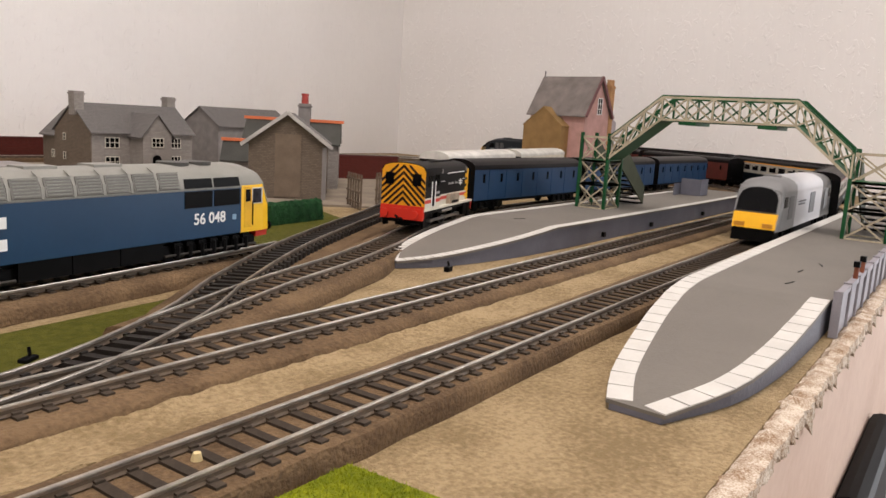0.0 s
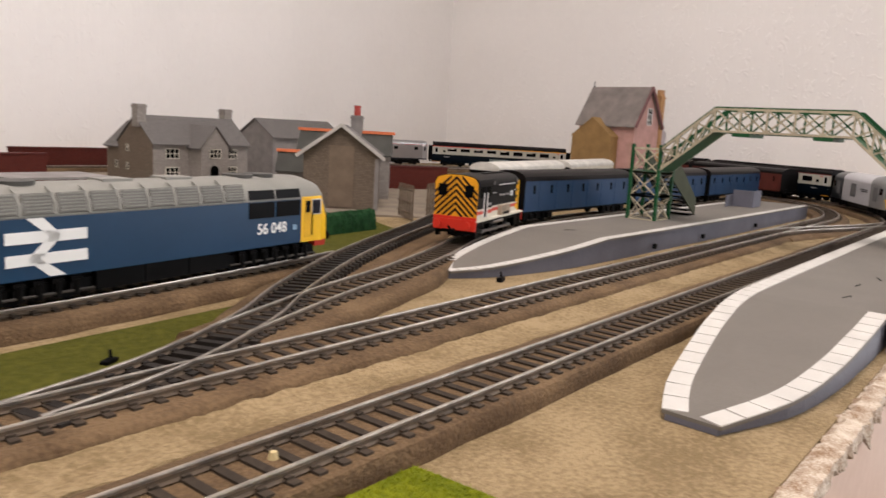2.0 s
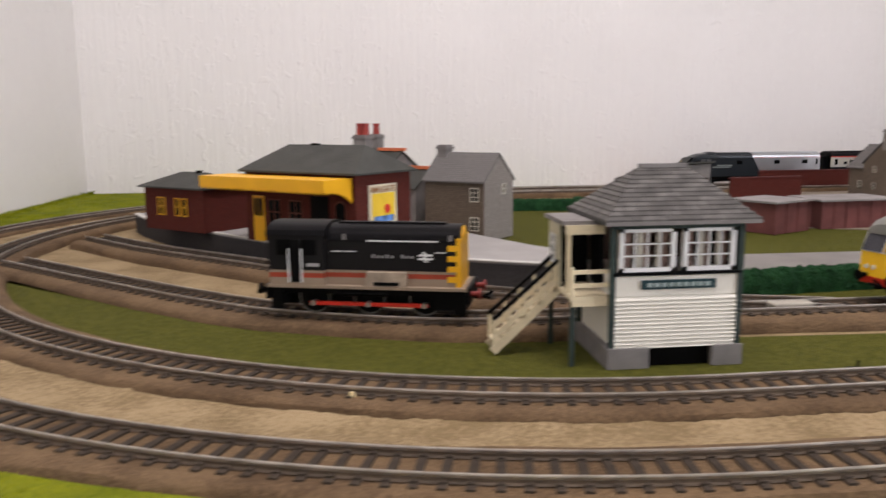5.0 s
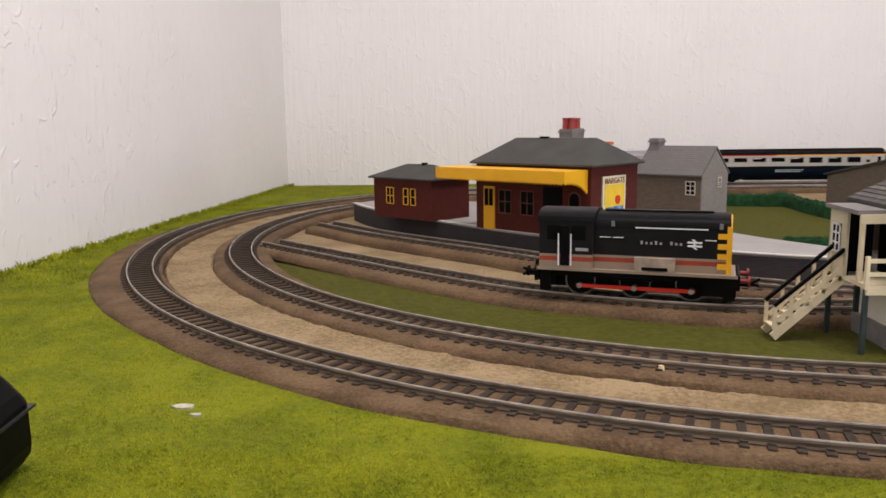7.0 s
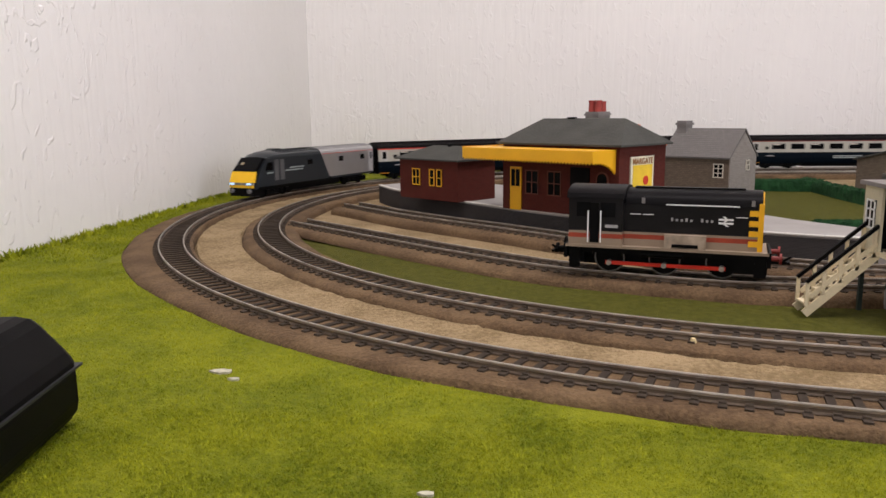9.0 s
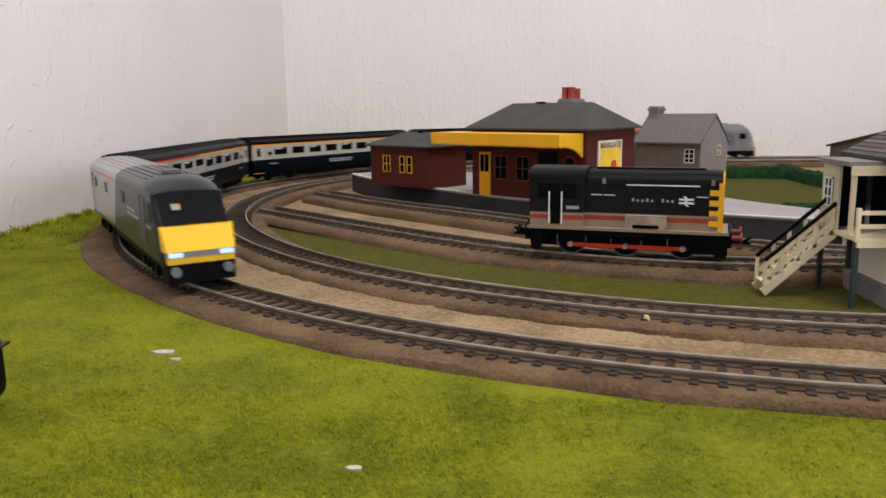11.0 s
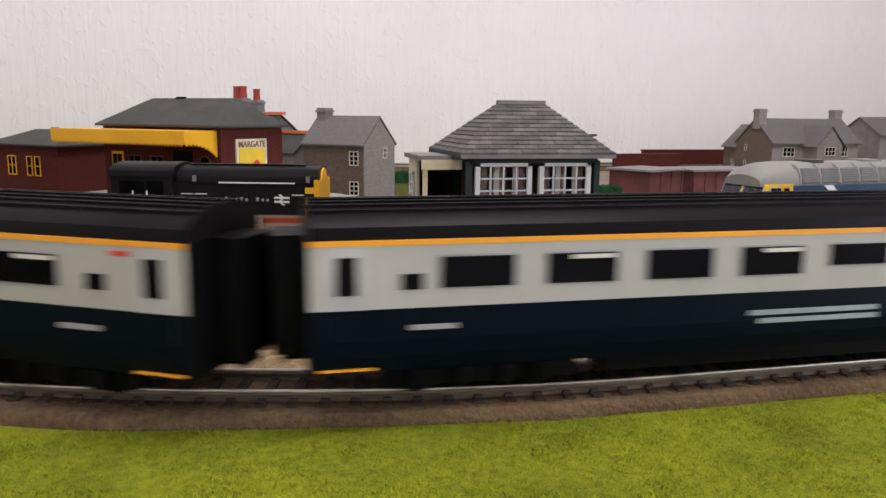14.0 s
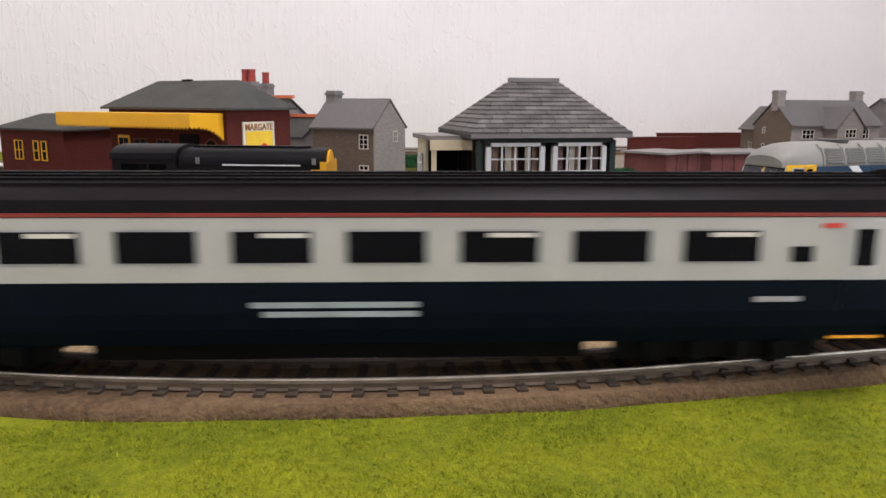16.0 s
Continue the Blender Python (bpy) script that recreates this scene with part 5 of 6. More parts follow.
def roof_loft(stations, n=10):
    """stations: (x, half width, springing height, crown height)."""
    rings = []
    for x, w, zs, zt in stations:
        r = [(x, w, zs - 0.0004), (x, -w, zs - 0.0004)]
        r += [(x, -w * math.cos(math.pi * k / n), zs + (zt - zs) * math.sin(math.pi * k / n) ** 0.75) for k in range(n + 1)]
        rings.append(r)
    return MB().loft(rings)


def bogie(ob, x, wb=0.034, n=2, r=0.0062, name="bogie"):
    b = part(name, MB().box(x - wb / 2 - 0.010, x + wb / 2 + 0.010, -0.0145, -0.0120, 0.0035, 0.0095).box(x - wb / 2 - 0.010, x + wb / 2 + 0.010, 0.0120, 0.0145, 0.0035, 0.0095).box(x - wb / 2 - 0.008, x + wb / 2 + 0.008, -0.012, 0.012, 0.007, 0.0115), BLACK, ob, "black bogie with sprung side frames")
    for i in range(n):
        wx = x - wb / 2 + wb * i / (n - 1)
        for y in (-1, 1):
            part("wheel", MB().tube((wx, y * 0.0072, r + 0.0001), (wx, y * 0.0100, r + 0.0001), r, n=20), BLACK, b)
            part("axle_box", MB().box(wx - 0.0025, wx + 0.0025, y * 0.0155 - 0.0012, y * 0.0155 + 0.0012, 0.0035, 0.0085), BLACK, b)
    for y in (-1, 1):
        for k in (-0.006, 0.006):
            part("spring", MB().tube((x + k, y * 0.0152, 0.0035), (x + k, y * 0.0152, 0.0085), 0.0016, n=8), BLACK, b)
    return b


def buffers(ob, x, z=0.0135, colour=None):
    s = 1 if x > 0 else -1
    for y in (-0.0115, 0.0115):
        part("buffer", MB().tube((x, y, z), (x + s * 0.005, y, z), 0.0014, n=10).tube((x + s * 0.005, y, z), (x + s * 0.0062, y, z), 0.0030, n=14), colour or BLACK, ob)


def coupling(ob, x):
    s = 1 if x > 0 else -1
    part("coupling", MB().beam((x, 0, 0.009), (x + s * 0.010, 0, 0.009), 0.0016).beam((x + s * 0.010, -0.005, 0.0095), (x + s * 0.010, 0.005, 0.0095), 0.0014).beam((x + s * 0.006, 0, 0.009), (x + s * 0.0115, 0, 0.0125), 0.0012), BLACK, ob, "black hook coupling")


def arrows(ob, cx, y, cz, w, name="arrow_emblem"):
    """The white double arrow as one flat cut shape of bars; y is the side's place."""
    s = -1 if y < 0 else 1
    t, k = w * 0.135, w / 2
    h = w * 0.30
    mb = MB()

    def bar(p):
        mb.loft([[(cx + a, y + s * d, cz + b) for a, b in p] for d in (0.0, 0.0003)])

    g = w * 0.13
    bar([(-k, g - t / 2), (k, g - t / 2), (k, g + t / 2), (-k, g + t / 2)])
    bar([(-k, -g - t / 2), (k, -g - t / 2), (k, -g + t / 2), (-k, -g + t / 2)])
    bar([(0.02 * w, g), (0.18 * w, g), (-0.05 * w, h + 0.05 * w), (-0.25 * w, h + 0.05 * w)])
    bar([(-0.25 * w, -g), (-0.09 * w, -g), (0.18 * w, g), (0.02 * w, g)])
    bar([(-0.25 * w, -g), (-0.09 * w, -g), (0.22 * w, -h - 0.05 * w), (0.02 * w, -h - 0.05 * w)])
    return part(name, mb, WHITE, ob, "white double arrow emblem")


def freight_loco(m):
    ob = thing("blue_diesel_locomotive", m, "large blue diesel locomotive, yellow cabs, grey roof, white emblem", "locomotive")
    hw, e = 0.0178, 0.1195
    part("body", band([(-0.094, -0.094, hw), (0.094, 0.094, hw)], 0.0125, 0.0385), BLUE, ob, "deep blue body side")
    part("roof", roof_loft([(-0.1158, hw * 0.84, 0.0382, 0.0440), (-0.1125, hw * 0.92, 0.0385, 0.0482), (-0.104, hw, 0.0385, 0.0508), (-0.094, hw, 0.0385, 0.0515), (0.094, hw, 0.0385, 0.0515), (0.104, hw, 0.0385, 0.0508), (0.1125, hw * 0.92, 0.0385, 0.0482), (0.1158, hw * 0.84, 0.0382, 0.0440)]), ROOFGREY, ob, "pale grey roof", smooth=True)
    for s in (-1, 1):
        cab = part("cab", band([(s * 0.0942, s * 0.0942, hw), (s * 0.112, s * 0.109, hw), (s * 0.118, s * 0.1135, hw * 0.90)], 0.0270, 0.0394), LOCOYELLOW, ob, "yellow cab")
        part("nose", band([(s * 0.0942, s * 0.0942, hw), (s * 0.113, s * 0.112, hw), (s * 0.1185, s * 0.118, hw * 0.92)], 0.0122, 0.0270), LOCOYELLOW, cab, "yellow cab front")
        part("buffer_beam", band([(s * 0.1085, s * 0.1085, hw * 0.90), (s * 0.1182, s * 0.1188, hw * 0.88)], 0.0085, 0.0130), RED, cab, "red buffer beam")
        for y in (-0.0085, 0.0085):
            part("windscreen", MB().loft([[(s * (0.1181 - 0.0045 * f), y - 0.0072, 0.0280 + 0.0095 * f), (s * (0.1181 - 0.0045 * f), y + 0.0072, 0.0280 + 0.0095 * f), (s * (0.1190 - 0.0045 * f), y + 0.0072, 0.0280 + 0.0095 * f), (s * (0.1190 - 0.0045 * f), y - 0.0072, 0.0280 + 0.0095 * f)] for f in (0, 1)]), GLASSGREY, cab, "reflecting windscreen")
            part("windscreen_frame", MB().loft([[(s * (0.1184 - 0.0045 * f), y - 0.0079, 0.0274 + 0.0105 * f), (s * (0.1184 - 0.0045 * f), y + 0.0079, 0.0274 + 0.0105 * f), (s * (0.1186 - 0.0045 * f), y + 0.0079, 0.0274 + 0.0105 * f), (s * (0.1186 - 0.0045 * f), y - 0.0079, 0.0274 + 0.0105 * f)] for f in (0, 1)]), mat("pale_window_frame", (0.5, 0.5, 0.5), 0.4), cab, "pale windscreen frame")
        for y in (-1, 1):
            yy = y * hw
            part("cab_window", MB().box(min(s * 0.1035, s * 0.1105), max(s * 0.1035, s * 0.1105), yy - 0.0004, yy + 0.0004, 0.0290, 0.0372), GLASSGREY, cab)
            part("cab_window_frame", MB().box(min(s * 0.1029, s * 0.1116), max(s * 0.1029, s * 0.1116), yy - 0.0002, yy + 0.0002, 0.0284, 0.0378), mat("pale_window_frame", (0.5, 0.5, 0.5), 0.4), cab, "pale window frame")
            part("cab_door", MB().box(min(s * 0.0965, s * 0.1025), max(s * 0.0965, s * 0.1025), yy - 0.0003, yy + 0.0003, 0.0150, 0.0385), mat("darker_cab_yellow", (0.72, 0.40, 0.012), 0.4), cab, "yellow cab door")
            part("door_window", MB().box(min(s * 0.0975, s * 0.1012), max(s * 0.0975, s * 0.1012), yy - 0.0006, yy + 0.0006, 0.0300, 0.0370), GLASSDARK, cab)
            part("handrail", MB().tube((s * 0.1032, yy * 1.03, 0.016), (s * 0.1032, yy * 1.03, 0.030), 0.0004, n=6), BLACK, cab)
        for y in (-0.011, -0.006, 0.006, 0.011):
            part("marker_light", MB().tube((s * 0.1184, y, 0.0185), (s * 0.1192, y, 0.0185), 0.0014, n=10), CREAM, cab)
        buffers(ob, s * 0.1180, 0.0135)
        coupling(ob, s * 0.112)
        truck = bogie(ob, s * 0.074, 0.050, 3, 0.0070)
        for y in (-1, 1):
            for k in range(-3, 4):
                x = s * 0.074 + k * 0.0085
                part("spring_pack", MB().tube((x, y * 0.0158, 0.0030), (x, y * 0.0158, 0.0100), 0.0019, n=8).box(x - 0.0026, x + 0.0026, y * 0.0156 - 0.0014, y * 0.0156 + 0.0014, 0.0090, 0.0112), BLACK, truck)
            part("brake_rod", MB().tube((s * 0.074 - 0.034, y * 0.0165, 0.0048), (s * 0.074 + 0.034, y * 0.0165, 0.0048), 0.0007, n=6), mat("grimy_steel", (0.06, 0.055, 0.05), 0.5, metal=0.5), truck)
    for y in (-1, 1):
        yy = y * hw
        for i in range(9):
            x = -0.0885 + i * 0.0154
            part("roof_band", MB().loft([[(x - 0.0010, yy * q, z), (x + 0.0002, yy * q, z), (x + 0.0002, yy * (q + 0.02), z + 0.0003), (x - 0.0010, yy * (q + 0.02), z + 0.0003)] for q, z in ((1.0, 0.0388), (0.95, 0.0440), (0.82, 0.0482), (0.60, 0.0503))]), ROOFGREY, ob)
            g = part("roof_grille", MB().loft([[(x + 0.001, yy * 1.004, 0.0394), (x + 0.0142, yy * 1.004, 0.0394), (x + 0.0142, yy * 0.86, 0.0476), (x + 0.001, yy * 0.86, 0.0476)], [(x + 0.001, yy * 1.02, 0.0398), (x + 0.0142, yy * 1.02, 0.0398), (x + 0.0142, yy * 0.88, 0.0482), (x + 0.001, yy * 0.88, 0.0482)]]), mat("grille_grey", (0.16, 0.156, 0.138), 0.6), ob)
            for k in range(6):
                f = (k + 0.5) / 6
                part("grille_slat", MB().beam((x + 0.0018, yy * (1.024 - 0.14 * f), 0.0400 + 0.0082 * f), (x + 0.0134, yy * (1.024 - 0.14 * f), 0.0400 + 0.0082 * f), 0.0006, 0.0006), ROOFGREY, g)
        for x0, x1 in ((0.052, 0.0715), (0.0730, 0.0925)):
            part("dark_grille", MB().box(x0, x1, yy - 0.0003, yy + 0.0003, 0.0290, 0.0378), BLACK, ob, "black radiator grille")
            part("upper_grille", MB().loft([[(x0, yy * 1.006, 0.0394), (x1, yy * 1.006, 0.0394), (x1, yy * 0.93, 0.0440), (x0, yy * 0.93, 0.0440)], [(x0, yy * 1.02, 0.0396), (x1, yy * 1.02, 0.0396), (x1, yy * 0.95, 0.0445), (x0, yy * 0.95, 0.0445)]]), BLACK, ob, "black upper grille")
        arrows(ob, -0.062 * -y if y > 0 else -0.062, yy, 0.0255, 0.036)
        a = 0 if y < 0 else 180
        text_part("running_number", "56 048", 0.0084, WHITE, ob, pose(-y * 0.070, yy * 1.004, 0.0200, 90, 0, a), "white running number")
        part("builders_panel", MB().box(-y * 0.0885 - 0.0015, -y * 0.0885 + 0.0015, yy - 0.0003, yy + 0.0003, 0.0205, 0.0235), mat("pale_blue_label", (0.25, 0.4, 0.55), 0.5), ob)
        for x in (-0.026, 0.0, 0.026):
            part("underframe_box", MB().box(x - 0.0127, x + 0.0127, y * 0.0145 - 0.002, y * 0.0145 + 0.002, 0.0035, 0.0124), BLACK, ob)
    for x in (-0.066, 0.060, 0.076):
        part("roof_fan", MB().tube((x, 0, 0.0505), (x, 0, 0.0524), 0.0085, n=22), mat("roof_fan_dark", (0.07, 0.068, 0.062), 0.5), ob, "dark round roof fan")
    for x in (-0.02, 0.015):
        part("roof_hatch", MB().box(x - 0.008, x + 0.008, -0.006, 0.006, 0.0505, 0.0522), ROOFGREY, ob)
    part("underframe", MB().box(-0.09, 0.09, -0.013, 0.013, 0.0075, 0.0126), BLACK, ob)
    return ob


def shunter(m, clean):
    """A small six-wheeled shunter: cab at -x, long bonnet to +x."""
    ob = thing("diesel_shunter", m, ("dark grey shunter with black and yellow chevron cab end, red beam" if clean else "dark grey diesel shunter with red and beige stripe, yellow bonnet end"), "locomotive")
    hw = 0.0168
    for z0, z1, mt, nm in ((0.0165, 0.0205, BEIGE if not clean else CREAM, "lower_band"), (0.0205, 0.0230, STRIPERED if clean else mat("dulled_red_stripe", (0.30, 0.045, 0.02), 0.5, var=0.2), "red_band"), (0.0230, 0.0244, CREAM if clean else BEIGE, "cream_band"), (0.0244, 0.0430, SHUNTGREY, "upper_body")):
        part(nm, band([(-0.0525, -0.0525, hw), (-0.0225, -0.0225, hw)], z0, z1), mt, ob)
        part("bonnet_" + nm, band([(-0.0224, -0.0224, 0.0135), (0.0485, 0.0485, 0.0135)], z0, z1 if z1 < 0.04 else 0.0400), mt, ob)
    part("cab_roof", roof_loft([(-0.0535, hw + 0.0006, 0.0430, 0.0492), (-0.0215, hw + 0.0006, 0.0430, 0.0492)]), SHUNTROOF, ob, "curved charcoal cab roof", smooth=True)
    part("bonnet_roof", roof_loft([(-0.0214, 0.0137, 0.0400, 0.0478), (0.0487, 0.0137, 0.0400, 0.0478)]), SHUNTROOF, ob, "curved charcoal bonnet top", smooth=True)
    part("footplate", MB().box(-0.0540, 0.0530, -0.0172, 0.0172, 0.0150, 0.0165), BEIGE if not clean else CREAM, ob, "running plate")
    part("frame", MB().box(-0.0520, 0.0520, -0.0060, 0.0060, 0.0040, 0.0150).box(-0.0525, 0.0525, -0.0150, -0.0138, 0.0118, 0.0150).box(-0.0525, 0.0525, 0.0138, 0.0150, 0.0118, 0.0150).box(0.036, 0.0525, -0.0155, 0.0155, 0.0045, 0.0150).box(-0.0525, -0.044, -0.0150, 0.0150, 0.0060, 0.0150), BLACK, ob, "black frames")
    for y in (-1, 1):
        for x in (-0.030, 0.0, 0.030):
            rim = MB().loft([[(x + r * math.cos(k * math.pi / 12), y * d, 0.0089 + r * math.sin(k * math.pi / 12)) for k in range(24)] for r, d in ((0.0086, 0.0104), (0.0086, 0.0108), (0.0078, 0.0108), (0.0078, 0.0104))], caps=False)
            part("wheel_rim", rim, mat("worn_wheel_rim", (0.16, 0.15, 0.14), 0.4, metal=0.7), ob, "worn bright wheel rim")
    for s, x in ((-1, -0.0542), (1, 0.0532)):
        part("buffer_beam", MB().box(x - 0.001, x + 0.001, -0.0165, 0.0165, 0.0085, 0.0165), RED if clean else BLACK, ob, "red buffer beam" if clean else "black buffer beam")
        buffers(ob, x, 0.0130, RED if clean else mat("dull_red_buffer", (0.20, 0.02, 0.015), 0.5) if s > 0 else BLACK)
        coupling(ob, x)
    if clean:
        top = lambda y: 0.0430 + 0.0056 * (1 - min(1.0, abs(y) / hw) ** 2) ** 0.375
        rim = [-hw + hw * k / 8 for k in range(17)]
        part("cab_end_panel", MB().loft([[(x, -hw, 0.0170), (x, hw, 0.0170)] + [(x, y, top(y)) for y in reversed(rim)] for x in (-0.0534, -0.0540)]), mat("chevron_yellow", (0.74, 0.33, 0.012), 0.4, var=0.08), ob, "yellow cab end")
        for k in range(-3, 7):
            runs = [[]]
            for y in rim:
                mid = 0.0225 + k * 0.0046 - 0.95 * abs(y)
                low, high = max(0.0186, mid), min(top(y) - 0.0004, mid + 0.0023)
                if high > low + 0.0001:
                    runs[-1].append((y, low, high))
                elif runs[-1]:
                    runs.append([])
            for run in runs:
                if len(run) > 1:
                    part("chevron", MB().loft([[(x, y, low) for y, low, high in run] + [(x, y, high) for y, low, high in reversed(run)] for x in (-0.0540, -0.0543)]), mat("chevron_brown_black", (0.022, 0.007, 0.005), 0.45), ob, "dark chevron stripe")
        for y in (-0.0105, 0.0105):
            part("cab_window", MB().box(-0.0548, -0.0530, y - 0.0032, y + 0.0032, 0.0330, 0.0415), GLASSDARK, ob)
        part("beam_panel", MB().box(-0.0547, -0.0530, -hw, hw, 0.0100, 0.0185), RED, ob, "red lower panel")
    part("bonnet_end", MB().box(0.0486, 0.0496, -0.0137, 0.0137, 0.0166, 0.0415).tube((0.0486, 0, 0.0400), (0.0496, 0, 0.0400), 0.0070, n=20), YELLOW if not clean else LOCOYELLOW, ob, "yellow bonnet end")
    for y in (-1, 1):
        yy = y * 0.0137
        for k in range(4):
            z = 0.0190 + k * 0.0054
            part("ladder_stripe", MB().box(0.0425, 0.0487, min(yy, yy + y * 0.0003), max(yy, yy + y * 0.0003), z, z + 0.0030), YELLOW, ob, "yellow side stripe")
        part("bonnet_edge", MB().box(0.0470, 0.0490, min(yy, yy + y * 0.0005), max(yy, yy + y * 0.0005), 0.0166, 0.0420), YELLOW, ob)
        for x in (-0.012, 0.044):
            part("vent", MB().box(x - 0.0009, x + 0.0009, min(yy, yy + y * 0.0006), max(yy, yy + y * 0.0006), 0.0405, 0.0435), GREYSTONE, ob)
        part("edge_line", MB().box(0.0, 0.0375, min(yy, yy + y * 0.0004), max(yy, yy + y * 0.0004), 0.0398, 0.0404), WHITE, ob)
        for x in (-0.016, -0.009, 0.039):
            part("door_line", MB().box(x - 0.003, x + 0.0028, min(yy, yy + y * 0.0004), max(yy, yy + y * 0.0004), 0.0342, 0.0346), WHITE, ob)
        for i, x in enumerate((0.0035, 0.0060, 0.0085, 0.0110, 0.0135, 0.0165, 0.0190, 0.0215, 0.0240)):
            if i != 5:
                part("lettering_bar", MB().box(x - 0.0006, x + 0.0006, min(yy, yy + y * 0.0004), max(yy, yy + y * 0.0004), 0.0312, 0.0324 if i % 3 else 0.0330), mat("pale_number_bar", (0.35, 0.34, 0.33), 0.5), ob)
        arrows(ob, 0.031, yy, 0.0320, 0.0075)
        cy = y * hw
        for x in (-0.0440, -0.0305):
            part("cab_side_window", MB().box(x - 0.0040, x + 0.0040, cy - 0.0004, cy + 0.0004, 0.0325, 0.0405), GLASSDARK, ob)
        part("cab_doorway", MB().box(-0.0405, -0.0355, cy - 0.0004, cy + 0.0004, 0.0180, 0.0405), BLACK, ob)
        for x in (-0.0415, -0.0345):
            part("handrail", MB().tube((x, cy * 1.04, 0.0180), (x, cy * 1.04, 0.0360), 0.0004, n=6), WHITE, ob, "white cab handrail")
        part("number_bar", MB().box(-0.0320, -0.0250, cy - 0.0004, cy + 0.0004, 0.0265, 0.0282), mat("pale_number_bar", (0.35, 0.34, 0.33), 0.5), ob)
        part("tank_box", MB().box(0.0, 0.0215, min(yy, y * hw), max(yy, y * hw), 0.0166, 0.0240), mat("weathered_tan_box", (0.34, 0.27, 0.20), 0.6, var=0.25, scale=200), ob, "tan toolbox on the footplate")
        part("name_plate", MB().box(0.004, 0.0175, y * hw - 0.0005, y * hw + 0.0005, 0.0172, 0.0190), BLACK, ob)
        for x in (-0.030, 0.0, 0.030):
            w = part("wheel", MB().tube((x, y * 0.0072, 0.0089), (x, y * 0.0098, 0.0089), 0.0088, n=24), BLACK, ob)
            part("tyre", MB().tube((x, y * 0.0098, 0.0089), (x, y * 0.0101, 0.0089), 0.0086, n=24).tube((x, y * 0.0101, 0.0089), (x, y * 0.0103, 0.0089), 0.0080, n=24), BLACK, w)
            part("crank", MB().tube((x, y * 0.0103, 0.0062), (x, y * 0.0140, 0.0062), 0.0015, n=10), STEEL, ob)
        part("coupling_rod", MB().box(-0.032, 0.032, y * 0.0128 - 0.0007, y * 0.0128 + 0.0007, 0.0052, 0.0072), RED if not clean else STEEL, ob, "red coupling rod" if not clean else "steel coupling rod")
        for x in (-0.049, 0.049):
            part("step", MB().box(x - 0.003, x + 0.003, y * 0.015 - 0.001, y * 0.015 + 0.001, 0.003, 0.015), BLACK, ob)
        part("sand_pipe", MB().tube((-0.012, y * 0.0138, 0.012), (0.010, y * 0.0138, 0.012), 0.0016, n=8), STEEL if clean else BLACK, ob)
    part("roof_ridge", MB().box(-0.018, 0.040, -0.0022, 0.0022, 0.0474, 0.0486), SHUNTROOF, ob)
    return ob


def van(m, length, body_mat, roof_mat, label, windows=True, name="parcels_van"):
    ob = thing(name, m, label, "van")
    h = length / 2 - 0.003
    hw = 0.0175
    part("body", band([(-h, -h, hw), (h, h, hw)], 0.0110, 0.0390), body_mat, ob)
    part("end_wall", MB().box(-h - 0.0006, -h, -hw, hw, 0.0110, 0.0395), BLACK, ob, "dark end wall")
    part("roof", roof_loft([(-h - 0.0008, hw + 0.0004, 0.0390, 0.0475), (h + 0.0008, hw + 0.0004, 0.0390, 0.0475)]), roof_mat, ob, "curved roof", smooth=True)
    for y in (-1, 1):
        n = max(2, int(length / 0.03))
        for i in range(n):
            x = -h + (i + 0.5) * 2 * h / n
            part("window", MB().box(x - 0.0017, x + 0.0017, y * hw - 0.0003, y * hw + 0.0003, 0.0270, 0.0345), GLASSDARK, ob)
            part("door_strip", MB().box(x + 0.0085, x + 0.0093, y * hw - 0.0003, y * hw + 0.0003, 0.0112, 0.0388), body_mat, ob)
    part("underframe", MB().box(-h, h, -0.012, 0.012, 0.0075, 0.0112), BLACK, ob)
    for s in (-1, 1):
        bogie(ob, s * (h - 0.030), 0.030)
        buffers(ob, s * h, 0.0125)
        coupling(ob, s * (h - 0.004))
    return ob


def tumble(a, b, hw, z0, zk, z1):
    """Lower body side that tucks in below zk."""
    w = hw * 0.90
    return MB().loft([[(x, -w, z0), (x, w, z0), (x, hw * 0.975, (z0 + zk) / 2), (x, hw, zk), (x, hw, z1), (x, -hw, z1), (x, -hw, zk), (x, -hw * 0.975, (z0 + zk) / 2)] for x in (a, b)])


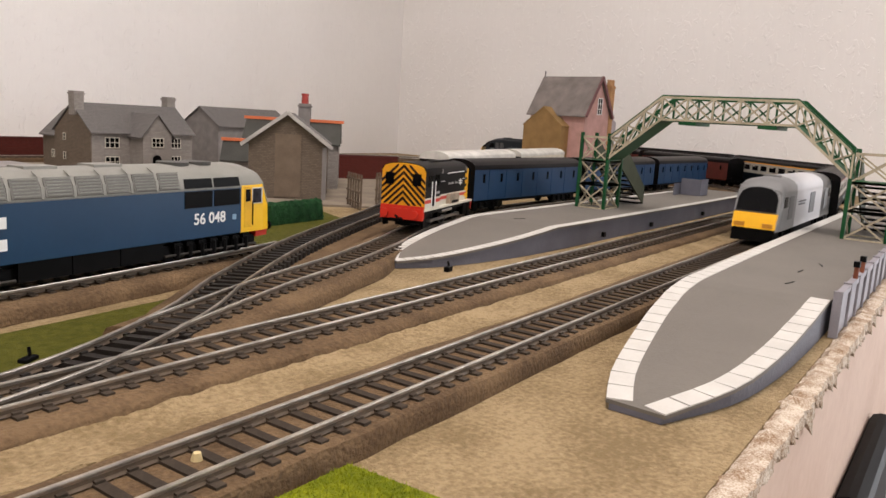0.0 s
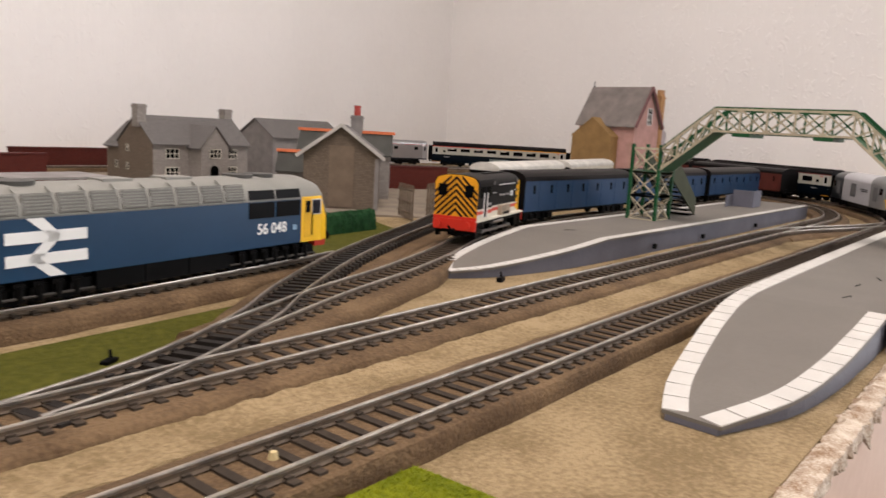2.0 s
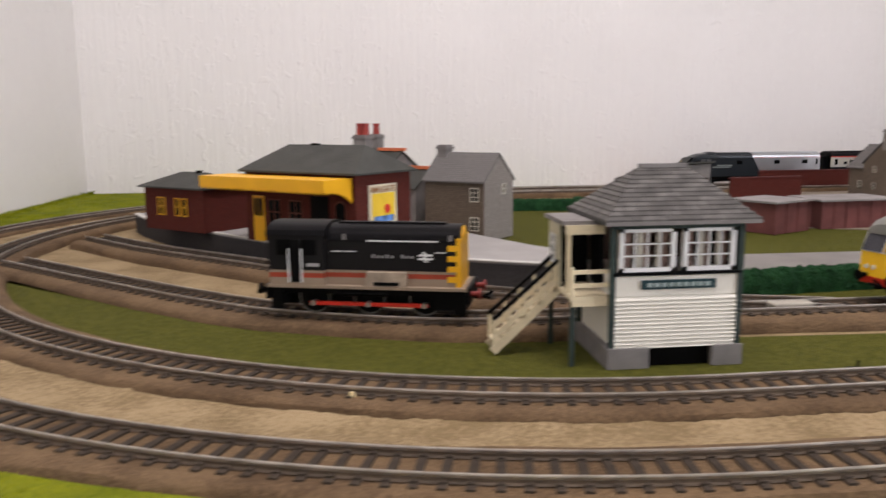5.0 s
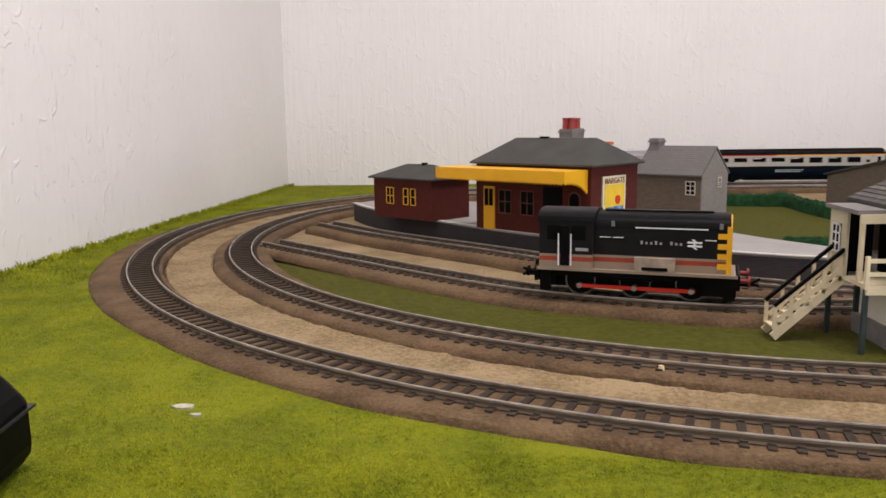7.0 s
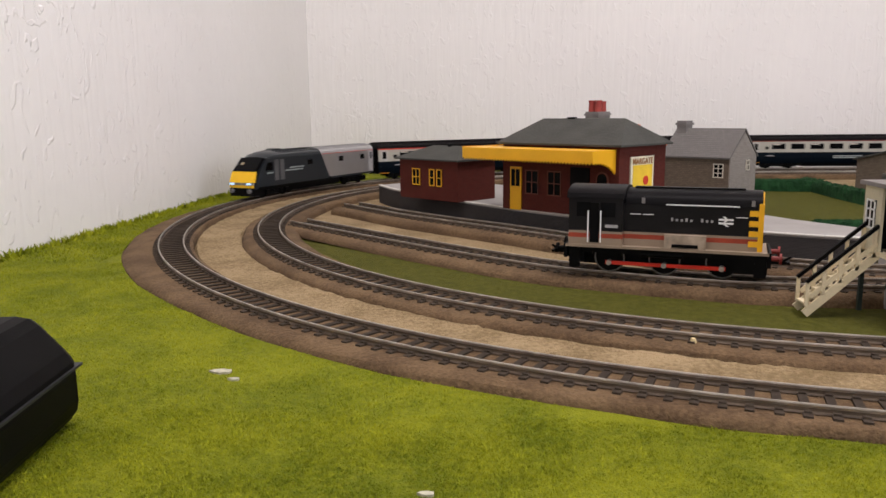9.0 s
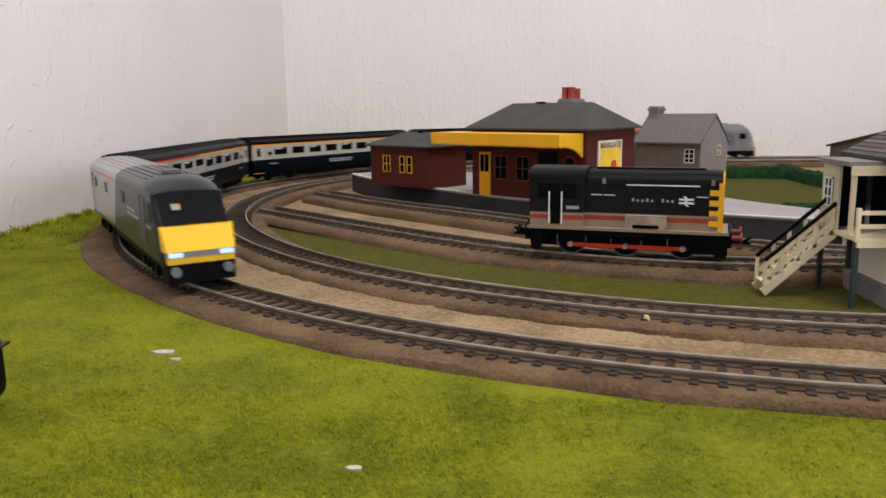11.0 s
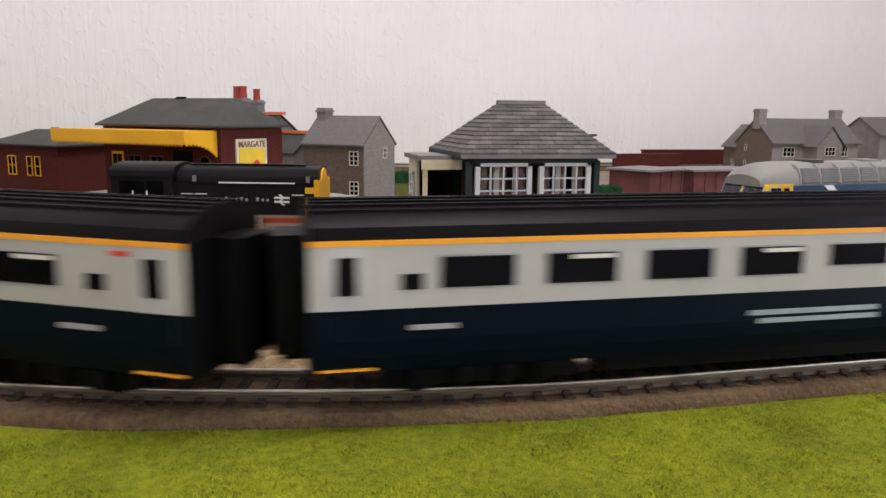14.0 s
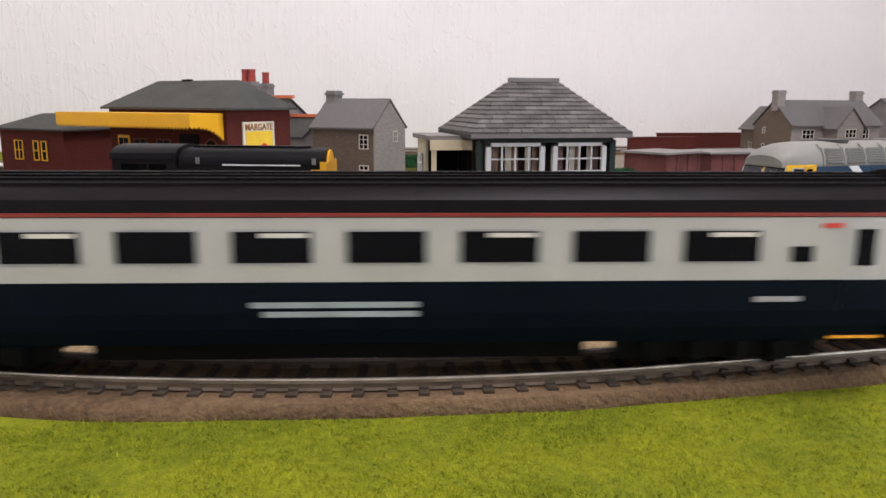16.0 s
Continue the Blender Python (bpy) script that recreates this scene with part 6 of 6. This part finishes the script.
def coach(length, first, label, name="passenger_coach"):
    """Blue and pearl-grey coach; first: the stretch (from, to) with a yellow stripe, red elsewhere, or None for a red stripe alone."""
    ob = thing(name, pose(0, 0, 0), label, "coach", "coaches of the moving train")
    h, hw = length / 2 - 0.004, 0.0178
    part("lower_body", tumble(-h, h, hw, 0.0085, 0.0170, 0.0252), DKBLUE, ob, "dark blue lower side")
    part("upper_body", band([(-h, -h, hw), (h, h, hw)], 0.0252, 0.0415), COACHGREY, ob, "pearl grey upper side")
    part("roof", roof_loft([(-h, hw, 0.0423, 0.0508), (h, hw, 0.0423, 0.0508)]), ROOFDARK, ob, "dark ribbed roof", smooth=True)
    for y in (-0.012, -0.0085, -0.005, 0.0, 0.005, 0.0085, 0.012):
        z = 0.0423 + 0.0085 * (1 - (y / hw) ** 2) ** 0.375
        part("roof_rib", MB().beam((-h, y, z + 0.0002), (h, y, z + 0.0002), 0.0008, 0.0008), ROOFDARK, ob)
    for a, b, mt in ([(-h, first[0], STRIPERED), (first[0], first[1], STRIPEORANGE), (first[1], h, STRIPERED)] if first else [(-h, h, mat("dull_red_stripe", (0.22, 0.03, 0.02), 0.5))]):
        if b > a:
            part("stripe", MB().box(a, b, -hw - 0.0003, hw + 0.0003, 0.0413 if first else 0.0418, 0.0427), mt, ob, "coloured cantrail stripe")
    n = 8
    for y in (-1, 1):
        yy = y * hw
        for i in range(n):
            x = (i - (n - 1) / 2) * 0.0284 + y * 0.002
            w = 0.0098
            za, zb = (0.0322, 0.0382) if name == "buffet_coach" and x > 0 else (0.0302, 0.0381)
            fr = part("window", MB().box(x - w - 0.0006, x + w + 0.0006, yy - 0.0002, yy + 0.0002, za - 0.0006, zb + 0.0006), mat("window_rim_grey", (0.34, 0.33, 0.31), 0.4), ob)
            part("pane", MB().box(x - w, x + w, yy - 0.0004, yy + 0.0004, za, zb), GLASSDARK, fr, "dark window glass")
            if i % 2:
                # The lit look of this strip is only its cream colour.
                part("painted_lit_strip", MB().box(x - w * 0.3, x + w * 0.9, yy - 0.0005, yy + 0.0005, zb - 0.0015, zb - 0.0004), CREAM, fr, "pale strip painted as lit glass")
        for s in (-1, 1):
            x = s * (h - 0.009)
            part("door", MB().box(x - 0.0052, x + 0.0052, yy - 0.0002, yy + 0.0002, 0.0171, 0.0412), mat("door_grey", (0.45, 0.44, 0.40), 0.4), ob)
            part("door_lower", MB().box(x - 0.0052, x + 0.0052, yy - 0.0003, yy + 0.0003, 0.0171, 0.0252), DKBLUE, ob)
            part("door_window", MB().box(x - 0.0026, x + 0.0026, yy - 0.0005, yy + 0.0005, 0.0290, 0.0385), GLASSDARK, ob)
            part("small_window", MB().box(x - s * 0.0165 - 0.0028, x - s * 0.0165 + 0.0028, yy - 0.0004, yy + 0.0004, 0.0300, 0.0340), GLASSDARK, ob)
            part("step_line", MB().box(x - 0.007, x + 0.007, yy * 0.93 - 0.0007, yy * 0.93 + 0.0007, 0.0092, 0.0098), STRIPEORANGE, ob, "yellow door step")
            part("number_bar", MB().box(x - s * 0.022 - 0.006, x - s * 0.022 + 0.006, yy - 0.0004, yy + 0.0004, 0.0195, 0.0208), mat("pale_number_bar", (0.35, 0.34, 0.33), 0.5), ob)
        x = 0.002
        for z, a, b in ((0.0186, -0.024, 0.018), (0.0162, -0.021, 0.018)):
            part("lettering_bar", MB().box(x + a, x + b, yy - 0.0004, yy + 0.0004, z, z + 0.0014), mat("faded_letter_grey", (0.30, 0.34, 0.33), 0.5), ob)
        part("label_bar", MB().box(-y * (h - 0.018) - 0.0025, -y * (h - 0.018) + 0.0025, yy - 0.0004, yy + 0.0004, 0.0388, 0.0400), STRIPERED, ob)
    for s in (-1, 1):
        part("gangway", MB().box(s * h - 0.0088, s * h + 0.0088, -0.0085, 0.0085, 0.0120, 0.0430), BLACK, ob, "black corridor connection")
        part("end_wall", MB().box(min(s * h, s * (h + 0.0006)), max(s * h, s * (h + 0.0006)), -hw, hw * 0.9, 0.0085, 0.0430), BLACK, ob)
        bogie(ob, s * (h - 0.045), 0.034)
        coupling(ob, s * (h - 0.004))
    part("underframe", MB().box(-h + 0.08, h - 0.08, -0.0130, 0.0130, 0.0035, 0.0086), BLACK, ob, "black equipment boxes under the floor")
    return ob


def driving_trailer():
    """Van trailer with a raked cab at +x."""
    ob = thing("driving_trailer", pose(0, 0, 0), "grey and silver driving van trailer with yellow nose", "coach", "coaches of the moving train")
    hw = 0.0178
    part("rear_body", band([(-0.124, -0.124, hw), (-0.022, -0.006, hw)], 0.0142, 0.0432), SILVER, ob, "silver rear part")
    part("rear_skirt", band([(-0.124, -0.124, hw * 0.99), (-0.025, -0.025, hw * 0.99)], 0.0118, 0.0142), DKGREY, ob)
    part("rear_roof", roof_loft([(-0.124, hw, 0.0432, 0.0508), (-0.005, hw, 0.0432, 0.0508)]), SILVER, ob, "silver roof", smooth=True)
    part("front_body", band([(-0.0218, -0.0058, hw), (0.086, 0.086, hw), (0.112, 0.0955, hw * 0.97)], 0.0125, 0.0432), DKGREY, ob, "dark slate grey front part")
    part("front_skirt", band([(-0.0248, -0.0248, hw * 0.99), (0.113, 0.113, hw * 0.90)], 0.0090, 0.0125), BLACK, ob)
    part("front_roof", roof_loft([(-0.0048, hw, 0.0432, 0.0508), (0.072, hw, 0.0432, 0.0508), (0.083, hw, 0.0430, 0.0500), (0.090, hw * 0.98, 0.0425, 0.0480), (0.0962, hw * 0.95, 0.0415, 0.0445)]), DKGREY, ob, "dark grey roof", smooth=True)
    for y in (-0.0135, -0.0105, -0.007, -0.0025, 0.0025, 0.007, 0.0105, 0.0135):
        z = 0.0432 + 0.0076 * (1 - (y / hw) ** 2) ** 0.375
        part("roof_rib", MB().beam((-0.124, y, z + 0.0001), (-0.0052, y, z + 0.0001), 0.0007, 0.0006), SILVER, ob)
        part("roof_rib", MB().beam((-0.0046, y, z + 0.0001), (0.071, y, z + 0.0001), 0.0007, 0.0006), DKGREY, ob)
    part("roof_pod", MB().loft([[(x, -w, 0.0500), (x, w, 0.0500), (x, w * 0.8, z), (x, -w * 0.8, z)] for x, w, z in ((0.052, 0.005, 0.0513), (0.056, 0.006, 0.0524), (0.068, 0.006, 0.0524), (0.072, 0.005, 0.0510))]), DKGREY, ob)
    nose = part("nose", MB().loft([[(x, -w, z0), (x, w, z0), (x2, w * 0.96, z1), (x2, -w * 0.96, z1)] for x, x2, w, z0, z1 in ((0.112, 0.0960, hw * 0.97, 0.0105, 0.0400), (0.1165, 0.0985, hw * 0.93, 0.0105, 0.0405))]), DKGREY, ob, "raked cab front")
    part("yellow_panel", MB().loft([[(0.1160, -w, 0.0180), (0.1160, w, 0.0180), (0.1130, w, 0.0295), (0.1130, -w, 0.0295)] if k == 0 else [(0.1205, -w * 0.93, 0.0180), (0.1205, w * 0.93, 0.0180), (0.1140, w * 0.96, 0.0298), (0.1140, -w * 0.96, 0.0298)] for k, w in ((0, hw * 0.97), (1, hw * 0.95))]), LOCOYELLOW, nose, "yellow nose panel")
    part("lamp_panel", MB().box(0.1165, 0.1203, -hw * 0.90, hw * 0.90, 0.0152, 0.0180), MIDGREY, nose, "grey headlamp panel")
    part("lower_yellow", MB().box(0.1165, 0.1200, -hw * 0.88, hw * 0.88, 0.0122, 0.0152), LOCOYELLOW, nose)
    part("valance", MB().box(0.105, 0.1195, -hw * 0.88, hw * 0.88, 0.0030, 0.0120), BLACK, nose, "black front valance")
    for y in (-0.0122, 0.0122):
        part("buffer", MB().tube((0.1185, y, 0.0088), (0.1218, y, 0.0088), 0.0024, n=14), mat("grey_buffer_plastic", (0.16, 0.16, 0.17), 0.5), nose, "pale oval buffer")
    for y in (-0.0118, 0.0118):
        part("headlamp", MB().box(0.1200, 0.1209, y - 0.0032, y + 0.0032, 0.0156, 0.0176), HEADLAMP, nose, "lit white headlamp")
    part("windscreen", MB().loft([[(0.1100 - 0.0130 * f, -hw * 0.88, 0.0295 + 0.0135 * f), (0.1100 - 0.0130 * f, hw * 0.88, 0.0295 + 0.0135 * f), (0.1145 - 0.0150 * f, hw * 0.86, 0.0298 + 0.0140 * f), (0.1145 - 0.0150 * f, -hw * 0.86, 0.0298 + 0.0140 * f)] for f in (0, 1)]), GLASSDARK, nose, "dark raked windscreen")
    # Glowing patch, no lamp: stands for warm seats glimpsed through the glass.
    part("seat_glow", MB().loft([[(0.1078, -0.0095, 0.0362), (0.1078, -0.0055, 0.0362), (0.1052, -0.0055, 0.0388), (0.1052, -0.0095, 0.0388)], [(0.1084, -0.0095, 0.0364), (0.1084, -0.0055, 0.0364), (0.1058, -0.0055, 0.0390), (0.1058, -0.0095, 0.0390)]]), SEATGLOW, nose, "warm glowing patch for the seats seen through the windscreen")
    for y in (-1, 1):
        yy = y * hw
        for x in (-0.0965, -0.0475, 0.0175):
            rim = part("window", MB().box(x - 0.0054, x + 0.0054, yy - 0.0003, yy + 0.0003, 0.0316, 0.0389), SILVER if x < 0 else DKGREY, ob)
            part("pane", MB().box(x - 0.0047, x + 0.0047, yy - 0.0005, yy + 0.0005, 0.0322, 0.0383), GLASSDARK, rim, "dark window glass")
        part("cab_window", MB().loft([[(0.0865, y * (hw - 0.0004), 0.0300), (0.0985, y * (hw * 0.985 - 0.0004), 0.0300), (0.0945, y * (hw * 0.985 - 0.0004), 0.0385), (0.0865, y * (hw - 0.0004), 0.0385)], [(0.0865, y * (hw + 0.0004), 0.0300), (0.0985, y * (hw * 0.985 + 0.0004), 0.0300), (0.0945, y * (hw * 0.985 + 0.0004), 0.0385), (0.0865, y * (hw + 0.0004), 0.0385)]]), GLASSDARK, ob, "dark cab side window")
        part("number_bar", MB().box(0.0865, 0.0960, yy - 0.0004, yy + 0.0004, 0.0262, 0.0276), mat("faded_letter_grey", (0.3, 0.34, 0.33), 0.5), ob)
        part("end_door", MB().box(-0.1215, -0.1130, yy - 0.0003, yy + 0.0003, 0.0150, 0.0420), mat("door_silver", (0.40, 0.39, 0.39), 0.35), ob, "silver door")
        part("end_door_window", MB().box(-0.1195, -0.1160, yy - 0.0005, yy + 0.0005, 0.0310, 0.0395), GLASSDARK, ob)
        for x in (0.070, 0.080):
            part("cab_door", MB().box(x - 0.0036, x + 0.0036, yy - 0.0004, yy + 0.0004, 0.0180, 0.0410), mat("shutter_grey", (0.085, 0.085, 0.088), 0.4), ob, "mid grey shutter door")
        for z, a, b in ((0.0300, 0.030, 0.056), (0.0272, 0.032, 0.064)):
            part("lettering_bar", MB().box(a, b, yy - 0.0004, yy + 0.0004, z, z + 0.0014), mat("faded_letter_grey", (0.3, 0.34, 0.33), 0.5), ob)
        part("cantrail_line", MB().box(-0.124, -0.008, yy - 0.0003, yy + 0.0003, 0.0425, 0.0430), STRIPERED, ob, "thin red cantrail line")
    part("underframe", MB().box(-0.05, 0.05, -0.0130, 0.0130, 0.0040, 0.0126), BLACK, ob)
    part("end_gangway", MB().box(-0.1285, -0.124, -0.0090, 0.0090, 0.0100, 0.0405), mat("white_gangway_plastic", (0.62, 0.62, 0.63), 0.5), ob, "white corridor end")
    for x in (-0.082, 0.078):
        bogie(ob, x, 0.034)
    return ob


TAILWHITE = mat("pale_silver_white_paint", (0.60, 0.60, 0.63), 0.3, metal=0.2, var=0.03, coat=0.2)


def tail_loco():
    """Bo-Bo diesel at the train's tail; its outer cab is at -x."""
    ob = thing("silver_diesel_locomotive", pose(0, 0, 0), "silver and grey diesel locomotive with yellow cab fronts", "locomotive", "coaches of the moving train")
    hw = 0.0178
    part("body", band([(-0.060, -0.060, hw), (0.060, 0.060, hw)], 0.0100, 0.0395), TAILWHITE, ob, "silver body side")
    part("body_roof", roof_loft([(-0.060, hw, 0.0395, 0.0512), (0.060, hw, 0.0395, 0.0512)]), TAILWHITE, ob, "silver roof", smooth=True)
    for s in (-1, 1):
        cm = MIDGREY if s < 0 else DKGREY
        cab = part("cab", band([(s * 0.0602, s * 0.0602, hw), (s * 0.110, s * 0.107, hw), (s * 0.121, s * 0.111, hw * 0.93)], 0.0100, 0.0395), cm, ob, "grey cab end")
        part("cab_roof", roof_loft([(s * 0.0602, hw, 0.0395, 0.0512), (s * 0.100, hw, 0.0395, 0.0508), (s * 0.107, hw * 0.97, 0.0394, 0.0480), (s * 0.1112, hw * 0.92, 0.0390, 0.0430)]), cm, cab, "grey cab roof", smooth=True)
        arch = [(-0.0150, 0.0248), (0.0150, 0.0248), (0.0148, 0.0345), (0.0128, 0.0395), (0.0080, 0.0425), (0.0, 0.0435), (-0.0080, 0.0425), (-0.0128, 0.0395), (-0.0148, 0.0345)]
        tilt = lambda z: 0.1172 - (z - 0.0250) * 0.36
        part("windscreen_rim", MB().loft([[(s * (tilt(z) + d), y * 1.09, 0.0335 + (z - 0.0335) * 1.07) for y, z in arch] for d in (-0.004, 0.0004)]), cm, cab, "grey moulded windscreen surround")
        part("windscreen", MB().loft([[(s * (tilt(z) + d), y, z) for y, z in arch] for d in (-0.003, 0.0010)]), GLASSDARK, cab, "dark arched windscreen")
        part("wiper", MB().beam((s * (tilt(0.026) + 0.0013), -0.004, 0.026), (s * (tilt(0.034) + 0.0013), 0.001, 0.034), 0.0004), BLACK, cab)
        part("yellow_panel", MB().loft([[(s * 0.1170, -hw * 0.95, 0.0115), (s * 0.1170, hw * 0.95, 0.0115), (s * 0.1145, hw * 0.95, 0.0235), (s * 0.1145, -hw * 0.95, 0.0235)], [(s * 0.1222, -hw * 0.88, 0.0115), (s * 0.1222, hw * 0.88, 0.0115), (s * 0.1188, hw * 0.90, 0.0235), (s * 0.1188, -hw * 0.90, 0.0235)]]), YELLOW, cab, "yellow cab front panel")
        for y in (-0.0105, 0.0105):
            part("lamp_cluster", MB().box(min(s * 0.1215, s * 0.1226), max(s * 0.1215, s * 0.1226), y - 0.0038, y + 0.0038, 0.0130, 0.0160), mat("lamp_amber", (0.5, 0.22, 0.03), 0.3), cab)
        part("valance", MB().box(min(s * 0.108, s * 0.1215), max(s * 0.108, s * 0.1215), -hw * 0.90, hw * 0.90, 0.0015, 0.0114), BLACK, cab, "black front valance")
        for y in (-1, 1):
            part("cab_window", MB().box(min(s * 0.096, s * 0.106), max(s * 0.096, s * 0.106), y * hw - 0.0004, y * hw + 0.0004, 0.0280, 0.0365), GLASSDARK, cab)
            part("side_grille", MB().box(min(s * 0.072, s * 0.088), max(s * 0.072, s * 0.088), y * hw - 0.0004, y * hw + 0.0004, 0.0180, 0.0365), mat("grille_mid_grey", (0.13, 0.13, 0.135), 0.5), cab)
        bogie(ob, s * 0.076, 0.036)
    for y in (-1, 1):
        for z, a, b in ((0.0300, -0.05, -0.02), (0.0275, -0.05, -0.024)):
            part("lettering_bar", MB().box(a, b, y * hw - 0.0004, y * hw + 0.0004, z, z + 0.0013), mat("dark_letter", (0.08, 0.08, 0.09), 0.5), ob)
        part("side_grille", MB().box(0.0, 0.022, y * hw - 0.0004, y * hw + 0.0004, 0.0180, 0.0365), mat("grille_mid_grey", (0.13, 0.13, 0.135), 0.5), ob)
    part("underframe", MB().box(-0.045, 0.045, -0.0140, 0.0140, 0.0030, 0.0101), BLACK, ob)
    part("roof_fan", MB().tube((-0.075, 0, 0.0505), (-0.075, 0, 0.0520), 0.007, n=18), MIDGREY, ob)
    return ob


HEADLAMP = glow("headlamp_glow", (0.50, 0.70, 1.0), 1.3)
# Slight emission makes the glimpsed cab seats look warmly lit.
SEATGLOW = glow("cab_seat_glow", (1.0, 0.8, 0.5), 0.03)
freight_loco(pose(0.2625, -0.3075, RT, 0, 0, 7.0) @ Matrix.Scale(0.965, 4))
shunter(pose(-0.1315, -0.3005, RT, 0, 0, -16), False)
shunter(pose(0.556, -0.2955, RT, 0, 0, 15), True)
for x0, x1 in ((0.640, 0.860), (0.872, 1.095), (1.107, 1.335)):
    van(pose((x0 + x1) / 2, -0.2625, RT), x1 - x0, VANBLUE, ROOFDARK, "faded blue bogie parcels van with dark roof")
for x0, x1 in ((0.735, 0.955), (0.965, 1.185)):
    van(pose((x0 + x1) / 2, -0.165 + 0.25 * ((x0 + x1) / 2 - 0.735) * 0.75, RT, 0, 0, 11), x1 - x0, CREAM, mat("dusty_white_roof", (0.55, 0.53, 0.48), 0.6), "cream railway coach with dusty white roof", name="parked_coach")
for a in (60, 90):
    q = radians(a)
    van(pose(LEN + R_IN * math.sin(q), -R_IN * math.cos(q), RT, 0, 0, a), 0.222, MAROON, ROOFDARK, "dull maroon bogie van on the far curve", name="maroon_van")

for x, y, rz in ((0.105, -0.468, 10), (0.075, -0.408, -20), (0.20, -0.390, 30), (0.452, -0.388, 15), (0.86, -0.420, 5)):
    pm = thing("point_motor", pose(x, y, 0.0, 0, 0, rz), "small black point lever beside the track", "point lever")
    part("box", MB().box(-0.0035, 0.0035, -0.0018, 0.0018, 0, 0.003), BLACK, pm, bevel=0.0005)
    part("lever", MB().beam((0.001, 0, 0.003), (0.0015, 0.0008, 0.006), 0.0009), BLACK, pm)
ramp = thing("uncoupling_ramp", pose(0.100, -0.3185, RT - 0.0030, 0, 0, 1), "pale plastic uncoupling ramp between the rails", "ramp")
part("plate", MB().box(-0.014, 0.010, -0.0045, 0.0045, 0, 0.0036), mat("grimy_cream_plastic", (0.36, 0.33, 0.27), 0.7), ramp, bevel=0.001)
for x, y, w in ((-0.330, -0.462, 0.004), (-0.322, -0.470, 0.002), (-0.170, -0.585, 0.004), (-0.240, -0.552, 0.002), (0.005, -0.338, 0.0012), (-0.30, -0.35, 0.001)):
    fl = MB().slab([(x + w * (1 + 0.3 * math.sin(k * 2.1)) * math.cos(k * 0.785), y + w * 0.6 * math.sin(k * 0.785)) for k in range(8)], LAWN_TOP, LAWN_TOP + 0.0008)
    tagged(part("plaster_fleck", fl, mat("dull_plaster", (0.42, 0.40, 0.30), 0.9, var=0.3, scale=300)), "small white plaster fleck on the grass", "fleck")
for x, y in ((0.184, -0.502), (-0.144, -0.425)):
    tagged(part("pebble", MB().tube((x, y, 0.0066), (x, y, 0.0088), 0.0016, 0.0010, 7), mat("pale_pebble", (0.6, 0.48, 0.25), 0.8)), "small pale stone lying between the rails", "pebble")

TRAILER = driving_trailer()
COACHES = [coach(0.296, (-0.144, 0.02), "blue and grey buffet coach, red and yellow stripes", "buffet_coach"), coach(0.296, (-0.144, 0.144), "blue and grey first class coach with yellow stripe"), coach(0.296, None, "blue and grey coach with thin red stripe")]
TAIL = tail_loco()
finish_sleepers()

# distance run by the train's nose along the outer loop, by the clock
NOSE = [(0.0, 2.126), (1.5, 2.481), (4.2, 3.126), (5.0, 3.319), (8.0, 4.146), (8.7, 4.364), (10.8, 4.872), (11.0, 4.937), (11.5, 5.097), (12.0, 5.228), (12.5, 5.366), (13.0, 5.499), (14.0, 5.751), (14.5, 5.883), (15.3, 6.071), (16.0, 6.227)]


def nose_at(t):
    for (t0, s0), (t1, s1) in zip(NOSE, NOSE[1:]):
        if t <= t1:
            return s0 + (s1 - s0) * (t - t0) / (t1 - t0)
    return NOSE[-1][1]


def on_loop(s, wheelbase):
    a, b = oval(s - wheelbase / 2, R_OUT)[0], oval(s + wheelbase / 2, R_OUT)[0]
    d = b - a
    return Matrix.Translation(((a + b) / 2).to_3d() + Vector((0, 0, RT))) @ Matrix.Rotation(math.atan2(d.y, d.x), 4, "Z")


def motions():
    back = 0.124
    for ob, half, wb in [(TRAILER, 0.124, 0.16)] + [(c, 0.1518, 0.202) for c in COACHES] + [(TAIL, 0.1255, 0.152)]:
        if ob is not TRAILER:
            back += half + (0.012 if ob is COACHES[0] else 0.002)
        off = back
        walk(ob, [(k * 0.25, on_loop(nose_at(k * 0.25) - off, wb)) for k in range(65)])
        back += half


motions()
